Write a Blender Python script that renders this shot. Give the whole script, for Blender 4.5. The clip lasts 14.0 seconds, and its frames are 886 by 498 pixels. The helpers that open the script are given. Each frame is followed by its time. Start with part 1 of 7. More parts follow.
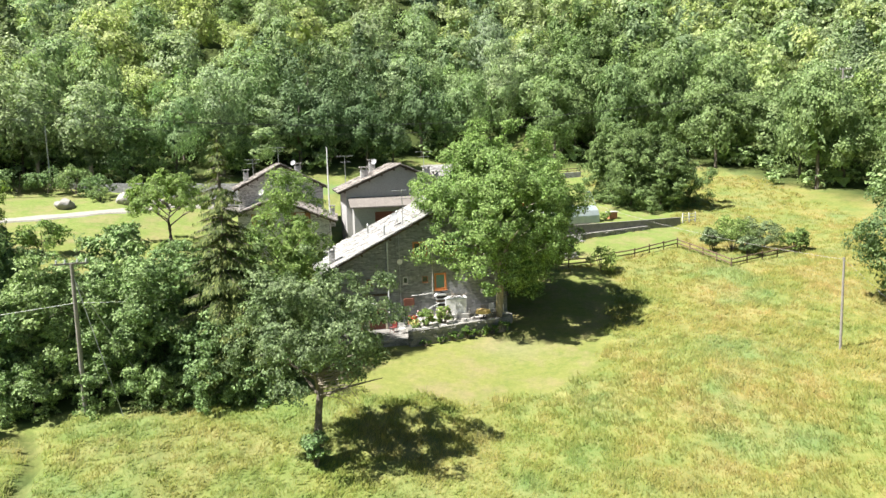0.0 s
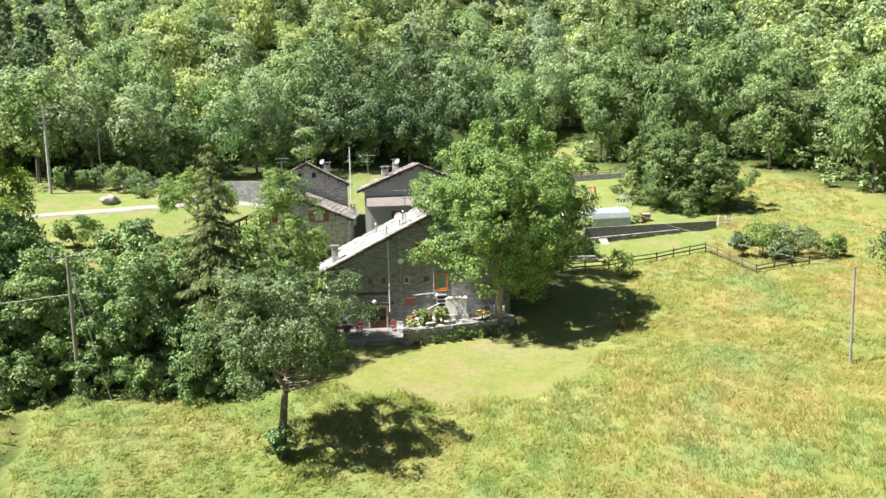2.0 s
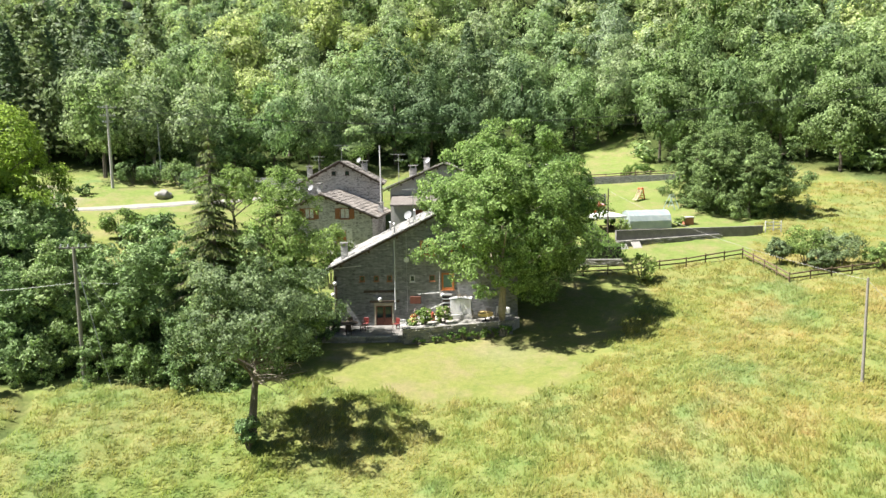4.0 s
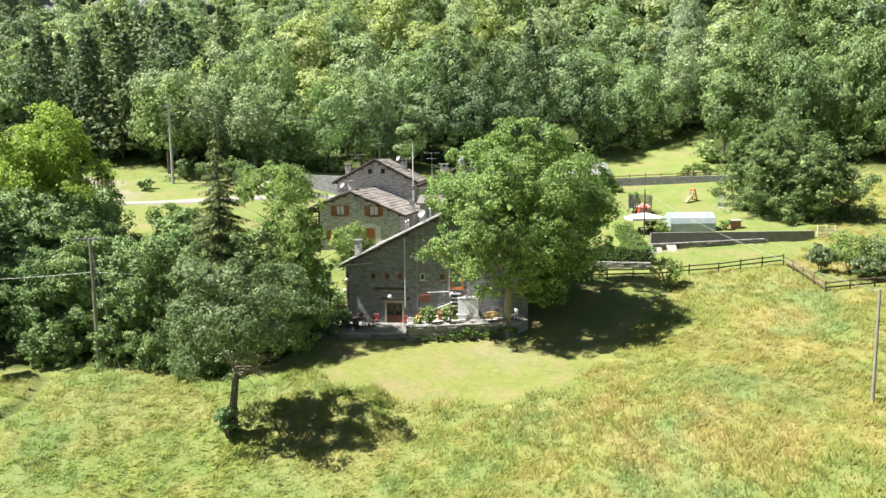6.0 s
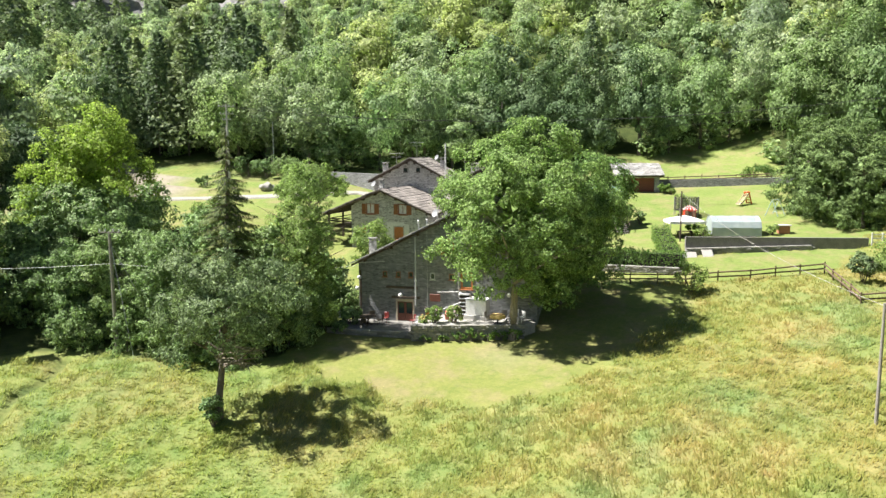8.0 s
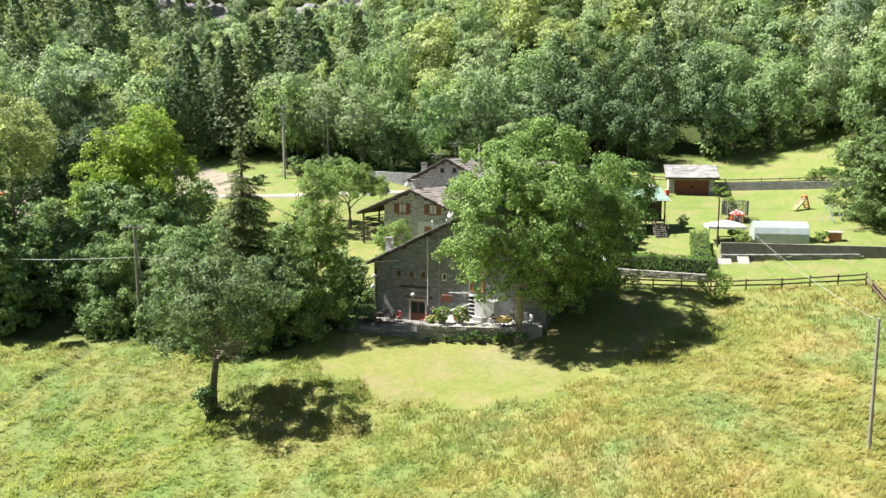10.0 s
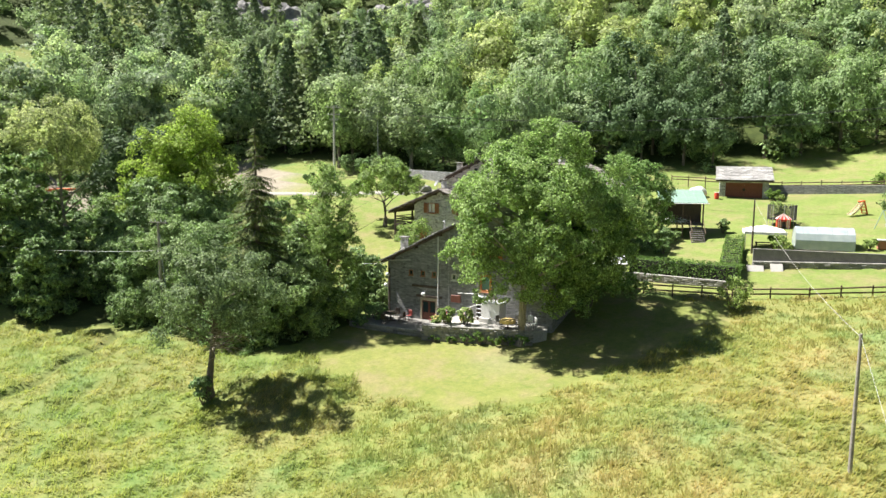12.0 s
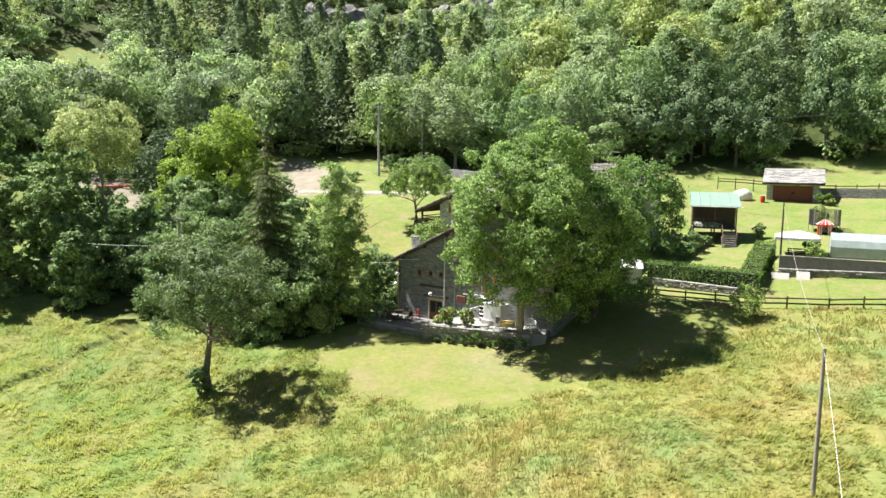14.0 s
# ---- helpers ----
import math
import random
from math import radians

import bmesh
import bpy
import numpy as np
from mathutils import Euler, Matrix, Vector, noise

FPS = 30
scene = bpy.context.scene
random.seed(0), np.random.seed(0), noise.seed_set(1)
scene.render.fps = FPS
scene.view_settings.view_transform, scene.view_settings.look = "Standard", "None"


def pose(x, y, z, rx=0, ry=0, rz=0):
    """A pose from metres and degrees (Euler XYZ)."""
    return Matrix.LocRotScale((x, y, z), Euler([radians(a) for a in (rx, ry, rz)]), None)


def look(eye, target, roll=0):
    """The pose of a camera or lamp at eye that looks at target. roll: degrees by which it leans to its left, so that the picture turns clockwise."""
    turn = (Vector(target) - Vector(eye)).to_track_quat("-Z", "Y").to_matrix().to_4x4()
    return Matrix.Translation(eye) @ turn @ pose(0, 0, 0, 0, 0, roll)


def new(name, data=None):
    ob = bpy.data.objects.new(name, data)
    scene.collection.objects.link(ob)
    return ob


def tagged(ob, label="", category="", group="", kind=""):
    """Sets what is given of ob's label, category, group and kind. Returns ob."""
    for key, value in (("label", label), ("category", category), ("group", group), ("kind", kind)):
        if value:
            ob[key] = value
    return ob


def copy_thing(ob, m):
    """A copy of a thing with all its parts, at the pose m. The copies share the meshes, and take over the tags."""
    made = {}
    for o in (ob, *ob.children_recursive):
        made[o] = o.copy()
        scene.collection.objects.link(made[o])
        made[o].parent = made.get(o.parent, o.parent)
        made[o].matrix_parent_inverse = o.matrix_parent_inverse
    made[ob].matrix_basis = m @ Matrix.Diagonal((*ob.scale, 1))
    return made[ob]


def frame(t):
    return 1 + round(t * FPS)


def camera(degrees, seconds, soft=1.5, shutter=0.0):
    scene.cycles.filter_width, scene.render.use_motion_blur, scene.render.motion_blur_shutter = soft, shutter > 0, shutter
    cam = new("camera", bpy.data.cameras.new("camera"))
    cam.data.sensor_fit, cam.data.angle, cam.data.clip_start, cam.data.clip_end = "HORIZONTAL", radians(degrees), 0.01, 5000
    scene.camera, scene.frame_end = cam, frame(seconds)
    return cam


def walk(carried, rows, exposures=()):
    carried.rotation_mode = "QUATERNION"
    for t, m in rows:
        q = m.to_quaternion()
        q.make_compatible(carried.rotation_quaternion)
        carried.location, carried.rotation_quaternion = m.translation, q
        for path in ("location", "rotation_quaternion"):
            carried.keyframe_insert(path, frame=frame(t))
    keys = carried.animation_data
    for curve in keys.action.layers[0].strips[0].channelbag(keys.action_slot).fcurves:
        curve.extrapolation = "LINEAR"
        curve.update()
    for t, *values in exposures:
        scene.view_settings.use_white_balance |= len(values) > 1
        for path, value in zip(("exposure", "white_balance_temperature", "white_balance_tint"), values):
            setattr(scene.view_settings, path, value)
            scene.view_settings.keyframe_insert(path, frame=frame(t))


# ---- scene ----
cam = camera(63.3, 14.0)
METRES, EYE = 48.0, 17.0
ROWS = [
    (0.0, 0.0, 0.0, 0.0, -0.22, -7.46, 1.7),
    (0.5, 0.0289, 0.0001, -0.0002, 1.07, -7.44, 1.64),
    (1.0, 0.0619, 0.0009, -0.0002, 2.54, -7.44, 1.58),
    (1.5, 0.0984, 0.0029, -0.0004, 4.19, -7.41, 1.51),
    (2.0, 0.1366, 0.0065, -0.0009, 5.96, -7.39, 1.42),
    (2.5, 0.1753, 0.0117, -0.0014, 7.8, -7.37, 1.33),
    (3.0, 0.2134, 0.0182, -0.0018, 9.63, -7.36, 1.21),
    (5.5, 0.3936, 0.0663, -0.0034, 18.76, -7.37, 0.77),
    (6.0, 0.4279, 0.0794, -0.0035, 20.61, -7.39, 0.68),
    (6.5, 0.4614, 0.0939, -0.0035, 22.43, -7.4, 0.59),
    (7.0, 0.494, 0.1093, -0.0033, 24.24, -7.42, 0.51),
    (7.5, 0.5264, 0.1254, -0.0032, 26.05, -7.43, 0.43),
    (8.0, 0.5581, 0.1422, -0.0028, 27.83, -7.45, 0.35),
    (10.5, 0.7101, 0.2361, -0.0002, 36.91, -7.47, 0.0),
    (11.0, 0.7374, 0.2576, 0.0001, 38.66, -7.48, -0.09),
    (11.5, 0.7636, 0.2795, 0.0004, 40.33, -7.5, -0.16),
    (12.0, 0.7895, 0.302, 0.0009, 42.01, -7.53, -0.24),
    (12.5, 0.8148, 0.3245, 0.0016, 43.62, -7.57, -0.3),
    (13.0, 0.8394, 0.348, 0.0028, 45.27, -7.61, -0.36),
    (13.5, 0.8631, 0.3719, 0.0034, 46.89, -7.61, -0.43),
    (14.0, 0.8864, 0.3967, 0.0044, 48.45, -7.64, -0.48),
]
walk(cam, [(t, pose(METRES * x, METRES * y, EYE + METRES * z, 90 + pitch, roll, yaw)) for t, x, y, z, yaw, pitch, roll in ROWS])

# ---- daylight ----
SUN_EL, SUN_AZ = 57.5, 201.0  # degrees; azimuth of the sun counted from +x
to_sun = Vector((math.cos(radians(SUN_EL)) * math.cos(radians(SUN_AZ)), math.cos(radians(SUN_EL)) * math.sin(radians(SUN_AZ)), math.sin(radians(SUN_EL))))
world = bpy.data.worlds.new("world")
scene.world = world
world.use_nodes = True
wn = world.node_tree.nodes
sky = wn.new("ShaderNodeTexSky")
sky.sky_type = "NISHITA"
sky.sun_disc = False
sky.sun_elevation = radians(SUN_EL)
sky.sun_rotation = radians(90 - SUN_AZ)
wn["Background"].inputs["Strength"].default_value = 0.029
world.node_tree.links.new(sky.outputs[0], wn["Background"].inputs[0])
sun_data = bpy.data.lights.new("sun", "SUN")
sun_data.energy, sun_data.angle, sun_data.color = 5.0, radians(0.6), (1.0, 0.965, 0.925)
sun = new("sun", sun_data)
sun.matrix_world = look(to_sun * 200, (0, 0, 0))
scene.view_settings.exposure = 1.49

# ---- materials ----
def shader(name):
    m = bpy.data.materials.new(name)
    m.use_nodes = True
    nt = m.node_tree
    return m, nt, nt.nodes["Principled BSDF"]


def node(nt, kind, **inputs):
    n = nt.nodes.new(kind)
    for key, value in inputs.items():
        n.inputs[key.replace("_", " ")].default_value = value
    return n


def ramp(nt, fac, stops):
    r = nt.nodes.new("ShaderNodeValToRGB")
    el = r.color_ramp.elements
    while len(el) < len(stops):
        el.new(0.5)
    for e, (at, col) in zip(el, stops):
        e.position, e.color = at, (*col, 1)
    nt.links.new(fac, r.inputs[0])
    return r.outputs[0]


def mixed(nt, fac, a, b, mode="MIX"):
    mx = nt.nodes.new("ShaderNodeMix")
    mx.data_type, mx.blend_type = "RGBA", mode
    for sock, value in ((mx.inputs[0], fac), (mx.inputs[6], a), (mx.inputs[7], b)):
        if isinstance(value, bpy.types.NodeSocket):
            nt.links.new(value, sock)
        elif isinstance(value, tuple):
            sock.default_value = (*value, 1)
        else:
            sock.default_value = value
    return mx.outputs[2]


def coords(nt, scale=(1, 1, 1), which="Object"):
    tc = nt.nodes.new("ShaderNodeTexCoord")
    mp = nt.nodes.new("ShaderNodeMapping")
    mp.inputs["Scale"].default_value = scale
    nt.links.new(tc.outputs[which], mp.inputs[0])
    return mp.outputs[0]


def noise_of(nt, vec, scale, detail=4, rough=0.6):
    n = node(nt, "ShaderNodeTexNoise", Scale=scale, Detail=detail, Roughness=rough)
    nt.links.new(vec, n.inputs["Vector"])
    return n.outputs["Fac"]


def bump(nt, bsdf, height, strength, distance):
    b = node(nt, "ShaderNodeBump", Strength=strength, Distance=distance)
    nt.links.new(height, b.inputs["Height"])
    nt.links.new(b.outputs[0], bsdf.inputs["Normal"])


def plain(name, dark, light, scale=3.0, rough=0.8, metal=0.0, relief=0.3, dist=0.02, fine=6.0, piece=0.0):
    """Weathered surface: two scales of noise between a dark and a light tone, with relief; piece: how far single pieces differ."""
    m, nt, b = shader(name)
    v = coords(nt)
    big, small = noise_of(nt, v, scale, 3), noise_of(nt, v, scale * fine, 5)
    col = ramp(nt, big, [(0.3, dark), (0.7, light)])
    col = mixed(nt, 0.55, col, ramp(nt, small, [(0.3, tuple(c * 0.55 for c in dark)), (0.7, tuple(min(1, c * 1.15) for c in light))]))
    if piece:
        info = nt.nodes.new("ShaderNodeObjectInfo")
        tone = ramp(nt, info.outputs["Random"], [(0, (1 - piece,) * 3), (1, (1, 1, 1))])
        col = mixed(nt, 1.0, col, tone, "MULTIPLY")
    nt.links.new(col, b.inputs["Base Color"])
    b.inputs["Roughness"].default_value, b.inputs["Metallic"].default_value = rough, metal
    if relief:
        bump(nt, b, small, relief, dist)
    return m


def masonry(name, tones, joint, size=(0.42, 0.16), relief=0.7):
    """Rubble stone courses: stretched cells with mortar joints and grime."""
    m, nt, b = shader(name)
    tc = nt.nodes.new("ShaderNodeTexCoord")
    wob = node(nt, "ShaderNodeTexNoise", Scale=1.7, Detail=3)
    nt.links.new(tc.outputs["Object"], wob.inputs["Vector"])
    add = nt.nodes.new("ShaderNodeMixRGB")
    add.blend_type = "ADD"
    add.inputs[0].default_value = 0.12
    nt.links.new(tc.outputs["Object"], add.inputs[1])
    nt.links.new(wob.outputs["Color"], add.inputs[2])
    mp = nt.nodes.new("ShaderNodeMapping")
    mp.inputs["Scale"].default_value = (1 / size[0], 1 / size[0], 1 / size[1])
    nt.links.new(add.outputs[0], mp.inputs[0])
    cell = node(nt, "ShaderNodeTexVoronoi", Scale=1.0, Randomness=0.85)
    edge = node(nt, "ShaderNodeTexVoronoi", Scale=1.0, Randomness=0.85)
    edge.feature = "DISTANCE_TO_EDGE"
    for n in (cell, edge):
        nt.links.new(mp.outputs[0], n.inputs["Vector"])
    sep = nt.nodes.new("ShaderNodeSeparateColor")
    nt.links.new(cell.outputs["Color"], sep.inputs[0])
    stone = ramp(nt, sep.outputs[0], tones)
    grime = noise_of(nt, tc.outputs["Object"], 0.6, 5)
    stone = mixed(nt, 0.5, stone, ramp(nt, grime, [(0.3, (0.45, 0.45, 0.42)), (0.75, (1.15, 1.12, 1.05))]), "MULTIPLY")
    fine = noise_of(nt, tc.outputs["Object"], 14, 5)
    stone = mixed(nt, 0.35, stone, ramp(nt, fine, [(0.3, (0.5, 0.5, 0.5)), (0.7, (1.2, 1.2, 1.2))]), "MULTIPLY")
    line = ramp(nt, edge.outputs["Distance"], [(0.02, (0, 0, 0)), (0.11, (1, 1, 1))])
    col = mixed(nt, line, joint, stone)
    nt.links.new(col, b.inputs["Base Color"])
    b.inputs["Roughness"].default_value = 0.92
    h = mixed(nt, 0.3, line, fine)
    bump(nt, b, h, relief, 0.05)
    return m


def foliage(name, tones, hue_cells=0.0, through_light=0.25, rough=0.45, gloss=0.12, speck=8.0):
    """Leaves: tone by leaf, patches by place, fine relief of leaflets (speck: how many to the metre) with shaded gaps
    put into the colour, light shining through.
    """
    m, nt, b = shader(name)
    geo = nt.nodes.new("ShaderNodeNewGeometry")
    col = ramp(nt, geo.outputs["Random Per Island"], [(0.0, tones[0]), (0.55, tones[1]), (1.0, tones[2])])
    v = coords(nt)
    patch = noise_of(nt, v, 0.55, 2)
    col = mixed(nt, 0.6, col, ramp(nt, patch, [(0.3, (0.72, 0.78, 0.75)), (0.7, (1.2, 1.12, 1.0))]), "MULTIPLY")
    fine = noise_of(nt, v, speck, 3, 0.7)
    # hollows of the relief darkened in the colour, as shaded gaps between leaflets
    col = mixed(nt, 1.0, col, ramp(nt, fine, [(0.34, (0.50, 0.54, 0.53)), (0.5, (1.0, 0.99, 1.0)), (0.66, (1.46, 1.40, 1.32))]), "MULTIPLY")
    if hue_cells:
        tone = nt.nodes.new("ShaderNodeAttribute")
        tone.attribute_name = "tone"
        hue = ramp(nt, tone.outputs["Fac"], [(0.0, (0.52, 0.62, 0.62)), (0.22, (0.78, 0.90, 0.78)), (0.45, (1.00, 1.00, 1.10)), (0.6, (0.90, 0.98, 0.85)), (0.8, (1.10, 1.08, 0.82)), (1.0, (1.18, 1.13, 0.86))])
        col = mixed(nt, hue_cells, col, hue, "MULTIPLY")
    info = nt.nodes.new("ShaderNodeObjectInfo")
    col = mixed(nt, 1.0, col, ramp(nt, info.outputs["Random"], [(0, (0.82, 0.86, 0.8)), (1, (1.15, 1.08, 1.0))]), "MULTIPLY")
    nt.links.new(col, b.inputs["Base Color"])
    b.inputs["Roughness"].default_value = rough
    b.inputs["Specular IOR Level"].default_value = gloss
    bump(nt, b, fine, 0.6, 0.5 / speck)
    tr = nt.nodes.new("ShaderNodeBsdfTranslucent")
    nt.links.new(mixed(nt, 1.0, col, (1.21, 1.32, 1.0), "MULTIPLY"), tr.inputs[0])
    mx = nt.nodes.new("ShaderNodeMixShader")
    mx.inputs[0].default_value = through_light
    nt.links.new(b.outputs[0], mx.inputs[1])
    nt.links.new(tr.outputs[0], mx.inputs[2])
    nt.links.new(mx.outputs[0], nt.nodes["Material Output"].inputs[0])
    return m


def meadow_colour(nt, v):
    """The unmown meadow: straw, green, blue-green and rusty patches at several scales."""
    broad = noise_of(nt, v, 0.09, 4, 0.65)
    mid = noise_of(nt, v, 0.55, 5, 0.7)
    rust = noise_of(nt, v, 0.16, 3, 0.6)
    lush = noise_of(nt, v, 0.075, 3, 0.6)
    col = ramp(nt, broad, [(0.32, (0.125, 0.195, 0.045)), (0.46, (0.205, 0.228, 0.062)), (0.56, (0.272, 0.250, 0.096)), (0.7, (0.16, 0.208, 0.058))])
    col = mixed(nt, 0.5, col, ramp(nt, rust, [(0.36, (0.15, 0.235, 0.085)), (0.5, (0.215, 0.238, 0.066)), (0.64, (0.292, 0.234, 0.110))]))
    col = mixed(nt, 0.36, col, ramp(nt, mid, [(0.3, (0.095, 0.16, 0.036)), (0.5, (0.215, 0.228, 0.062)), (0.7, (0.365, 0.308, 0.125))]))
    col = mixed(nt, ramp(nt, lush, [(0.56, (0, 0, 0)), (0.66, (0.5, 0.5, 0.5))]), col, (0.125, 0.225, 0.085))
    # the hay is drier and ruddier towards the paddock
    where = nt.nodes.new("ShaderNodeSeparateXYZ")
    nt.links.new(v, where.inputs[0])
    dry = node(nt, "ShaderNodeMapRange")
    dry.inputs["From Min"].default_value, dry.inputs["From Max"].default_value = -12.0, 20.0
    nt.links.new(where.outputs["X"], dry.inputs["Value"])
    return mixed(nt, 1.0, col, mixed(nt, dry.outputs["Result"], (0.93, 1.0, 0.97), (1.05, 1.0, 1.0)), "MULTIPLY")


def hay_material():
    """Standing hay: the meadow's patches, with blades that differ and light shining through them."""
    m, nt, b = shader("meadow_grass")
    col = meadow_colour(nt, coords(nt))
    geo = nt.nodes.new("ShaderNodeNewGeometry")
    blade = ramp(nt, geo.outputs["Random Per Island"], [(0.0, (1.18, 1.25, 1.16)), (0.45, (1.36, 1.30, 1.32)), (0.8, (1.50, 1.38, 1.45)), (0.95, (1.72, 1.54, 1.80)), (1.0, (1.30, 1.08, 1.08))])
    col = mixed(nt, 1.0, col, blade, "MULTIPLY")
    nt.links.new(col, b.inputs["Base Color"])
    b.inputs["Roughness"].default_value = 0.75
    b.inputs["Specular IOR Level"].default_value = 0.12
    tr = nt.nodes.new("ShaderNodeBsdfTranslucent")
    nt.links.new(mixed(nt, 1.0, col, (1.15, 1.2, 0.85), "MULTIPLY"), tr.inputs[0])
    mx = nt.nodes.new("ShaderNodeMixShader")
    mx.inputs[0].default_value = 0.55
    nt.links.new(b.outputs[0], mx.inputs[1])
    nt.links.new(tr.outputs[0], mx.inputs[2])
    nt.links.new(mx.outputs[0], nt.nodes["Material Output"].inputs[0])
    return m


def ground_material():
    """Meadow, mown lawn, bare earth and forest floor darkened with painted shade, told apart by the cover attribute."""
    m, nt, b = shader("turf")
    v = coords(nt)
    cover = nt.nodes.new("ShaderNodeAttribute")
    cover.attribute_name = "cover"
    sep = nt.nodes.new("ShaderNodeSeparateColor")
    nt.links.new(cover.outputs["Color"], sep.inputs[0])
    broad = noise_of(nt, v, 0.09, 4, 0.65)
    mid = noise_of(nt, v, 0.55, 5, 0.7)
    fine = noise_of(nt, v, 6.0, 6, 0.75)
    meadow = meadow_colour(nt, v)
    mown = ramp(nt, mid, [(0.25, (0.15, 0.185, 0.045)), (0.55, (0.205, 0.22, 0.062)), (0.8, (0.27, 0.255, 0.095))])
    mown = mixed(nt, 0.35, mown, ramp(nt, broad, [(0.35, (0.135, 0.185, 0.042)), (0.65, (0.25, 0.245, 0.08))]))
    bare = ramp(nt, mid, [(0.3, (0.205, 0.178, 0.135)), (0.7, (0.305, 0.272, 0.212))])
    # forest floor; the shade under the trees is put into its dark tone
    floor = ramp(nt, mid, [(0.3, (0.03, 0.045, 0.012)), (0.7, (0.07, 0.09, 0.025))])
    # the fields behind the houses are lusher
    where = nt.nodes.new("ShaderNodeSeparateXYZ")
    nt.links.new(v, where.inputs[0])
    back = node(nt, "ShaderNodeMapRange")
    back.inputs["From Min"].default_value, back.inputs["From Max"].default_value = 66.0, 86.0
    nt.links.new(where.outputs["Y"], back.inputs["Value"])
    mown = mixed(nt, back.outputs["Result"], mown, mixed(nt, 1.0, mown, (0.90, 1.05, 1.0), "MULTIPLY"))
    tuft = noise_of(nt, v, 2.2, 8, 0.75)
    # troughs between tufts darkened in the colour, in place of their shade
    meadow = mixed(nt, 0.8, meadow, ramp(nt, tuft, [(0.3, (0.60, 0.68, 0.64)), (0.5, (0.77, 0.80, 0.79)), (0.68, (0.95, 0.94, 0.98))]), "MULTIPLY")
    # straw-coloured worn places and short tufts in the mown grass
    worn = noise_of(nt, v, 0.32, 5, 0.7)
    mown = mixed(nt, ramp(nt, worn, [(0.46, (0, 0, 0)), (0.64, (0.7, 0.7, 0.7))]), mown, (0.265, 0.222, 0.112))
    mown = mixed(nt, 1.0, mown, ramp(nt, tuft, [(0.3, (0.76, 0.82, 0.80)), (0.5, (0.95, 0.95, 0.96)), (0.7, (1.10, 1.06, 1.08))]), "MULTIPLY")
    col = mixed(nt, sep.outputs[0], meadow, mown)
    col = mixed(nt, sep.outputs[1], col, bare)
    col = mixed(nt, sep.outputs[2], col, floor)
    col = mixed(nt, 0.38, col, ramp(nt, fine, [(0.25, (0.55, 0.58, 0.5)), (0.6, (1.06, 1.05, 1.03))]), "MULTIPLY")
    nt.links.new(col, b.inputs["Base Color"])
    b.inputs["Roughness"].default_value = 0.95
    b.inputs["Specular IOR Level"].default_value = 0.15
    bump(nt, b, mixed(nt, sep.outputs[0], tuft, fine), 0.6, 0.14)
    return m


TURF = ground_material()
STONE = masonry("rubble_stone", [(0.0, (0.165, 0.171, 0.176)), (0.4, (0.238, 0.244, 0.250)), (0.75, (0.315, 0.321, 0.326)), (1.0, (0.43, 0.432, 0.43))], (0.25, 0.25, 0.248), (0.36, 0.12), 0.5)
STONE_PALE = masonry("pale_rubble_stone", [(0.0, (0.29, 0.288, 0.280)), (0.5, (0.46, 0.455, 0.445)), (1.0, (0.68, 0.67, 0.655))], (0.62, 0.61, 0.595))
STUCCO = plain("grey_stucco", (0.34, 0.335, 0.325), (0.44, 0.43, 0.415), 0.7, 0.9, 0, 0.25, 0.02, 12)
SLATE = plain("stone_slab", (0.25, 0.243, 0.228), (0.46, 0.445, 0.415), 1.3, 0.75, 0, 0.5, 0.03, 7, 0.5)
SLATE_BROWN = plain("brown_stone_slab", (0.20, 0.175, 0.15), (0.38, 0.34, 0.30), 1.3, 0.8, 0, 0.5, 0.03, 7, 0.5)
WALL_STONE = plain("dry_stone", (0.22, 0.215, 0.19), (0.46, 0.44, 0.39), 2.5, 0.9, 0, 0.6, 0.03, 6, 0.5)
CONCRETE = plain("concrete", (0.42, 0.41, 0.38), (0.58, 0.56, 0.52), 1.0, 0.9, 0, 0.3, 0.01, 14)
DARK_CONCRETE = plain("stained_concrete", (0.11, 0.105, 0.095), (0.30, 0.285, 0.255), 1.4, 0.92, 0, 0.4, 0.02, 10)
PAVING = plain("paving", (0.27, 0.26, 0.235), (0.45, 0.43, 0.39), 1.6, 0.9, 0, 0.3, 0.01, 9)
TIMBER = plain("dark_timber", (0.05, 0.037, 0.026), (0.11, 0.08, 0.055), 2.0, 0.85, 0, 0.4, 0.01, 10)
RAIL_WOOD = plain("brown_rail", (0.10, 0.066, 0.042), (0.20, 0.135, 0.085), 2.0, 0.85, 0, 0.4, 0.01, 10, 0.3)
POLE_WOOD = plain("grey_pole_wood", (0.17, 0.155, 0.135), (0.33, 0.305, 0.27), 1.5, 0.85, 0, 0.4, 0.01, 10)
ORANGE_WOOD = plain("orange_varnished_wood", (0.42, 0.15, 0.05), (0.58, 0.23, 0.08), 4.0, 0.5, 0, 0.2, 0.005, 6)
SHUTTER_WOOD = plain("brown_shutter", (0.22, 0.085, 0.035), (0.38, 0.16, 0.065), 4.0, 0.6, 0, 0.3, 0.005, 6)
WHITE_PAINT = plain("white_paint", (0.70, 0.69, 0.66), (0.80, 0.79, 0.77), 2.0, 0.6, 0, 0.1, 0.005, 8)
GREY_METAL = plain("grey_painted_metal", (0.55, 0.56, 0.56), (0.66, 0.67, 0.67), 1.5, 0.5, 0, 0.05, 0.005, 8)
GALV = plain("galvanised_steel", (0.36, 0.37, 0.37), (0.50, 0.51, 0.51), 4.0, 0.45, 0.6, 0.1, 0.004, 8)
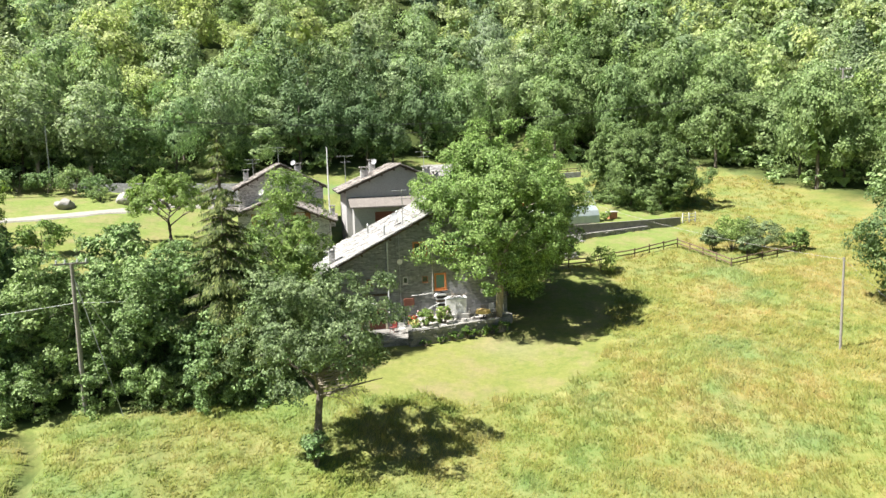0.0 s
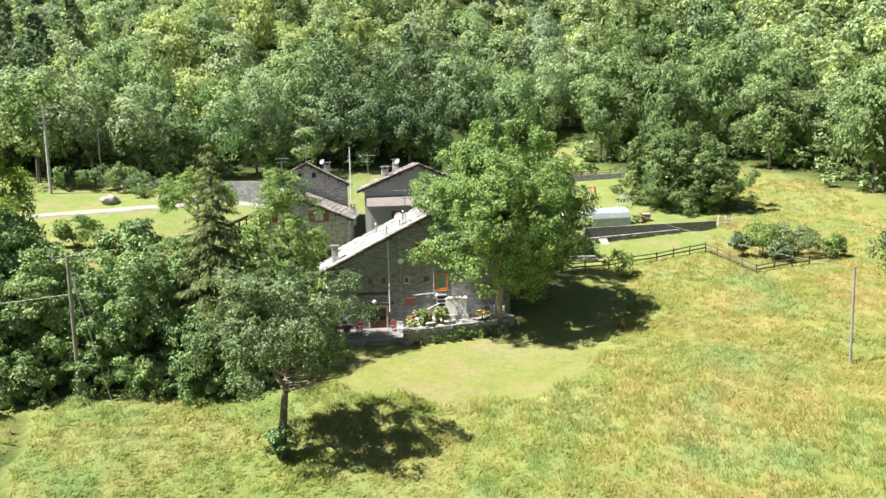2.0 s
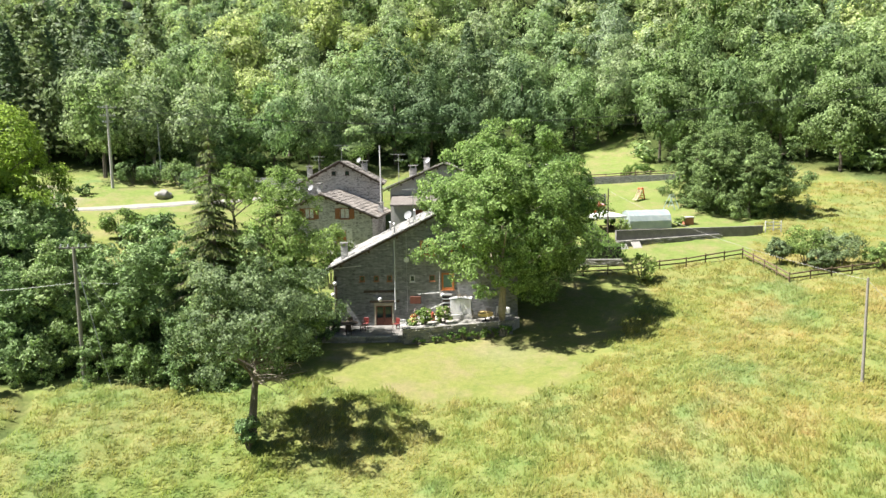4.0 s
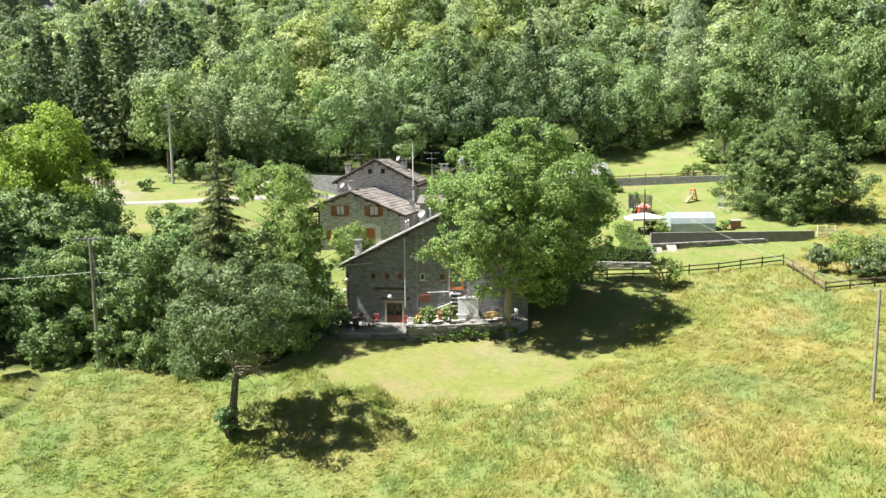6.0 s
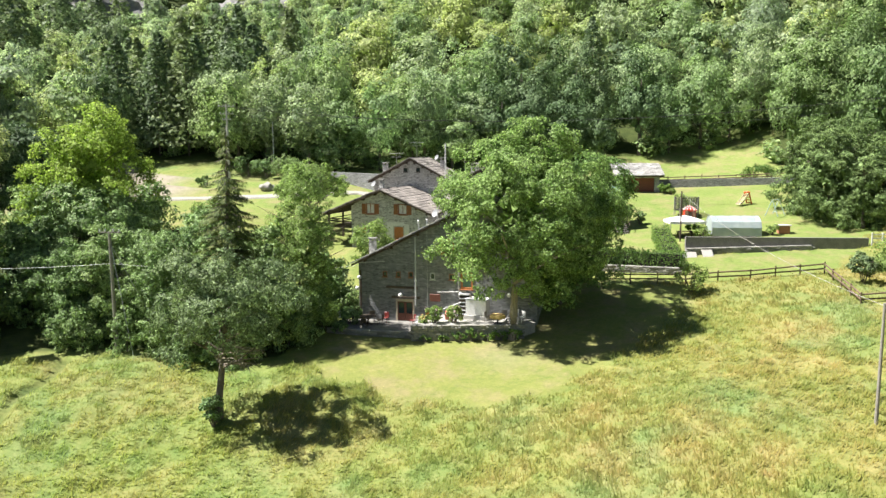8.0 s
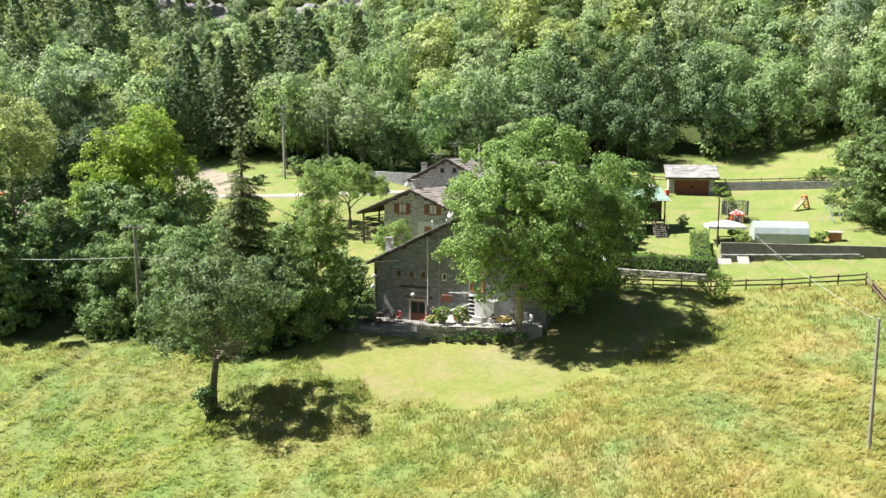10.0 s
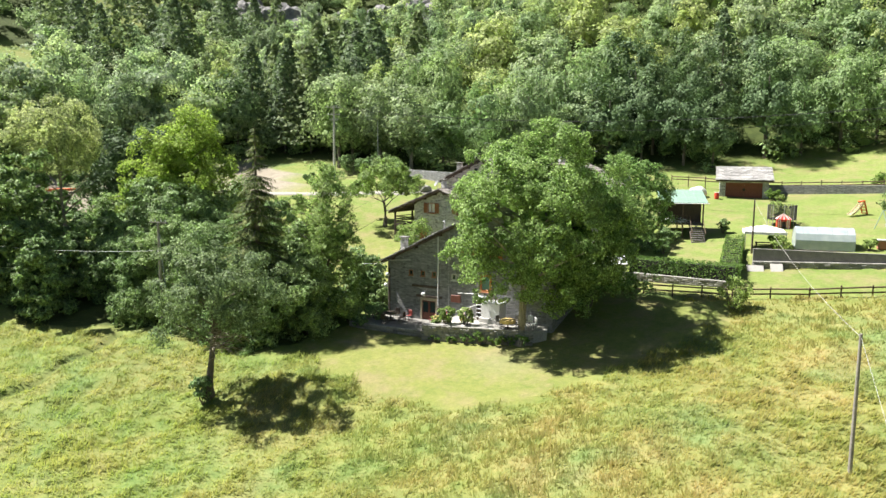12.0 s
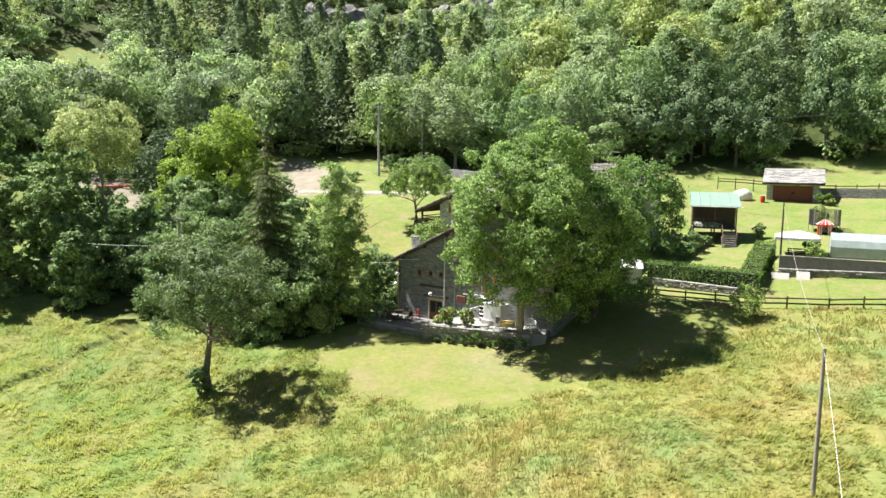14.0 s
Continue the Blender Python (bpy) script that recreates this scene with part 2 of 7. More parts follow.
BARK = plain("bark", (0.07, 0.058, 0.045), (0.20, 0.17, 0.135), 3.0, 0.95, 0, 0.8, 0.04, 6)
PALE_BARK = plain("pale_bark", (0.20, 0.17, 0.13), (0.42, 0.36, 0.28), 3.0, 0.95, 0, 0.8, 0.03, 6)
DARK_IN = plain("dark_interior", (0.02, 0.018, 0.016), (0.045, 0.04, 0.035), 2.0, 0.9, 0, 0, 0, 6)
DULL_RED = plain("dull_red_plastic", (0.16, 0.026, 0.022), (0.22, 0.038, 0.03), 4.0, 0.5, 0, 0, 0, 6)
ORANGE_RED = plain("orange_red_plastic", (0.66, 0.13, 0.04), (0.76, 0.17, 0.05), 4.0, 0.4, 0, 0, 0, 6)
CHUTE = plain("pale_plastic", (0.62, 0.52, 0.36), (0.72, 0.62, 0.45), 4.0, 0.45, 0, 0, 0, 6)
RED_PLASTIC = plain("red_plastic", (0.55, 0.04, 0.025), (0.66, 0.06, 0.035), 4.0, 0.4, 0, 0, 0, 6)
LANE_GRAVEL = plain("lane_gravel", (0.24, 0.225, 0.19), (0.36, 0.34, 0.29), 1.6, 0.95, 0, 0.4, 0.02, 9)
YELLOW_CLOTH = plain("yellow_cloth", (0.62, 0.42, 0.14), (0.74, 0.54, 0.22), 4.0, 0.85, 0, 0.1, 0.01, 6)
WHITE_CLOTH = plain("white_cloth", (0.74, 0.73, 0.70), (0.82, 0.81, 0.78), 1.0, 0.85, 0, 0.2, 0.02, 6)
GREEN_ROOF = plain("green_sheet_roof", (0.15, 0.255, 0.19), (0.255, 0.375, 0.295), 1.2, 0.55, 0, 0.1, 0.01, 9)
BARN_RED = plain("red_brown_planks", (0.17, 0.055, 0.035), (0.27, 0.09, 0.055), 3.0, 0.75, 0, 0.3, 0.01, 7)
BLACK_NET = plain("black_netting", (0.02, 0.02, 0.02), (0.05, 0.05, 0.05), 3.0, 0.8, 0, 0, 0, 6)
EARTH_RED = plain("terracotta", (0.35, 0.14, 0.08), (0.48, 0.21, 0.12), 5.0, 0.85, 0, 0.2, 0.01, 6)
GLASS, _nt, _b = shader("window_glass")
_b.inputs["Base Color"].default_value, _b.inputs["Roughness"].default_value = (0.03, 0.05, 0.05, 1), 0.06
LAMP_WHITE, _nt, _b = shader("opal_glass")
_b.inputs["Base Color"].default_value, _b.inputs["Roughness"].default_value = (0.80, 0.79, 0.76, 1), 0.25
FILM, _nt, _b = shader("greenhouse_film")
_b.inputs["Base Color"].default_value, _b.inputs["Roughness"].default_value = (0.74, 0.78, 0.78, 1), 0.35
_b.inputs["Transmission Weight"].default_value = 0.35
_v = coords(_nt)
_nt.links.new(ramp(_nt, noise_of(_nt, _v, 1.2, 4), [(0.3, (0.38, 0.46, 0.47)), (0.7, (0.57, 0.63, 0.63))]), _b.inputs["Base Color"])

LEAF_WALNUT = foliage("walnut_leaf", ((0.113, 0.168, 0.065), (0.225, 0.335, 0.130), (0.371, 0.553, 0.214)), 0, 0.34, 0.5)
LEAF_FRUIT = foliage("fruit_leaf", ((0.092, 0.126, 0.070), (0.185, 0.252, 0.140), (0.315, 0.428, 0.238)), 0, 0.30)
LEAF_THICKET = foliage("thicket_leaf", ((0.117, 0.169, 0.078), (0.225, 0.325, 0.150), (0.371, 0.536, 0.247)), 0, 0.24, 0.5, 0.15)
LEAF_LIGHT = foliage("light_leaf", ((0.133, 0.180, 0.068), (0.265, 0.360, 0.135), (0.424, 0.576, 0.216)), 0, 0.42)
LEAF_WOODS = foliage("woodland_leaf", ((0.189, 0.235, 0.139), (0.325, 0.405, 0.240), (0.461, 0.575, 0.341)), 0.9, 0.34, 0.55, 0.12, 4.5)
# pale and bright leaves: distance haze put into the colour, paler and bluer
LEAF_PALE_HAZE = foliage("pale_haze_leaf", ((0.189, 0.234, 0.164), (0.305, 0.378, 0.265), (0.403, 0.499, 0.350)), 0.85, 0.38, 0.55, 0.12, 4.0)
LEAF_BRIGHT_HAZE = foliage("bright_haze_leaf", ((0.273, 0.313, 0.214), (0.440, 0.505, 0.345), (0.572, 0.657, 0.448)), 0.7, 0.52, 0.55, 0.12, 3.5)
NEEDLE = foliage("needles", ((0.060, 0.092, 0.030), (0.110, 0.150, 0.048), (0.215, 0.255, 0.095)), 0, 0.14, 0.55)
NEEDLE_CEDAR = foliage("evergreen_needles", ((0.075, 0.111, 0.046), (0.150, 0.222, 0.092), (0.285, 0.422, 0.175)), 0, 0.14, 0.55, 0.12, 6.0)
NEEDLE_FAR = foliage("larch_needles", ((0.105, 0.141, 0.090), (0.175, 0.235, 0.150), (0.254, 0.341, 0.217)), 0.6, 0.28, 0.6, 0.12, 4.0)
HEDGE_LEAF = foliage("hedge_leaf", ((0.075, 0.145, 0.038), (0.130, 0.225, 0.058), (0.225, 0.330, 0.100)), 0, 0.3)
GRASS_BLADE = hay_material()
# the alders' own dark leaf, reused where shade is put into the woods' colour
LEAF_DARK = foliage("alder_and_shade_leaf", ((0.093, 0.133, 0.073), (0.150, 0.215, 0.118), (0.210, 0.301, 0.165)), 0.6, 0.2, 0.55, 0.12, 4.5)
LEAF_CHESTNUT = foliage("chestnut_leaf", ((0.123, 0.171, 0.078), (0.212, 0.295, 0.135), (0.301, 0.419, 0.192)), 0.6, 0.3, 0.5, 0.12, 4.5)
LEAF_WILLOW = foliage("willow_leaf", ((0.240, 0.280, 0.160), (0.400, 0.455, 0.260), (0.540, 0.590, 0.360)), 0, 0.5, 0.55, 0.12, 5.0)
LEAF_MAPLE = foliage("maple_leaf", ((0.190, 0.245, 0.058), (0.345, 0.445, 0.105), (0.517, 0.667, 0.158)), 0, 0.42, 0.5)
CRAG_ROCK = plain("crag_rock", (0.085, 0.085, 0.082), (0.30, 0.29, 0.275), 0.35, 0.92, 0, 0.9, 0.25, 5)
DISH_GREY = plain("dish_grey", (0.26, 0.265, 0.27), (0.36, 0.365, 0.37), 2.0, 0.6, 0, 0, 0, 6)

# ---- tools for meshes ----
def link_mesh(name, me, mat, parent=None, label=""):
    if mat is not None:
        me.materials.append(mat)
    ob = new(name, me)
    if parent is not None:
        ob.parent = parent
    if label:
        ob["label"] = label
    return ob


def part(name, bm, mat, parent, label=""):
    """Links a bmesh as one mesh object under a thing or under a part."""
    me = bpy.data.meshes.new(name)
    bm.normal_update()
    bm.to_mesh(me)
    bm.free()
    return link_mesh(name, me, mat, parent, label)


def thing(name, m, label, category, group="", kind=""):
    ob = new(name)
    ob.empty_display_size = 0.2
    ob.matrix_world = m
    return tagged(ob, label, category, group, kind)


def quads(name, corners, mat, parent=None, label="", tone=None):
    """One mesh from an array of quads or triangles, (n, 4, 3) or (n, 3, 3); tone: a number for each face that the material may read."""
    n, c = corners.shape[:2]
    me = bpy.data.meshes.new(name)
    me.vertices.add(c * n)
    me.vertices.foreach_set("co", np.ascontiguousarray(corners, np.float32).ravel())
    me.loops.add(c * n)
    me.loops.foreach_set("vertex_index", np.arange(c * n, dtype=np.int32))
    me.polygons.add(n)
    me.polygons.foreach_set("loop_start", np.arange(0, c * n, c, dtype=np.int32))
    me.update(calc_edges=True)
    if tone is not None:
        me.attributes.new("tone", "FLOAT", "FACE").data.foreach_set("value", np.asarray(tone, np.float32))
    return link_mesh(name, me, mat, parent, label)


def box(bm, x0, y0, z0, x1, y1, z1, bevel=0.0):
    g = bmesh.ops.create_cube(bm, size=1.0, matrix=Matrix.Translation(((x0 + x1) / 2, (y0 + y1) / 2, (z0 + z1) / 2)) @ Matrix.Diagonal((x1 - x0, y1 - y0, z1 - z0, 1)))
    if bevel:
        es = list({e for v in g["verts"] for e in v.link_edges})
        bmesh.ops.bevel(bm, geom=es, offset=bevel, segments=1, affect="EDGES")
    return bm


def new_box(x0, y0, z0, x1, y1, z1, bevel=0.0):
    return box(bmesh.new(), x0, y0, z0, x1, y1, z1, bevel)


def rod(bm, a, b, r0, r1=None, sides=8):
    """A tapered round bar from a to b."""
    a, b = Vector(a), Vector(b)
    r1 = r0 if r1 is None else r1
    d = b - a
    m = Matrix.Translation((a + b) / 2) @ d.to_track_quat("Z", "Y").to_matrix().to_4x4()
    bmesh.ops.create_cone(bm, cap_ends=True, segments=sides, radius1=r0, radius2=r1, depth=d.length, matrix=m)
    return bm


def new_rod(a, b, r0, r1=None, sides=8):
    return rod(bmesh.new(), a, b, r0, r1, sides)


def ball(bm, c, r, sub=2, squash=1.0):
    bmesh.ops.create_icosphere(bm, subdivisions=sub, radius=r, matrix=Matrix.Translation(c) @ Matrix.Diagonal((1, 1, squash, 1)))
    return bm


def tube(bm, pts, radii, sides=7):
    """A bent, tapered limb through the points."""
    rings = []
    for i, p in enumerate(pts):
        p = Vector(p)
        d = (Vector(pts[min(i + 1, len(pts) - 1)]) - Vector(pts[max(i - 1, 0)])).normalized()
        q = d.to_track_quat("Z", "Y")
        rings.append([bm.verts.new(p + q @ Vector((math.cos(k * math.tau / sides), math.sin(k * math.tau / sides), 0)) * radii[i]) for k in range(sides)])
    for r0, r1 in zip(rings, rings[1:]):
        for k in range(sides):
            bm.faces.new((r0[k], r0[(k + 1) % sides], r1[(k + 1) % sides], r1[k]))
    bm.faces.new(rings[-1])
    return bm


def unit(v):
    return v / np.maximum(np.linalg.norm(v, axis=-1, keepdims=True), 1e-9)


def leaf_quads(rng, points, normals, length, width, jitter=0.6, fold=0.12):
    """A folded leaf or spray at each point, facing about along its normal."""
    n = len(points)
    nor = unit(unit(normals) + jitter * rng.normal(size=(n, 3)))
    tan = unit(np.cross(nor, rng.normal(size=(n, 3))))
    bit = np.cross(nor, tan)
    ln = (length * rng.uniform(0.65, 1.25, (n, 1)))
    wd = (width * rng.uniform(0.65, 1.25, (n, 1)))
    return np.stack([points - tan * ln / 2, points + bit * wd / 2 - nor * fold * ln, points + tan * ln / 2, points - bit * wd / 2 - nor * fold * ln], 1)


def pointed(q):
    """Triangular leaves of the same size as the given quads."""
    return np.stack([q[:, 0], q[:, 1] * 1.5 - q[:, 3] * 0.5, q[:, 2]], 1)


def clump_crown(rng, clumps, radii, leaves, length, width, up=0.35, jitter=0.6, sprays=8, swell=0.8, puff=1.0):
    """Leaves over a set of clumps: each clump carries smaller, flattened sprays on its outer side, with gaps between."""
    n = len(clumps)
    mid = clumps.mean(0)
    out = unit(clumps - mid)
    d = unit(rng.normal(size=(n, sprays, 3)) + 0.75 * out[:, None] + np.array([0, 0, up]))
    c = (clumps[:, None] + d * (radii[:, None] * rng.uniform(0.5, 1.05, (n, sprays)))[..., None] * np.array([1, 1, 0.85])).reshape(-1, 3)
    r = (radii[:, None] * rng.uniform(0.28, 0.52, (n, sprays)) * puff).ravel()
    d = d.reshape(-1, 3)
    k = rng.choice(len(c), leaves, p=r ** 2 / np.sum(r ** 2))
    g = unit(rng.normal(size=(leaves, 3)) + 0.4 * d[k] + np.array([0, 0, 0.25]))
    far = rng.uniform(0.35, 1.0, (leaves, 1)) ** 0.6 * np.where(rng.random((leaves, 1)) < 0.07, 1.7, 1.0)
    p = c[k] + g * r[k][:, None] * far * np.array([1.05, 1.05, 0.8])
    return leaf_quads(rng, p, g * 0.6 + d[k] * 0.4 + swell * unit((p - mid) * np.array([1, 1, 0.8])) + np.array([0, 0, 0.35]), length, width, jitter)


def round_clumps(rng, n, size, low=-0.55, inner=0.5, lump=0.2):
    """Clump centres in a lumpy ellipsoid with the given half-axes."""
    d = unit(rng.normal(size=(n * 3, 3)))
    d = d[d[:, 2] > low][:n]
    r = rng.uniform(inner, 1.0, (len(d), 1)) ** 0.6
    r *= 1 + lump * np.sin(3.1 * d[:, :1] * 2 + rng.uniform(0, 6)) * np.cos(2.7 * d[:, 1:2] * 2 + rng.uniform(0, 6))
    return d * r * np.array(size)


def trunk_mesh(rng, height, r0, limbs, reach, lean=(0, 0), start=0.45, sides=8):
    """A tapered trunk with rising limbs."""
    bm = bmesh.new()
    top = Vector((lean[0], lean[1], height))
    pts = [Vector((0, 0, -0.4)), Vector((0, 0, 0.15))]
    for k in range(1, 6):
        f = k / 5
        pts.append(top * f + Vector((rng.normal() * 0.03 * height * f, rng.normal() * 0.03 * height * f, 0)))
    tube(bm, pts, [r0 * 1.5, r0 * 1.15] + [r0 * (1 - 0.75 * k / 5) for k in range(1, 6)], sides)
    for k in range(limbs):
        f = start + (0.95 - start) * (k + 0.5) / limbs
        base = top * f
        a = k * 2.4 + rng.uniform(-0.4, 0.4)
        ln = reach * (1.1 - 0.5 * f) * rng.uniform(0.75, 1.1)
        d = Vector((math.cos(a), math.sin(a), rng.uniform(0.35, 0.9)))
        p1 = base + d * ln * 0.45
        p2 = p1 + Vector((d.x, d.y, d.z * 0.7)) * ln * 0.5
        r = r0 * (1 - 0.7 * f) * 0.55
        tube(bm, [base, p1, p2], [r, r * 0.65, r * 0.2], 5)
        for s in (-1, 1):
            e = p1 + Vector((d.x * 0.5 - s * d.y * 0.5, d.y * 0.5 + s * d.x * 0.5, 0.5)) * ln * 0.4
            tube(bm, [p1, e], [r * 0.45, r * 0.12], 4)
    return bm

# ---- the lie of the land ----
YK = (-60, 0, 34, 42, 48, 54, 62, 70, 77, 85, 93, 104, 117, 128, 140, 152, 172, 200, 260, 400)
COLUMNS = (
    (-280, (70, 84, 92, 94, 96, 98, 99, 100, 102, 104, 106, 108, 111, 114, 117, 121, 128, 140, 166, 225)),
    (-150, (18, 26, 32, 33, 34, 35, 35.5, 36, 37, 38, 39, 40, 41, 43, 46, 50, 58, 70, 98, 160)),
    (-75, (-3, 1, 4, 4.6, 5.2, 6, 7.2, 9, 10.4, 12.2, 14.4, 16.6, 20, 24, 29, 34, 43, 56, 84, 148)),
    (-42, (-7, -2, 2.6, 3.0, 3.6, 4.6, 6.4, 8.2, 9.2, 10.3, 12.2, 13.6, 15.2, 19, 25, 31, 40, 53, 80, 143)),
    (-23, (-9, -4, -0.2, 0.9, 1.5, 2.3, 3.7, 5.4, 6.6, 7.8, 9.4, 11.4, 13.4, 16, 21, 27, 37, 50, 77, 140)),
    (-8, (-10, -5, -1.5, -0.1, 0.75, 1.45, 1.95, 4.6, 6.2, 7.2, 8.4, 10.2, 12.2, 13.6, 16.5, 22, 33, 46, 73, 136)),
    (5, (-10, -5.5, -1.9, -1.1, 0.0, 0.9, 1.9, 3.6, 4.9, 6.4, 7.5, 9.2, 11.0, 12.6, 15, 18.5, 28, 41, 74, 150)),
    (35, (-10, -6, -1.2, 0.0, 0.8, 1.6, 2.7, 4.0, 4.9, 5.7, 7.0, 8.6, 10.6, 12.8, 16, 20, 28, 42, 84, 180)),
    (90, (-10, -6, -0.4, 1.0, 1.9, 2.7, 3.8, 4.9, 5.8, 6.7, 8.0, 9.7, 11.6, 14, 17, 20, 26, 40, 84, 180)),
)
WALL_A, WALL_B = (14.2, 85.6), (31.3, 93.9)


def ground_z(x, y):
    """Height of the hillside at (x, y), for arrays or numbers."""
    x, y = np.asarray(x, float), np.asarray(y, float)
    zs = np.array([np.interp(y, YK, c[1]) for c in COLUMNS])
    xs = np.array([c[0] for c in COLUMNS], float)
    f = np.clip(np.interp(x, xs, np.arange(len(xs))), 0, len(xs) - 1.001)
    i = f.astype(int)
    w = f - i
    w = w * w * (3 - 2 * w) * 0.5 + w * 0.5
    z = np.take_along_axis(zs, i[None], 0)[0] * (1 - w) + np.take_along_axis(zs, i[None] + 1, 0)[0] * w
    # the vegetable garden is held up by its wall
    ux, uy = 0.8996, 0.4367
    along = (x - WALL_A[0]) * ux + (y - WALL_A[1]) * uy
    back = -(x - WALL_A[0]) * uy + (y - WALL_A[1]) * ux
    inside = (along > -0.3) & (along < 19.2)
    z = np.where(inside & (back > 0.25), np.maximum(z, 7.3), z)
    z = np.where(inside & (back <= 0.25) & (back > -9), np.minimum(z, 6.35 + 0.033 * along), z)
    return z


def in_poly(x, y, poly):
    inside = np.zeros(np.shape(x), bool)
    for (x0, y0), (x1, y1) in zip(poly, poly[1:] + poly[:1]):
        if y0 != y1:
            inside ^= ((y0 > y) != (y1 > y)) & (x < (x1 - x0) * (y - y0) / (y1 - y0) + x0)
    return inside


LAWN_FRONT = [(-11, 57.5), (-10, 51), (-8, 48.6), (-3.5, 48.2), (1, 47.6), (5, 48.6), (9, 50.4), (12, 53.5), (13.3, 58), (15, 64), (17, 72), (16, 75.5), (4, 73), (-4, 66)]
LAWN_STRIP = [(2, 73.5), (16, 76.3), (27.2, 82.7), (31, 93.5), (14.5, 85.4), (15.5, 79.5), (2, 78)]
LAWN_GARDEN = [(-14, 118), (-9, 84), (0, 79), (15.5, 79), (14.5, 86), (31, 94), (32, 100), (24, 112), (24, 127), (2, 125), (-14, 126)]
MEADOW_BACK = [(-20, 121), (2, 125), (24, 127), (34, 128), (22, 140), (20, 160), (8, 156), (-8, 142)]
LAWN_LEFT = [(-62, 80), (-52, 64), (-38, 60), (-24, 62), (-20, 72), (-24, 100), (-40, 103), (-62, 101)]
LOT = [(-60, 79), (-67, 78), (-82, 88), (-80, 93), (-66, 92), (-60, 87)]
YARD = [(-92, 52), (-93, 60), (-86, 74), (-78, 80), (-72, 74), (-78, 62), (-83, 52)]
RUBBLE = [(-61, 55), (-52, 56), (-49, 64), (-50, 72), (-58, 72), (-61, 62)]
EDGE_X = (-160, -130, -115, -105, -95, -85, -76, -60, -48, -42, -32, -19, -13, -7, 0, 10, 18, 21, 27, 42, 47, 52, 58, 61, 68, 80, 110, 160)
EDGE_Y = (-30, 0, 27, 56, 78, 91, 99, 103, 104, 110, 117, 125, 132, 138, 146, 153, 156, 136, 132, 134, 131, 123, 113, 103, 90, 74, 55, 30)


TRACK = ((-17.5, 24.0), (-19.6, 29.7), (-20.9, 33.6), (-22.1, 35.1), (-23.7, 38.6), (-25.5, 42.5))  # a trodden line through the hay


def lumps(x, y):
    """Hummocks of the unmown ground, with a low bank behind the fruit tree and a trodden track."""
    bank = 0.55 * np.exp(-(((x + 3.0) * 0.35 - (y - 45.2) * 0.1) ** 2 + ((y - 45.4) / 1.4) ** 2))
    wave = np.sin(x * 0.9 + 1.7 * np.sin(y * 0.37)) * np.sin(y * 0.8 + 1.3 * np.sin(x * 0.41)) * 0.10 + np.sin(x * 0.23) * np.sin(y * 0.19 + 1) * 0.22
    tufts = np.sin(x * 2.3 + 2.1 * np.sin(y * 0.9 + 0.5 * x)) * np.sin(y * 2.0 + 1.9 * np.sin(x * 0.77)) * 0.09 + np.sin(x * 4.1 + 2 * np.sin(y * 1.7)) * np.sin(y * 3.7 + 2 * np.sin(x * 1.3)) * 0.05
    off = x - np.interp(y, [p[1] for p in TRACK], [p[0] for p in TRACK]) + 0.25 * np.sin(y * 1.1)
    groove = -0.5 * np.exp(-(off / 0.5) ** 2) * ((y > 24) & (y < 42))
    return wave + tufts + bank + groove


CLEARINGS = ((-143, 64, 17, 11), (-158, 74, 16, 10), (-198, 118, 20, 12))  # open grass among the woods: x, y, half-axes


CRAGS = ((-173, 153, 8.5), (-163, 160, 9.5), (-154, 166, 7.0), (-136, 178, 7.5), (-131, 188, 8.0), (-150, 176, 5.5), (-128, 199, 7.0))  # rock outcrops high on the slope: x, y, half-width


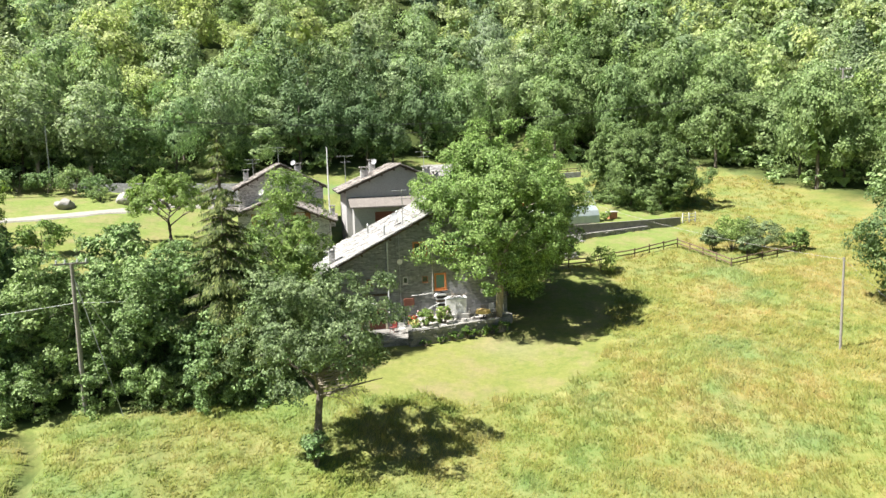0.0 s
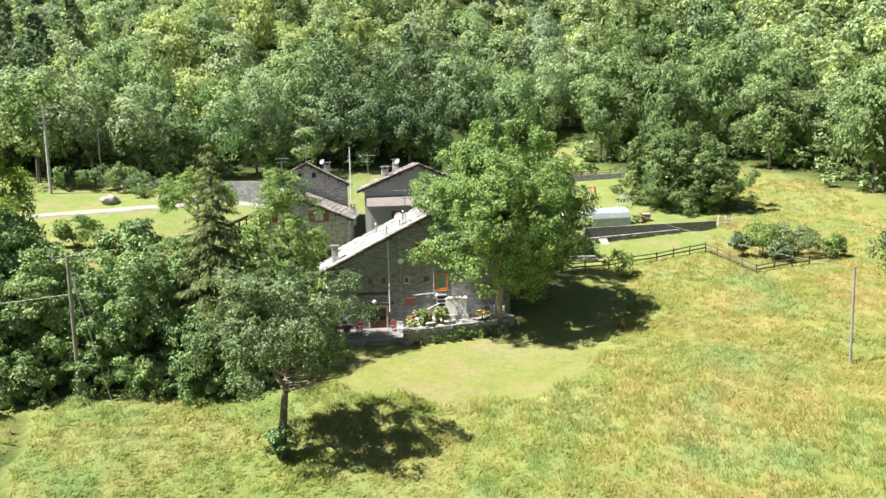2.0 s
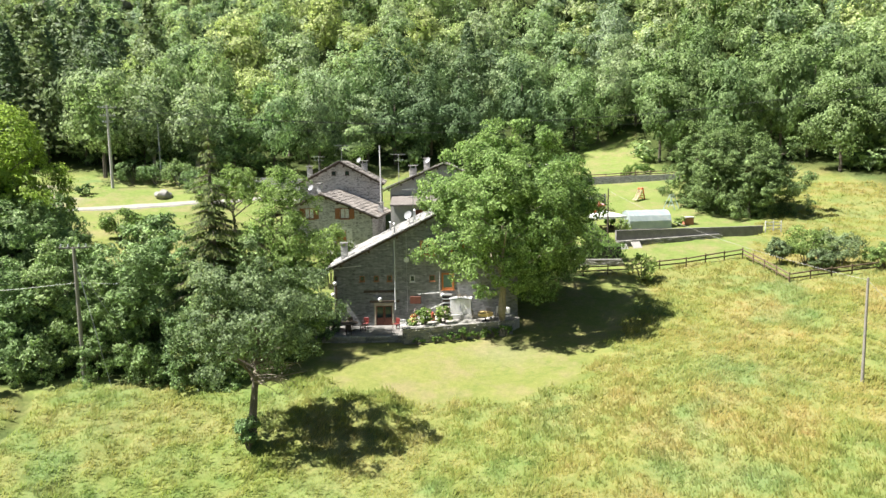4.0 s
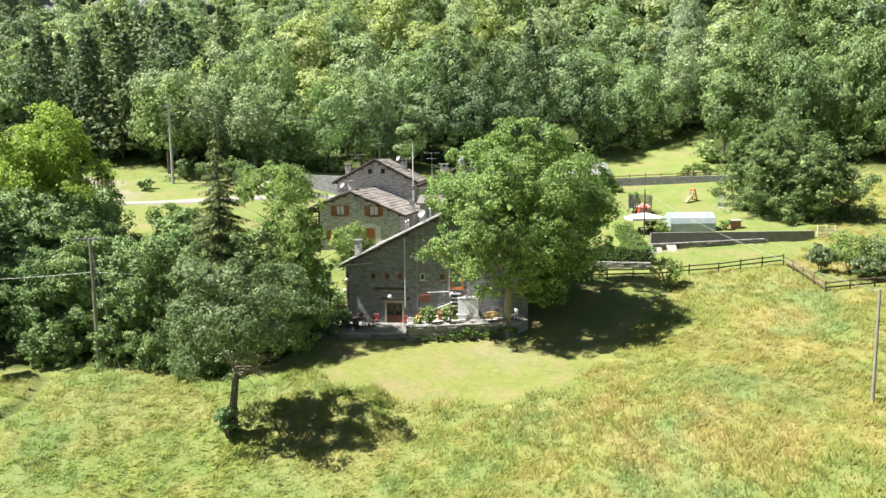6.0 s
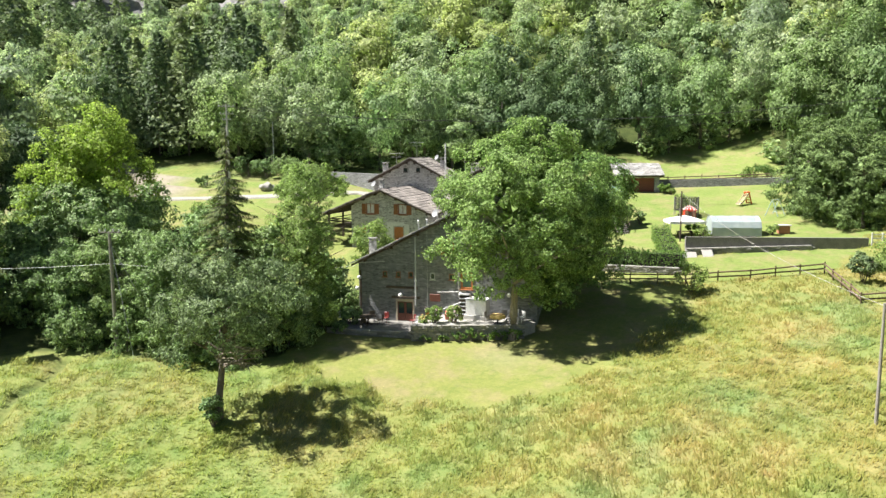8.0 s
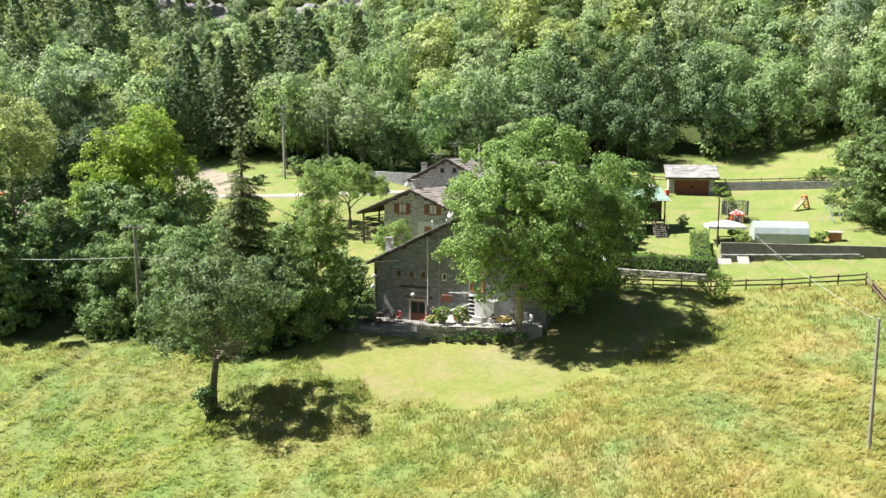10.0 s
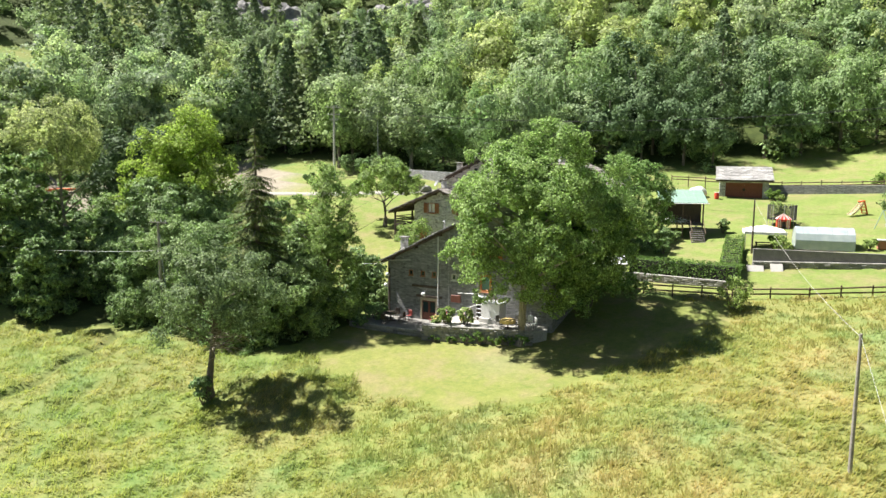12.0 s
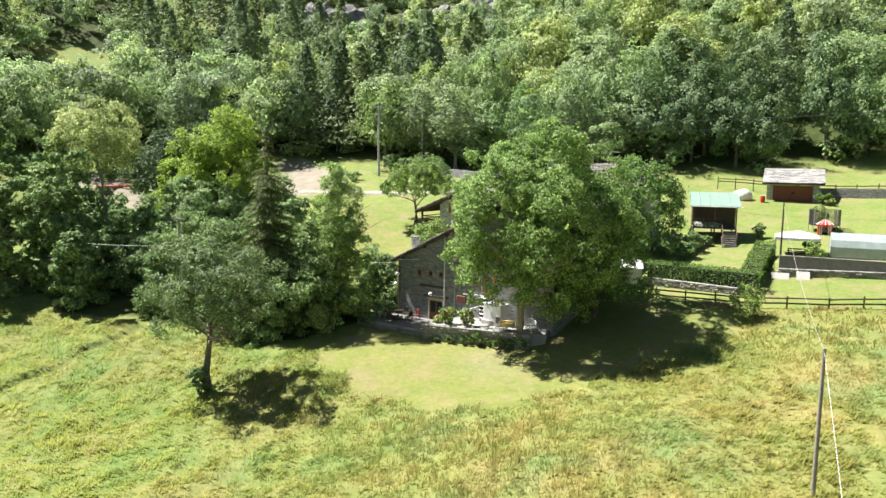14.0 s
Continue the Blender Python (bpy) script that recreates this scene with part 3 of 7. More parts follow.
def build_ground():
    def axis(a, b, fine0, fine1, fine, coarse):
        return np.concatenate([np.arange(a, fine0, coarse), np.arange(fine0, fine1, fine), np.arange(fine1, b + coarse, coarse)])
    xs, ys = axis(-440, 440, -46, 50, 0.5, 6.0), axis(-300, 480, 20, 100, 0.5, 6.0)
    gx, gy = np.meshgrid(xs, ys)
    z = ground_z(gx, gy)
    rough = lumps(gx, gy)
    wob_x, wob_y = gx + 0.5 * np.sin(gy * 1.3), gy + 0.5 * np.sin(gx * 1.1)
    mown = np.zeros(gx.shape)
    for poly in (LAWN_FRONT, LAWN_STRIP, LAWN_GARDEN, MEADOW_BACK, LAWN_LEFT):
        mown = np.maximum(mown, in_poly(wob_x, wob_y, poly))
    soil = np.maximum.reduce([in_poly(wob_x, wob_y, p).astype(float) for p in (LOT, YARD, RUBBLE)])
    worn = np.exp(-(((gx - 5.5) / 2.6) ** 2 + ((gy - 57) / 2.2) ** 2)) * 0.28
    worn += np.exp(-(((gx + 7) / 1.2) ** 2 + ((gy - 53) / 0.5) ** 2)) * 0.5
    soil = np.maximum(soil, worn)
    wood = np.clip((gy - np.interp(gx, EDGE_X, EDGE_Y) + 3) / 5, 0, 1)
    # ground below the thicket painted dark for the shade of its trees
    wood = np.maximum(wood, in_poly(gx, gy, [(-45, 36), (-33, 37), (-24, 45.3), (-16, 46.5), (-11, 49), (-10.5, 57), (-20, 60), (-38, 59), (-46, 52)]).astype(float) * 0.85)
    # the track's groove is coloured dark for its shade and green growth
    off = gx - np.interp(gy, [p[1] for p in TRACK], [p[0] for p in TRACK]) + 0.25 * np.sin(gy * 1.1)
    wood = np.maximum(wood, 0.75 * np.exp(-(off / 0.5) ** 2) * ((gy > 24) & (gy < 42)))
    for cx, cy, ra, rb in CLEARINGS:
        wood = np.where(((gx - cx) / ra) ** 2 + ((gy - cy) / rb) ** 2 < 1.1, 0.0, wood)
    z = z + rough * (1 - mown * 0.88) * np.where((gx > -8) & (gx < 8) & (gy > 56), 0.2, 1.0)
    nx, ny = len(xs), len(ys)
    idx = np.arange(nx * ny).reshape(ny, nx)
    faces = np.stack([idx[:-1, :-1], idx[:-1, 1:], idx[1:, 1:], idx[1:, :-1]], -1).reshape(-1, 4)
    me = bpy.data.meshes.new("ground")
    me.vertices.add(nx * ny)
    me.vertices.foreach_set("co", np.stack([gx, gy, z], -1).astype(np.float32).ravel())
    me.loops.add(faces.size)
    me.loops.foreach_set("vertex_index", faces.ravel().astype(np.int32))
    me.polygons.add(len(faces))
    me.polygons.foreach_set("loop_start", np.arange(0, faces.size, 4, dtype=np.int32))
    me.polygons.foreach_set("use_smooth", np.ones(len(faces), bool))
    me.update(calc_edges=True)
    att = me.color_attributes.new("cover", "FLOAT_COLOR", "POINT")
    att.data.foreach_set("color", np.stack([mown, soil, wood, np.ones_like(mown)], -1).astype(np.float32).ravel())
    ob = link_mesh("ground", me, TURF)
    return tagged(ob, "sloping hillside of dry meadow grass and mown lawn", "ground", kind="structure")


build_ground()


def gz(x, y):
    return float(ground_z(x, y))


def strip(name, line, width, mat, lift, label, category):
    """A road or path laid on the ground along a line."""
    pts = []
    for (x0, y0), (x1, y1) in zip(line, line[1:]):
        n = max(2, int(math.hypot(x1 - x0, y1 - y0) / 1.2))
        pts += [(x0 + (x1 - x0) * k / n, y0 + (y1 - y0) * k / n) for k in range(n)]
    pts.append(line[-1])
    bm = bmesh.new()
    rows = []
    for i, (x, y) in enumerate(pts):
        a, b = pts[max(i - 1, 0)], pts[min(i + 1, len(pts) - 1)]
        dx, dy = b[0] - a[0], b[1] - a[1]
        ln = math.hypot(dx, dy)
        w = width * (0.5 + 0.06 * math.sin(i * 1.7))
        rows.append([bm.verts.new((x - dy / ln * w * s, y + dx / ln * w * s, gz(x - dy / ln * w * s, y + dx / ln * w * s) + (lift if abs(s) < 1 else lift - 0.16))) for s in (-1, -0.85, 0, 0.85, 1)])
    for r0, r1 in zip(rows, rows[1:]):
        for k in range(4):
            bm.faces.new((r0[k + 1], r0[k], r1[k], r1[k + 1]))
    return tagged(part(name, bm, mat, None), label, category, kind="structure")


strip("road", [(-62, 80), (-49.5, 85.8), (-43.7, 88.0), (-38.6, 90.2), (-34, 95), (-26, 97)], 1.7, LANE_GRAVEL, 0.14, "pale gravel lane across the grass", "road")

# ---- trees and shrubs ----
def leafy_tree(name, x, y, size, mid, clump_r, n_clumps, leaves, leaf, mat, bark, label, trunk_h, trunk_r, seed, limbs=7, low=-0.55, lean=(0, 0), inner=0.5, up=0.35, category="tree", group="", bare=None, jitter=0.42, core=0, upright=0):
    """A broadleaved tree: tapered trunk with limbs under a crown of leaf clumps. size: half-axes; mid: the crown's centre above the base."""
    rng = np.random.default_rng(seed)
    base = gz(x, y)
    t = thing(name, pose(x, y, base), label, category, group)
    part("trunk", trunk_mesh(rng, trunk_h, trunk_r, limbs, max(size) * 0.95, lean), bark, t)
    c = round_clumps(rng, n_clumps, np.array(size) - clump_r * 0.6, low, inner) + np.array([*mid])
    if upright:
        # several upright stems, each with its own pointed top
        c = []
        for k in range(upright):
            a, o, top = k * 2.4 + rng.uniform(-0.4, 0.4), size[0] * 0.62 * (k / upright) ** 0.5, rng.uniform(0.66, 1.06)
            f = np.linspace(0.06, 1, n_clumps // upright)
            w = size[0] * 0.42 * np.sin(np.pi * np.clip(f * 0.86 + 0.14, 0, 1)) ** 0.7
            g = rng.uniform(0, math.tau, len(f))
            c.append(np.stack([o * math.cos(a) + w * np.cos(g), o * math.sin(a) + w * np.sin(g), f * top * 2 * size[2] + mid[2] - size[2]], -1))
        c = np.concatenate(c)
    if bare is not None:
        c = c[~bare(c[:, 0] - mid[0], c[:, 1] - mid[1], c[:, 2] - mid[2])]
    r = clump_r * rng.uniform(0.65, 1.3, len(c))
    q = clump_crown(rng, c, r, leaves, leaf[0], leaf[1], up, jitter)
    if core:
        # large leaf cards added inside, which block light and keep the crown opaque
        p = unit(rng.normal(size=(core, 3))) * rng.uniform(0.05, 0.5, (core, 1)) * np.array(size) + np.array([*mid])
        q = np.concatenate([q, leaf_quads(rng, p, rng.normal(size=(core, 3)), clump_r * 0.9, clump_r * 0.7, 0.6)])
    quads("crown", pointed(q), mat, t)
    return t


def spray_quads(rng, points, along, facing, length, width):
    """Flat needle sprays lying along the given directions."""
    n = len(points)
    tan = unit(along + 0.16 * rng.normal(size=(n, 3)))
    nor = unit(facing + 0.35 * rng.normal(size=(n, 3)))
    bit = unit(np.cross(nor, tan))
    ln, wd = length * rng.uniform(0.7, 1.3, (n, 1)), width * rng.uniform(0.7, 1.3, (n, 1))
    return np.stack([points - tan * ln * 0.4, points + bit * wd / 2, points + tan * ln * 0.6 - np.array([0, 0, 0.06]), points - bit * wd / 2], 1)


def conifer(name, x, y, height, radius, tiers, mat, label, seed, skirt=0.12, droop=0.35, boughs=7, leaf=(0.34, 0.09), group="", sharp=1.0, hang=0.5, gap=0.3):
    """A conifer: straight trunk and tiers of drooping boughs, each with side twigs and hanging sprays."""
    rng = np.random.default_rng(seed)
    t = thing(name, pose(x, y, gz(x, y)), label, "tree", group)
    bm = bmesh.new()
    tube(bm, [(0, 0, -0.4), (0, 0, height * 0.5), (0.1, 0, height)], [radius * 0.05 + 0.09, radius * 0.035 + 0.06, 0.02], 8)
    P, A, N = [], [], []
    for k in range(tiers):
        f = skirt + (1 - skirt) * (k / tiers) ** 0.95
        reach = radius * (1 - f) ** sharp * rng.uniform(0.88, 1.08) + 0.15
        count = boughs if f < 0.75 else max(4, boughs - 3)
        for j in range(count):
            a = j * math.tau / count + k * 0.77 + rng.uniform(-0.28, 0.28)
            ln = reach * rng.uniform(0.72, 1.1)
            z = f * height + rng.normal() * gap * 0.4
            d, e = np.array([math.cos(a), math.sin(a), 0]), np.array([-math.sin(a), math.cos(a), 0])

            def at(s):
                s = np.asarray(s, float)[..., None]
                return d * ln * s + np.array([0, 0, 1.0]) * (z + 0.12 * ln * s - droop * ln * s ** 1.6 + 0.30 * ln * np.clip(s - 0.72, 0, 1))

            twigs = max(4, int(ln / 0.17))
            for s in np.linspace(0.18, 1.0, twigs):
                root = at(s)
                for side in (-1, 1):
                    w = 0.10 + 0.42 * ln * (1.03 - s) ** 0.8 * min(1.0, s * 3)
                    way = unit(d * 0.75 + e * side)
                    m = max(1, int(w / 0.21))
                    q = (np.arange(m) + rng.uniform(0.2, 0.9, m))[:, None] / m * w
                    fall = np.array([0, 0, -1.0]) * (0.28 * q + hang * 0.3 * q * rng.uniform(0, 1, (m, 1)))
                    P.append(root + way * q + fall)
                    A.append(np.repeat((way + np.array([0, 0, -hang]))[None], m, 0))
                    N.append(np.repeat((np.array([0, 0, 1.0]) + d * (0.3 + 0.6 * hang))[None], m, 0))
                P.append(root[None] + np.array([[0, 0, -0.1 * hang]]))
                A.append((d + np.array([0, 0, -hang * 0.7]))[None])
                N.append((np.array([0, 0, 1.0]) + d * 0.55)[None])
            if ln > 0.7:
                tube(bm, [tuple(at(0.0)), tuple(at(0.5)), tuple(at(0.95))], [0.045, 0.03, 0.01], 4)
    part("trunk", bm, BARK, t)
    quads("crown", spray_quads(rng, np.concatenate(P), np.concatenate(A), np.concatenate(N), leaf[0], leaf[1]), mat, t)
    return t


def shrub(name, x, y, size, leaves, leaf, mat, label, seed, clumps=16, category="shrub", group="", z=None):
    rng = np.random.default_rng(seed)
    t = thing(name, pose(x, y, gz(x, y) if z is None else z), label, category, group)
    for k in range(5):
        a = k * 1.3 + rng.uniform(0, 0.5)
        bm = bmesh.new()
        tube(bm, [(0.05 * math.cos(a), 0.05 * math.sin(a), -0.2), (size[0] * 0.4 * math.cos(a), size[1] * 0.4 * math.sin(a), size[2] * 0.9), (size[0] * 0.6 * math.cos(a), size[1] * 0.6 * math.sin(a), size[2] * 1.4)], [0.05, 0.035, 0.012], 5)
        part("stem", bm, BARK, t)
    c = round_clumps(rng, clumps, (size[0] * 0.75, size[1] * 0.75, size[2] * 0.75), -0.75, 0.3) + np.array([0, 0, size[2] * 0.95])
    r = min(size) * 0.45 * rng.uniform(0.7, 1.3, len(c))
    quads("crown", clump_crown(rng, c, r, leaves, leaf[0], leaf[1], 0.3), mat, t)
    return t


leafy_tree("walnut_tree", 4.7, 60.9, (7.4, 7.5, 8.3), (0.0, 2.0, 9.0), 1.2, 270, 125000, (0.22, 0.14), LEAF_WALNUT, PALE_BARK, "large walnut tree in full leaf on the terrace corner", 9.5, 0.42, 11, 9, -0.92, core=500, jitter=0.55, bare=lambda x, y, z: (x < np.interp(z, (-7, -5.9, -3.8, -1.9, -1.4), (0.2, -0.3, -1.6, -4.4, -9))) | (z < -6.2 + 0.7 * np.maximum(0, x - 1.5)) | ((y < -1.5) & (z < -5.0)))
leafy_tree("walnut_tree", 6.0, 68.8, (5.2, 5.2, 6.6), (2.0, 1.2, 7.4), 1.3, 70, 26000, (0.28, 0.15), LEAF_WALNUT, BARK, "walnut tree behind the house with a leaning trunk", 7.0, 0.28, 12, 6, -0.92, (1.6, 0.8))
fruit_tree = leafy_tree("fruit_tree", -7.8, 40.35, (4.9, 4.9, 4.2), (0.4, 0.4, 7.7), 0.9, 92, 31000, (0.20, 0.11), LEAF_FRUIT, BARK, "old fruit tree with grey-green leaves in the meadow", 7.6, 0.3, 13, 14, -0.75, (0.5, 0.2), 0.2)
rng = np.random.default_rng(19)
for k in range(26):
    a, up = rng.uniform(-0.9, 2.2), rng.uniform(0.0, 0.5)
    o = np.array([0.25 + 0.5 * math.cos(a), 0.1 + 0.5 * math.sin(a), rng.uniform(3.6, 5.4)])
    d = np.array([math.cos(a), math.sin(a), up - 0.25])
    e = o + d * rng.uniform(1.2, 2.6)
    bm = bmesh.new()
    tube(bm, [tuple(o - d * 0.4), tuple((o + e) / 2 + np.array([0, 0, 0.15])), tuple(e)], [0.035, 0.025, 0.008], 4)
    for f in (0.45, 0.6, 0.75, 0.9):
        p = o + (e - o) * f
        q = p + (d * 0.3 + rng.normal(size=3) * 0.45) * 0.9
        tube(bm, [tuple(p), tuple(q)], [0.016, 0.005], 3)
    part("dead_twig", bm, PALE_BARK, fruit_tree, "bare grey twig")
leafy_tree("young_ash_tree", -12.0, 54.8, (3.4, 3.4, 6.3), (0, 0, 7.3), 0.95, 100, 30000, (0.24, 0.09), LEAF_LIGHT, BARK, "slender light green ash tree beside the house", 11, 0.16, 14, 12, -0.95, upright=7, core=120)
conifer("spruce_tree", -15.3, 49.6, 17.9, 5.2, 28, NEEDLE, "tall dark spruce tree with tiers of drooping boughs", 15, 0.10, 0.42, 8, (0.36, 0.10), "", 0.9, 1.0, 0.5)

# the thicket below the house
THICKET = [(-29.4, 45.4, 2.8, 6.6), (-27.0, 46.8, 2.9, 8.2), (-24.2, 48.2, 2.8, 8.2), (-20.6, 47.9, 3.0, 8.4), (-18.2, 50.6, 3.1, 9.2), (-16.2, 47.6, 2.3, 6.0),
           (-13.0, 48.8, 2.3, 5.6), (-11.4, 51.8, 2.2, 6.0), (-21.5, 53.4, 3.2, 7.8), (-27.5, 52.6, 3.2, 6.8), (-33.8, 49.0, 3.0, 5.6), 
           (-37.8, 38.4, 4.0, 12.8), (-37.8, 42.6, 3.4, 6.6), (-33.6, 45.4, 2.7, 5.2), (-39.0, 47.5, 3.0, 6.0), (-35.4, 38.6, 3.2, 7.0), (-43.6, 38.6, 4.8, 14.0), (-45.2, 43.5, 4.2, 11.0), (-41.5, 52.0, 3.4, 7.2), (-52.0, 48.0, 3.6, 6.5), (-49.0, 35.0, 5.0, 15.0), (-42.0, 32.6, 4.2, 12.0), (-34.5, 56.5, 2.8, 5.4),
           (-27.0, 58.5, 3.0, 7.0), (-20.0, 58.5, 2.6, 6.0), (-15.5, 54.0, 2.8, 8.0), (-60.0, 56.0, 2.8, 4.6), (-61.0, 42.0, 4.4, 11.0), (-57.0, 66.0, 4.0, 9.0), (-14.5, 61.0, 2.2, 4.6)]
for k, (x, y, r, h) in enumerate(THICKET):
    leafy_tree("thicket_tree", x, y, (r, r, h * 0.52), (0, 0, h * 0.52), 1.0, 46, int((2800 + 620 * r * h) * (1.0 if x > -35 and y < 53 else 0.5)), (0.25, 0.12) if x > -35 and y < 53 else (0.44, 0.22), LEAF_THICKET, BARK,
               "bushy young tree in the dense thicket, leafy to the ground", h * 0.7, 0.11, 100 + k, 7, -0.98, group="trees of the thicket", jitter=0.55, core=160, upright=6)

for k, (x, y, r, h) in enumerate([(-44.6, 66.8, 2.6, 6.0), (-53.5, 58.0, 3.0, 6.0), (-52.0, 64.5, 3.0, 7.5), (-64.0, 50.0, 3.0, 5.2), (-66.0, 58.0, 2.4, 4.0), (-72.0, 47.0, 4.6, 12.0), (-38.5, 60.5, 2.6, 6.0), (-49.5, 55.4, 3.4, 7.0)]):
    leafy_tree("thicket_tree", x, y, (r, r, h * 0.52), (0, 0, h * 0.52), 1.2, 40, int(1200 + 150 * r * h), (0.42, 0.22), LEAF_THICKET, BARK,
               "bushy young tree in the dense thicket, leafy to the ground", h * 0.7, 0.11, 150 + k, 7, -0.98, group="trees of the thicket", jitter=0.55, core=160, upright=6)
for k, (x, y, r, h) in enumerate([(-27.6, 43.4, 1.6, 3.0), (-26.0, 43.6, 1.5, 2.8), (-22.4, 45.0, 1.9, 3.8), (-18.6, 45.6, 1.5, 2.6), (-15.6, 45.6, 1.7, 3.2), (-13.0, 47.0, 1.2, 2.2)]):
    leafy_tree("thicket_shrub", x, y, (r, r * 0.9, h * 0.5), (0, 0, h * 0.48), 0.55, 26, 2600, (0.24, 0.11), LEAF_THICKET, BARK, "low leafy shrub spilling from the thicket's edge", h * 0.6, 0.05, 170 + k, 5, -0.98, category="shrub", group="shrubs along the thicket", jitter=0.6, upright=5)
leafy_tree("willow_tree", -43.0, 44.0, (4.8, 4.8, 4.4), (0, 0, 15.2), 1.15, 90, 17000, (0.34, 0.14), LEAF_WILLOW, PALE_BARK, "tall pale yellow-green willow rising from the thicket", 15, 0.3, 34, 12, -0.9, core=120)
leafy_tree("alder_tree", -70.0, 60.5, (5.4, 5.4, 6.2), (0, 0, 7.6), 1.4, 80, 11000, (0.44, 0.28), LEAF_DARK, BARK, "dark round alder beside the dirt yard", 9, 0.3, 36, 8, -0.9, core=200)
leafy_tree("alder_tree", -67.0, 67.5, (5.0, 5.0, 6.0), (0, 0, 7.2), 1.4, 80, 10000, (0.44, 0.28), LEAF_DARK, BARK, "dark round alder beside the dirt yard", 9, 0.3, 37, 8, -0.9, core=200)
leafy_tree("maple_tree", -41.8, 57.6, (6.4, 6.4, 6.2), (0, 0, 9.6), 1.4, 130, 36000, (0.30, 0.19), LEAF_MAPLE, BARK, "broad bright green maple tree by the lower field", 11, 0.4, 31, 9, -0.85, core=300, upright=8)
leafy_tree("alder_tree", -37.6, 53.6, (4.6, 4.6, 4.6), (0, 0, 6.0), 1.2, 70, 20000, (0.32, 0.18), LEAF_THICKET, BARK, "darker round tree growing against the bright maple", 7, 0.25, 35, 8, -0.9, core=200)
leafy_tree("cherry_tree", -29.9, 78.6, (4.6, 4.6, 3.2), (0, 0, 5.4), 0.9, 56, 16000, (0.28, 0.14), LEAF_LIGHT, BARK, "spreading cherry tree on the lawn behind the houses", 5.2, 0.27, 32, 9, -0.5)
leafy_tree("roadside_tree", 40.8, 61.2, (5.2, 5.2, 5.9), (0, 0, 6.3), 1.3, 70, 17000, (0.30, 0.17), LEAF_CHESTNUT, BARK, "dense green tree at the meadow's edge", 8, 0.25, 33, 7, -0.97, core=200)
for k, (x, y, h, r) in enumerate([(31.0, 101.5, 10.0, 4.6), (27.4, 103.8, 10.6, 4.6), (34.2, 104.0, 9.8, 4.4), (25.0, 108.0, 10.2, 4.4), (29.8, 108.5, 11.2, 4.8)]):
    leafy_tree("yew_tree", x, y, (r, r, h * 0.5), (0, 0, h * 0.5), 1.05, 90, 27000, (0.34, 0.10), NEEDLE_CEDAR, BARK, "broad dark evergreen in a dense clump beside the garden", h * 0.8, 0.2, 40 + k, 9, -0.95, group="evergreens beside the garden", core=260, upright=7)
shrub("tall_shrub", -13.4, 67.4, (2.0, 2.0, 3.3), 6000, (0.24, 0.12), LEAF_LIGHT, "tall light green shrub between the houses", 54, 22)
shrub("ivy_bush", -7.7, 39.7, (0.95, 0.95, 0.95), 2200, (0.18, 0.13), LEAF_THICKET, "round ivy bush at the foot of the fruit tree", 51, 14)
shrub("sapling", 16.6, 74.2, (1.5, 1.4, 1.5), 1500, (0.24, 0.12), LEAF_LIGHT, "loose young tree growing beside the fence", 52, 16)
shrub("field_bush", -40.2, 71.6, (2.3, 2.2, 1.9), 3200, (0.28, 0.15), LEAF_LIGHT, "yellow-green bush on the lawn", 53, 18)
for k, (x, y, a, h) in enumerate([(30.4, 80.4, 1.2, 1.5), (33.0, 81.2, 2.0, 2.1), (36.2, 80.8, 2.0, 1.9), (33.8, 78.8, 1.2, 1.2), (39.4, 79.6, 1.7, 1.3)]):
    shrub("orchard_bush", x, y, (a, a, h), 3600, (0.24, 0.12), (LEAF_FRUIT, LEAF_LIGHT, LEAF_FRUIT)[k % 3], "bushy fruit tree inside the small paddock", 60 + k, 18, group="bushes in the paddock")


# ---- the wooded slope ----
def wood_prototypes(leaves, length, width):
    protos = []
    for k in range(7):
        rng = np.random.default_rng(200 + k)
        if k < 5:
            sx = rng.uniform(0.85, 1.15)
            c = round_clumps(rng, 30, (0.72 * sx, 0.72, 1.0), -0.7, 0.62, 0.4) + np.array([0, 0, 1.35])
            r = 0.29 * rng.uniform(0.7, 1.4, len(c))
            q = clump_crown(rng, c, r, leaves, length, width, 0.4, 0.26, 6, 1.2, 1.4)
            # big cards added within the crown to stop light passing through
            inner = unit(rng.normal(size=(110, 3))) * rng.uniform(0.1, 0.42, (110, 1)) * np.array([1, 1, 1.4]) + np.array([0, 0, 1.2])
            protos.append(pointed(np.concatenate([q, leaf_quads(rng, inner, rng.normal(size=(110, 3)), 0.30, 0.26, 0.6)])))
        else:
            n = int(leaves * 0.7)
            f = rng.uniform(0, 1, n) ** 1.2
            a = rng.uniform(0, math.tau, n)
            ring = 0.92 * (1 - f) ** 0.8 * (0.65 + 0.35 * np.abs(np.sin(f * 40))) * rng.uniform(0.5, 1.05, n) + 0.03
            p = np.stack([ring * np.cos(a), ring * np.sin(a), 0.35 + 3.0 * f], -1)
            protos.append(pointed(leaf_quads(rng, p, np.stack([np.cos(a), np.sin(a), 0.5 + 0 * a], -1), length * 1.2, width * 0.8, 0.6)))
    return protos


def wood_trunk(height):
    bm = bmesh.new()
    tube(bm, [(0, 0, -0.8), (0.1, 0, height * 0.5), (0.0, 0.15, height)], [0.24, 0.17, 0.05], 6)
    for k in range(4):
        a = k * 1.7
        tube(bm, [(0.05, 0, height * (0.45 + 0.1 * k)), (1.5 * math.cos(a), 1.5 * math.sin(a), height * (0.65 + 0.1 * k))], [0.09, 0.02], 4)
    return bm


PROTO = wood_prototypes(4200, 0.080, 0.070)
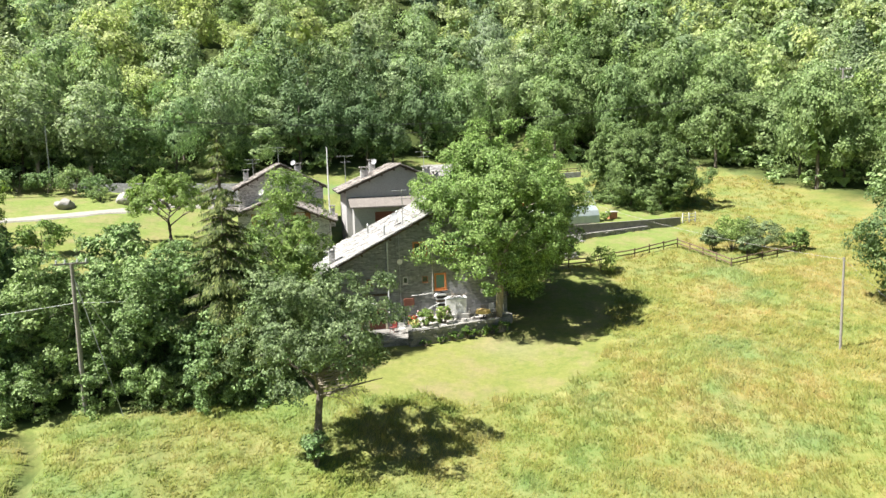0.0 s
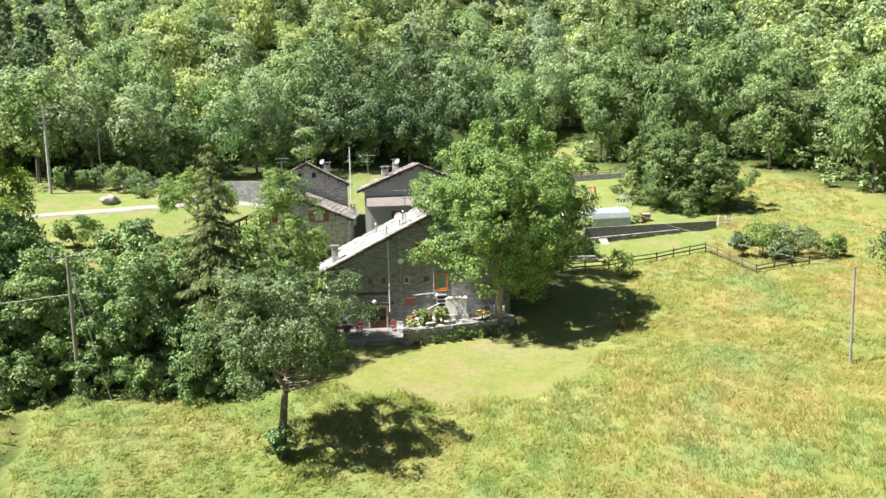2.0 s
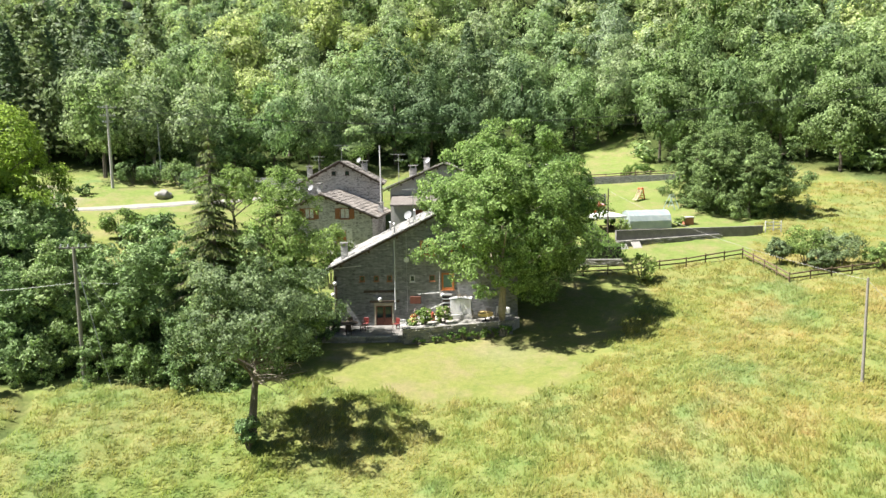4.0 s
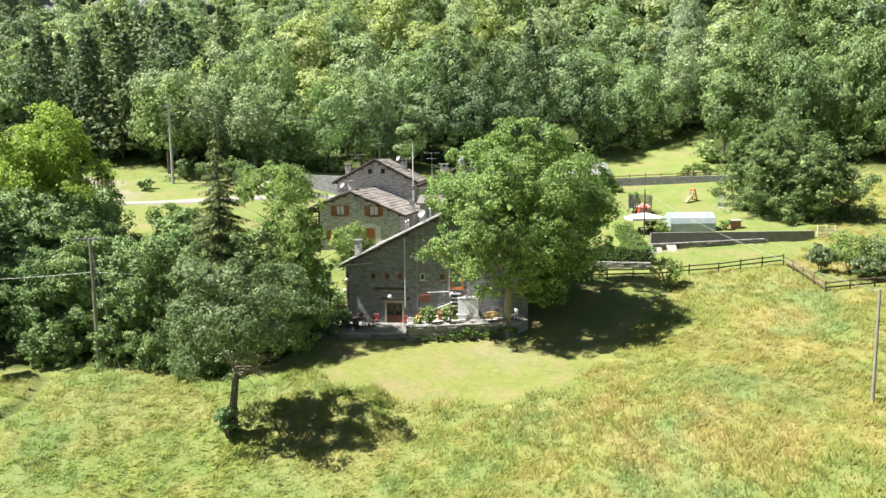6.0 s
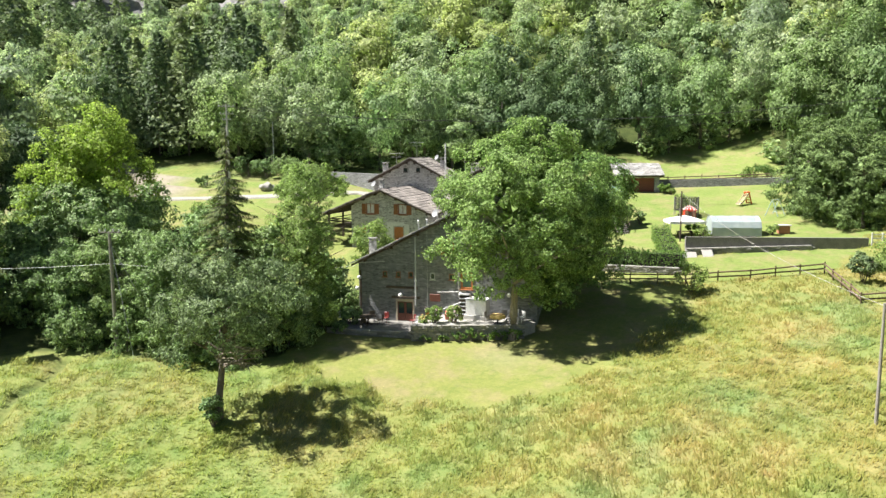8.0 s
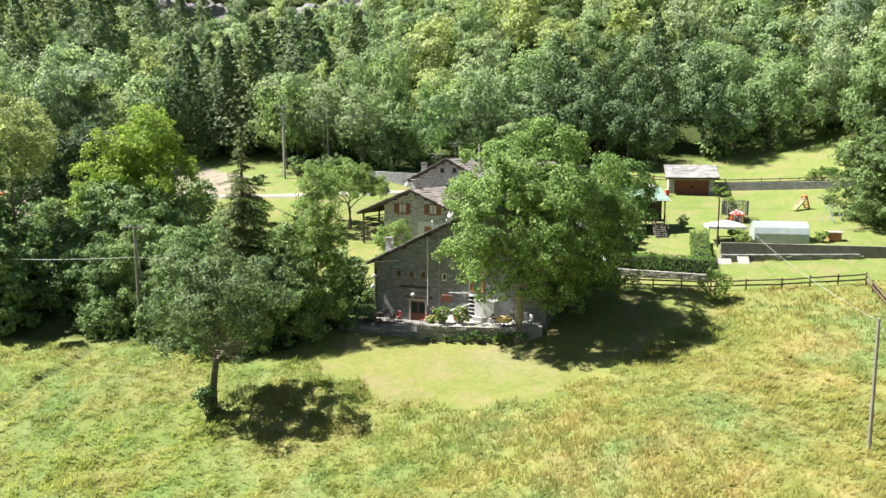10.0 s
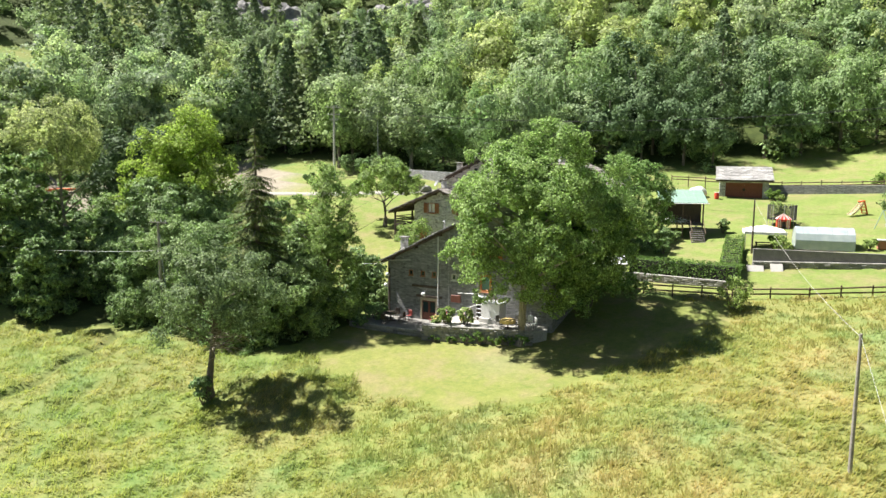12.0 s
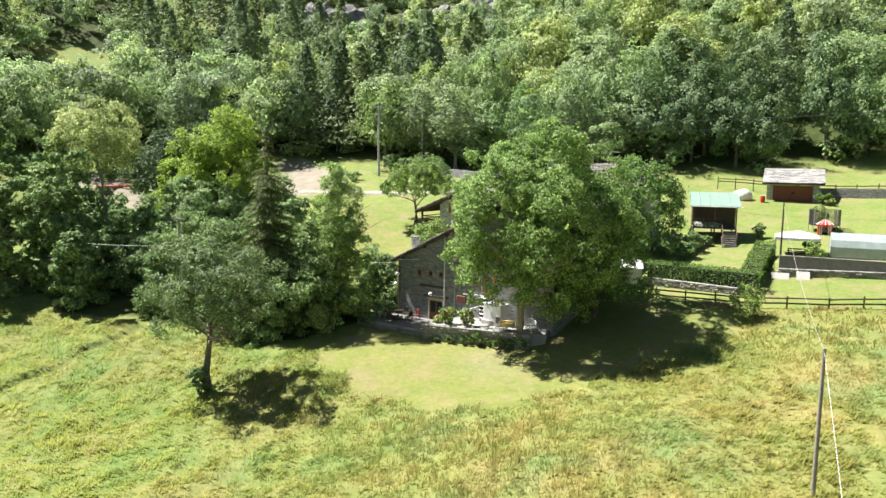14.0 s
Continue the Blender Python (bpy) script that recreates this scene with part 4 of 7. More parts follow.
PROTO_MID = wood_prototypes(2400, 0.105, 0.092)
PROTO_FAR = wood_prototypes(1050, 0.155, 0.135)


def build_woods():
    rng = np.random.default_rng(77)
    piles = {"woods": [], "pale_woods": [], "larch_woods": [], "undergrowth": [], "bright_woods": [], "dark_woods": [], "chestnut_woods": []}
    trunks = []
    step = 9.3
    edge_trees = []
    for gx in np.arange(-275, 200, step):
        for row in np.arange(0, 34, 0.5 if gx < -70 else 1) if gx < -70 else range(22):
            x = gx + rng.uniform(-2.2, 2.2) + (4.6 if row % 1 else 0)
            y = float(np.interp(gx, EDGE_X, EDGE_Y)) + 2.5 + row * step + rng.uniform(-2.2, 2.2)
            if y < -20 or y > 330 or math.hypot(x - 10, y - 8) > 320:
                continue
            if gz(x, y) > 19 + 0.235 * math.hypot(x - 10, y - 8) and rng.random() < 0.75:
                continue
            h = rng.uniform(9, 18) if row > 1 else rng.uniform(12, 19)
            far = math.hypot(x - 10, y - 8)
            small = x < -70 and row > 2
            if small:
                h = rng.uniform(6, 11.5)
            if any(((x - cx) / ra) ** 2 + ((y - cy) / rb) ** 2 < 1 for cx, cy, ra, rb in CLEARINGS):
                continue
            if any(math.hypot(x - cx, y - cy) < r + 2 for cx, cy, r in CRAGS):
                continue
            conif = (math.hypot(x + 87, (y - 118) * 0.75) < 16 and rng.random() < 0.92) or (x < -130 and rng.random() < 0.18) or rng.random() < 0.02
            # the pale share grows with distance, standing in for haze
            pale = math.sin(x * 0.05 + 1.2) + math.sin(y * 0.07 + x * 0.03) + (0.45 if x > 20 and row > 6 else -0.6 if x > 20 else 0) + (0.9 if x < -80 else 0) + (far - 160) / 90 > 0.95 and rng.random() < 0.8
            if conif:
                h = rng.uniform(15, 22)
            if row < 3:
                for _ in range(4):
                    bx, by, br = x + rng.uniform(-4.6, 4.6), y + rng.uniform(-1.0, 6), rng.uniform(1.4, 2.9)
                    q = PROTO[int(rng.integers(5))][::32]
                    q = q.mean(1, keepdims=True) + (q - q.mean(1, keepdims=True)) * 3.6
                    piles["undergrowth"].append(((q * np.array([br, br, br * 0.75]) + np.array([bx, by, gz(bx, by) - br * 0.4])).astype(np.float32), np.full(len(q), rng.random())))
            if row < 2 and -60 < x < 75 and not conif:
                edge_trees.append((x, y, h, int(rng.integers(5)), rng.uniform(0, 360), rng.uniform(3.8, 5.8)))
                if row == 0:
                    edge_trees.append((x + 4.6, y + rng.uniform(0.5, 4), rng.uniform(9, 15), int(rng.integers(5)), rng.uniform(0, 360), rng.uniform(3.4, 4.8)))
                if row == 1:
                    edge_trees.append((x + 4.6, y + rng.uniform(-3, 3), rng.uniform(11, 17), int(rng.integers(5)), rng.uniform(0, 360), rng.uniform(3.8, 5.2)))
                continue
            kit = PROTO if far < 118 and not small else PROTO_MID if far < 185 and not small else PROTO_FAR
            q = kit[5 + int(rng.integers(2))] if conif else kit[int(rng.integers(5))]
            if row > 2:
                q = q[q[:, 0, 2] > (0.95 if far < 170 else 1.15)]
            a = rng.uniform(0, math.tau)
            wide = h / 3.35 * rng.uniform(1.05, 1.45) if conif else rng.uniform(2.5, 4.0) if small else rng.uniform(3.9, 6.2) * (0.7 + h / 45)
            tall = h / 3.35 if conif else h / 2.5
            m = np.array([[math.cos(a) * wide, -math.sin(a) * wide, 0], [math.sin(a) * wide, math.cos(a) * wide, 0], [0, 0, tall]])
            tone = rng.random() * (0.55 if x > 20 and row < 5 else 1.0)
            # two stands take the dark leaf, so their shade is in the colour
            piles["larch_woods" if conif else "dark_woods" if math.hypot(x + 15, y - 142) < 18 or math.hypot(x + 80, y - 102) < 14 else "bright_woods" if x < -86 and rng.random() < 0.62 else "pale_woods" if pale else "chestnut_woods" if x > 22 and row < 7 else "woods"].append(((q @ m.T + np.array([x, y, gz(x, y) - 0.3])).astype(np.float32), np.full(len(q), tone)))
            if row < 3:
                trunks.append((x, y, gz(x, y), h))
    for name, mat, label in (("woods", LEAF_WOODS, "dense broadleaved woods covering the steep slope"), ("pale_woods", LEAF_PALE_HAZE, "paler grey-green birch and poplar woods on the slope, far ones paled for haze"), ("larch_woods", NEEDLE_FAR, "tall larches standing among the broadleaved woods"), ("bright_woods", LEAF_BRIGHT_HAZE, "bright yellow-green broadleaved woods on the far slope, haze put into the colour"), ("dark_woods", LEAF_DARK, "dark stand in the hollow of the slope, shade put into its leaf colour"), ("chestnut_woods", LEAF_CHESTNUT, "deep green chestnut woods above the dry field"), ("undergrowth", LEAF_THICKET, "dense undergrowth along the foot of the woods")):
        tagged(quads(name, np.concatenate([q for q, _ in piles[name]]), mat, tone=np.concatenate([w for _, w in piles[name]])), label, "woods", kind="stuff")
    bm = bmesh.new()
    for x, y, z, h in trunks:
        tube(bm, [(x, y, z - 0.5), (x + 0.2, y, z + h * 0.75)], [0.2, 0.07], 5)
    tagged(part("wood_trunks", bm, BARK, None), "grey trunks standing in the shade of the woods", "trunks", kind="stuff")
    return edge_trees


EDGE_TREES = build_woods()
models = []
for k in range(7):
    t = thing("wood_edge_tree", pose(0, 0, 0), "leafy broadleaved tree at the edge of the woods", "tree", "trees along the wood's edge")
    part("trunk", wood_trunk(9.0), (BARK, BARK, PALE_BARK, BARK, BARK, BARK, BARK)[k], t)
    quads("crown", PROTO[k % 5] * np.array([3.7, 3.7, 4.7]), (LEAF_WOODS, LEAF_WOODS, LEAF_WOODS, LEAF_WOODS, LEAF_THICKET, LEAF_DARK, LEAF_CHESTNUT)[k], t, tone=np.full(len(PROTO[k % 5]), 0.22 + 0.13 * (k % 5)))
    models.append(t)
EDGE_TREES += [(-62.6, 98.2, 15.5, 3, 40, 5.6), (-57.5, 103.5, 13.0, 2, 130, 5.0), (-66.0, 104.5, 16.0, 1, 220, 5.4), (-103.5, 51.0, 12.0, 0, 10, 5.2), (-101.5, 66.0, 14.0, 3, 80, 5.6), (-95.5, 75.0, 14.0, 2, 160, 5.2), (-110.0, 58.0, 14.0, 1, 250, 5.8)]
placed = set()
for x, y, h, k, turn, wide in EDGE_TREES:
    # edge trees there get the dark leaf too, as painted shade
    if math.hypot(x + 14, y - 136) < 15 or math.hypot(x + 79, y - 101) < 10:
        k = 5
    elif x > 20:
        k = 6
    m = pose(x, y, gz(x, y) - 0.2, 0, 0, turn) @ Matrix.Diagonal((wide / 3.7, wide / 3.7, h / 11.7, 1))
    if k not in placed:
        placed.add(k)
        models[k].matrix_basis = m
    else:
        c = copy_thing(models[k], pose(0, 0, 0))
        c.matrix_basis = m


def build_grass():
    """Standing hay in the meadow: tufts of upright and leaning blades, taller and shorter by patches."""
    rng = np.random.default_rng(5)
    n = 66000
    x, y = rng.uniform(-46, 54, n), rng.uniform(14, 122, n)
    keep = rng.random(n) < np.clip(1.1 - np.abs(y - 36) / 70, 0.2, 0.95)
    for poly in (LAWN_FRONT, LAWN_STRIP, LAWN_GARDEN, LAWN_LEFT):
        keep &= ~in_poly(x + 0.5 * np.sin(y * 1.3), y + 0.5 * np.sin(x * 1.1), poly)
    keep &= ~((x < 12) & (y > 55)) & ~((y > 46 + 0.3 * np.minimum(0, x + 16)) & (x < -9)) & ~((x < -24) & (y > 42 + 0.55 * (x + 24))) & (y < np.interp(x, EDGE_X, EDGE_Y) - 1)
    keep &= np.abs(x - np.interp(y, [p[1] for p in TRACK], [p[0] for p in TRACK]) + 0.25 * np.sin(y * 1.1)) > 0.62
    x, y = x[keep], y[keep]
    tall = 0.55 + 0.45 * np.sin(x * 0.8 + 2 * np.sin(y * 0.5)) * np.sin(y * 0.9 + 2 * np.sin(x * 0.37))
    wind = -0.35 + 0.45 * np.sin(x * 0.11 + 1.5 * np.sin(y * 0.13)) + 0.35 * np.sin(y * 0.17 + x * 0.05)
    blades = 13
    x, y, tall, wind = (np.repeat(a, blades) for a in (x, y, tall * rng.uniform(0.7, 1.3, len(x)), wind + rng.normal(size=len(x)) * 0.4))
    n = len(x)
    x, y = x + rng.normal(size=n) * 0.24, y + rng.normal(size=n) * 0.24
    long = rng.uniform(0.18, 0.5, n) * (0.45 + 0.75 * tall)
    tilt = rng.uniform(0.3, 1.15, n)
    face = -math.pi / 2 + wind + rng.normal(size=n) * 0.6
    wide = rng.uniform(0.022, 0.046, n) * (0.75 + np.abs(y - 20) / 55)
    base = np.stack([x, y, ground_z(x, y) + lumps(x, y) - 0.03], -1)
    side = np.stack([-np.sin(face) * wide, np.cos(face) * wide, 0 * face], -1)
    top = base + np.stack([-np.cos(face) * np.sin(tilt) * long, -np.sin(face) * np.sin(tilt) * long, np.cos(tilt) * long], -1)
    quads_of = np.stack([base - side, base + side, top], 1)
    tagged(quads("meadow_grass", quads_of, GRASS_BLADE), "tall seeding hay grass of the unmown meadow", "grass", kind="stuff")


build_grass()

# ---- buildings ----
def wall_cells(outline, openings, thick, axis="x"):
    """A wall that follows a top line over s, with openings cut right through. outline: (s, bottom, top) knots."""
    bm = bmesh.new()
    ks = [k[0] for k in outline]
    cuts = sorted({*ks, *[o[0] for o in openings], *[o[2] for o in openings]})
    cuts = [c for c in cuts if ks[0] <= c <= ks[-1]]

    def lo(s):
        return float(np.interp(s, ks, [k[1] for k in outline]))

    def hi(s):
        return float(np.interp(s, ks, [k[2] for k in outline]))

    def prism(a, b, z0a, z0b, z1a, z1b):
        p = [(a, z0a), (b, z0b), (b, z1b), (a, z1a)]
        f = [bm.verts.new((s, 0, z)) for s, z in p]
        g = [bm.verts.new((s, thick, z)) for s, z in p]
        bm.faces.new(f)
        bm.faces.new(g[::-1])
        for i in range(4):
            j = (i + 1) % 4
            bm.faces.new((f[j], f[i], g[i], g[j]))
    for a, b in zip(cuts, cuts[1:]):
        m = (a + b) / 2
        zs = sorted([(o[1], o[3]) for o in openings if o[0] < m < o[2]])
        za, zb = lo(a), lo(b)
        for z0, z1 in zs:
            prism(a, b, za, zb, z0, z0)
            za = zb = z1
        prism(a, b, za, zb, hi(a), hi(b))
    return bm


def add_window(parent, s0, z0, s1, z1, frame_mat, label, bar=0.09, cross=True, proud=0.04, pane=GLASS, shutters=None, deep=0.16):
    """A window set in its opening: frame, panes, glazing bar, sill, and open shutters where it has them."""
    w = new("window")
    w.parent = parent
    w["label"] = label
    for a, b, c, d in ((s0, z0, s0 + bar, z1), (s1 - bar, z0, s1, z1), (s0 + bar, z1 - bar, s1 - bar, z1), (s0 + bar, z0, s1 - bar, z0 + bar)):
        part("frame", new_box(a, -proud, b, c, deep, d, 0.01), frame_mat, w)
    mid = (s0 + s1) / 2
    if cross:
        part("glazing_bar", new_box(mid - 0.03, 0.03, z0 + bar, mid + 0.03, 0.08, z1 - bar), frame_mat, w)
    for a, b in (((s0 + bar, mid), (mid, s1 - bar)) if cross else ((s0 + bar, s1 - bar),)):
        part("pane", new_box(a, 0.09, z0 + bar, b, 0.10, z1 - bar), pane, w)
    part("sill", new_box(s0 - 0.06, -proud - 0.08, z0 - 0.07, s1 + 0.06, -0.003, z0 - 0.004, 0.01), frame_mat, w)
    if shutters:
        half = (s1 - s0) / 2
        for side in (-1, 1):
            a = s0 - half + 0.02 if side < 0 else s1 + 0.02
            bm = new_box(a, -0.075, z0 + 0.01, a + half - 0.04, -0.03, z1 - 0.01, 0.008)
            for k in range(3):
                zz = z0 + (z1 - z0) * (0.15 + 0.35 * k)
                box(bm, a + 0.03, -0.10, zz - 0.05, a + half - 0.07, -0.072, zz + 0.05)
            part("shutter", bm, shutters, w)
    return w


SLAB = {}


def slab_mesh(kind, w, l, mat):
    """A few rough stone slabs to be shared."""
    key = (kind, mat.name)
    if key not in SLAB:
        rng = np.random.default_rng(900 + kind)
        bm = bmesh.new()
        n = 7
        ring = []
        corners = [(-w / 2, -l / 2), (0.1 * w, -l / 2 - 0.04), (w / 2, -l / 2), (w / 2, 0.1 * l), (w / 2, l / 2), (-w / 2, l / 2), (-w / 2, -0.1 * l)]
        for x, y in corners:
            ring.append((x + rng.uniform(-0.05, 0.05), y + rng.uniform(-0.05, 0.05)))
        up = [bm.verts.new((x * 0.97, y * 0.97, 0.035 + rng.uniform(-0.008, 0.012))) for x, y in ring]
        dn = [bm.verts.new((x, y, -0.035)) for x, y in ring]
        bm.faces.new(up)
        for i in range(n):
            j = (i + 1) % n
            bm.faces.new((dn[i], dn[j], up[j], up[i]))
        me = bpy.data.meshes.new("slate")
        bm.normal_update()
        bm.to_mesh(me)
        bm.free()
        me.materials.append(mat)
        SLAB[key] = me
    return SLAB[key]


def slope_roof(house, name, a, b, y0, y1, z_at, mat, seed, thick=0.16, slab=(0.78, 0.8)):
    """One slope of a roof between s = a (eave) and s = b (ridge), with overlapping stone slabs as pieces."""
    rng = np.random.default_rng(seed)
    za, zb = z_at(a), z_at(b)
    bm = bmesh.new()
    vs = [bm.verts.new(p) for p in ((a, y0, za - 0.06), (b, y0, zb - 0.06), (b, y1, zb - 0.06), (a, y1, za - 0.06), (a, y0, za - 0.06 - thick), (b, y0, zb - 0.06 - thick), (b, y1, zb - 0.06 - thick), (a, y1, za - 0.06 - thick))]
    for f in ((0, 1, 2, 3), (7, 6, 5, 4), (0, 4, 5, 1), (1, 5, 6, 2), (2, 6, 7, 3), (3, 7, 4, 0)):
        bm.faces.new([vs[i] for i in f])
    bmesh.ops.recalc_face_normals(bm, faces=bm.faces)
    roof = part(name, bm, TIMBER, house, "roof slope of grey stone slabs")
    run, rise = b - a, zb - za
    length = math.hypot(run, rise)
    rows, cols = max(3, round(length / (slab[1] * 0.72))), max(3, round((y1 - y0) / (slab[0] * 0.93)))
    ang = math.atan2(rise, abs(run))
    for r in range(rows):
        f = (r + 0.5) / rows
        for c in range(cols + 1):
            y = y0 + (y1 - y0) * (c + (0.5 if r % 2 else 0.0) + rng.uniform(-0.1, 0.1)) / cols
            if y > y1 + 0.05 or y < y0 - 0.2:
                continue
            ob = new("slate", slab_mesh(int(rng.integers(5)), slab[0], slab[1], mat))
            ob.parent = roof
            s = a + run * f + rng.uniform(-0.04, 0.04)
            z = za + rise * f + 0.01 + rng.uniform(0, 0.025)
            # slabs tip a little flatter than the slope, so that each overlaps the one below
            tip = (ang - 0.07 + rng.normal() * 0.015) * (1 if run > 0 else -1)
            turn = -90 if run > 0 else 90
            ob.matrix_basis = pose(s, min(max(y, y0 + slab[0] * 0.45), y1 - slab[0] * 0.45), z + 0.03) @ Matrix.Rotation(-tip, 4, "Y") @ pose(0, 0, 0, 0, rng.normal() * 1.5, turn + rng.normal() * 2)
    return roof


def gable_house(name, label, origin, ang, s0, s1, depth, base, ridge, eave_l, eave_r, front, back, wall_mat, roof_mat, openings, seed):
    """A stone house with its gable to the meadow. ridge: (s, z); eaves: (s, z)."""
    h = thing(name, pose(origin[0], origin[1], 0, 0, 0, ang), label, "house")
    rs, rz = ridge

    def z_at(s):
        return rz + (s - rs) * ((rz - eave_l[1]) / (rs - eave_l[0])) if s < rs else rz + (s - rs) * ((eave_r[1] - rz) / (eave_r[0] - rs))
    under = 0.26
    knots = [(s0, base, z_at(s0) - under), (rs, base, rz - under), (s1, base, z_at(s1) - under)]
    cut = [o for o in openings]
    part("wall", wall_cells(knots, cut, 0.5), wall_mat, h, "gable wall of grey rubble stone")
    bm = wall_cells(knots, [], 0.5)
    bmesh.ops.translate(bm, verts=bm.verts, vec=(0, depth - 0.5, 0))
    part("wall", bm, wall_mat, h)
    part("wall", new_box(s0, 0.502, base, s0 + 0.5, depth - 0.502, z_at(s0) - under), wall_mat, h)
    part("wall", new_box(s1 - 0.5, 0.502, base, s1, depth - 0.502, z_at(s1) - under), wall_mat, h)
    part("floor", new_box(s0 + 0.5, 0.51, base + 0.4, s1 - 0.5, depth - 0.51, base + 0.5), TIMBER, h)
    for k, (a, zz) in enumerate((eave_l, eave_r)):
        slope_roof(h, "roof", a, rs, -front, depth + back, z_at, roof_mat, seed + k)
    for k in range(5):
        f = (k + 0.5) / 5
        for a, z in (eave_l, eave_r):
            s = a + (rs - a) * f
            part("rafter_end", new_box(s - 0.08, -front + 0.05, z_at(s) - 0.42, s + 0.08, 0.0 - 0.004, z_at(s) - 0.235), TIMBER, h)
    return h, z_at


def chimney(x, y, z0, w, h, ang, mat=STONE_PALE, label="stone chimney stack with a slab cap"):
    c = thing("chimney", pose(x, y, z0, 0, 0, ang), label, "chimney")
    part("shaft", new_box(-w / 2, -w / 2, -1.2, w / 2, w / 2, h - 0.35, 0.02), mat, c)
    for sx in (-1, 1):
        for sy in (-1, 1):
            part("cap_post", new_box(sx * w * 0.36 - 0.06, sy * w * 0.36 - 0.06, h - 0.35, sx * w * 0.36 + 0.06, sy * w * 0.36 + 0.06, h - 0.1), mat, c)
    part("cap", new_box(-w * 0.68, -w * 0.68, h - 0.1, w * 0.68, w * 0.68, h, 0.02), SLATE, c)
    return c


def antenna(x, y, z0, h, ang, arms=((1.0, 0.9), (0.8, 0.6)), below=1.0):
    t = thing("antenna", pose(x, y, z0, 0, 0, ang), "television aerial on a thin steel mast", "antenna")
    part("mast", new_rod((0, 0, -below), (0, 0, h), 0.035, 0.03, 6), GALV, t)
    for f, ln in arms:
        boom = part("boom", new_rod((-ln, 0, h * f - 0.05), (ln, 0, h * f - 0.05), 0.02, None, 5), GALV, t)
        for k in range(7):
            xx = -ln + 2 * ln * k / 6
            part("element", new_rod((xx, -0.28, h * f - 0.05), (xx, 0.28, h * f - 0.05), 0.012, None, 4), GALV, boom)
    return t


def dish(x, y, z, r, ang, below=0.9):
    t = thing("satellite_dish", pose(x, y, z, 0, 0, ang), "round grey satellite dish on a short mast", "satellite dish")
    part("mast", new_rod((0, 0.12, -below), (0, 0.12, 0.1), 0.03, None, 6), GALV, t)
    bm = bmesh.new()
    bmesh.ops.create_uvsphere(bm, u_segments=16, v_segments=12, radius=r * 1.6)
    bmesh.ops.delete(bm, geom=[v for v in bm.verts if v.co.z > -r * 1.25], context="VERTS")
    bmesh.ops.translate(bm, verts=bm.verts, vec=(0, 0, r * 1.6))
    bmesh.ops.solidify(bm, geom=bm.faces[:], thickness=0.02)
    bmesh.ops.rotate(bm, verts=bm.verts, cent=(0, 0, 0), matrix=Matrix.Rotation(radians(62), 3, "X"))
    part("reflector", bm, DISH_GREY, t)
    part("feed_arm", new_rod((0, 0, -r * 0.6), (0, -r * 0.9, 0.1), 0.015, None, 5), GALV, t)
    return t


# the front house, its gable towards the meadow
H1 = (-4.85, 61.45)
A1 = 13.24
op1 = [(2.25, 8.25, 3.55, 9.6), (4.95, 8.25, 6.2, 9.6), (9.3, 8.7, 10.5, 10.0), (4.1, 5.2, 5.2, 6.7), (1.32, 5.95, 1.76, 6.52), (3.03, 5.98, 3.53, 6.5),
       (-3.12, 6.05, -2.68, 6.55), (-1.86, 6.05, -1.42, 6.55), (-0.70, 6.05, -0.26, 6.55), (-1.9, 2.05, -0.18, 4.1)]
house, z1 = gable_house("stone_house", "old grey stone farmhouse with a stone slab roof", H1, A1, -5.4, 10.8, 10.0, 0.4, (6.5, 13.3), (-5.95, 7.2), (11.3, 10.9), 0.42, 0.4, STONE, SLATE, op1, 300)


def at1(s, d, z):
    """A place of the front house: along the gable, behind it, height."""
    a = radians(A1)
    return (H1[0] + s * math.cos(a) - d * math.sin(a), H1[1] + s * math.sin(a) + d * math.cos(a), z)


GREEN_CURTAIN = plain("green_curtain", (0.10, 0.22, 0.19), (0.16, 0.30, 0.26), 5.0, 0.5, 0, 0, 0, 6)
add_window(house, *op1[0], ORANGE_WOOD, "square window with an orange wooden frame", 0.17)
add_window(house, *op1[1], ORANGE_WOOD, "square window with an orange wooden frame", 0.17)
add_window(house, *op1[2], SHUTTER_WOOD, "brown wooden window", 0.16)
add_window(house, *op1[3], ORANGE_WOOD, "window with an orange frame and green panes", 0.17, False, 0.04, GREEN_CURTAIN)
add_window(house, *op1[4], WHITE_PAINT, "small dark window with a white jamb", 0.06, False, 0.01)
add_window(house, *op1[5], SHUTTER_WOOD, "small dark square window", 0.05, False, 0.01)
for k in (6, 7, 8):
    add_window(house, *op1[k], SHUTTER_WOOD, "tiny brown wooden window", 0.07, False, 0.01)
door = new("door")
door.parent = house
door["label"] = "glazed double door with a pale wooden frame"
FRAME_PALE = plain("cream_wood", (0.50, 0.42, 0.30), (0.64, 0.56, 0.43), 4.0, 0.6, 0, 0.2, 0.005, 6)
DOOR_RED = plain("dark_red_wood", (0.13, 0.045, 0.03), (0.22, 0.08, 0.05), 4.0, 0.6, 0, 0.2, 0.005, 6)
for a, b, c, d in ((-1.9, 2.05, -1.76, 4.1), (-0.32, 2.05, -0.18, 4.1), (-1.76, 3.85, -0.32, 4.1)):
    part("frame", new_box(a, -0.03, b, c, 0.2, d, 0.01), FRAME_PALE, door)
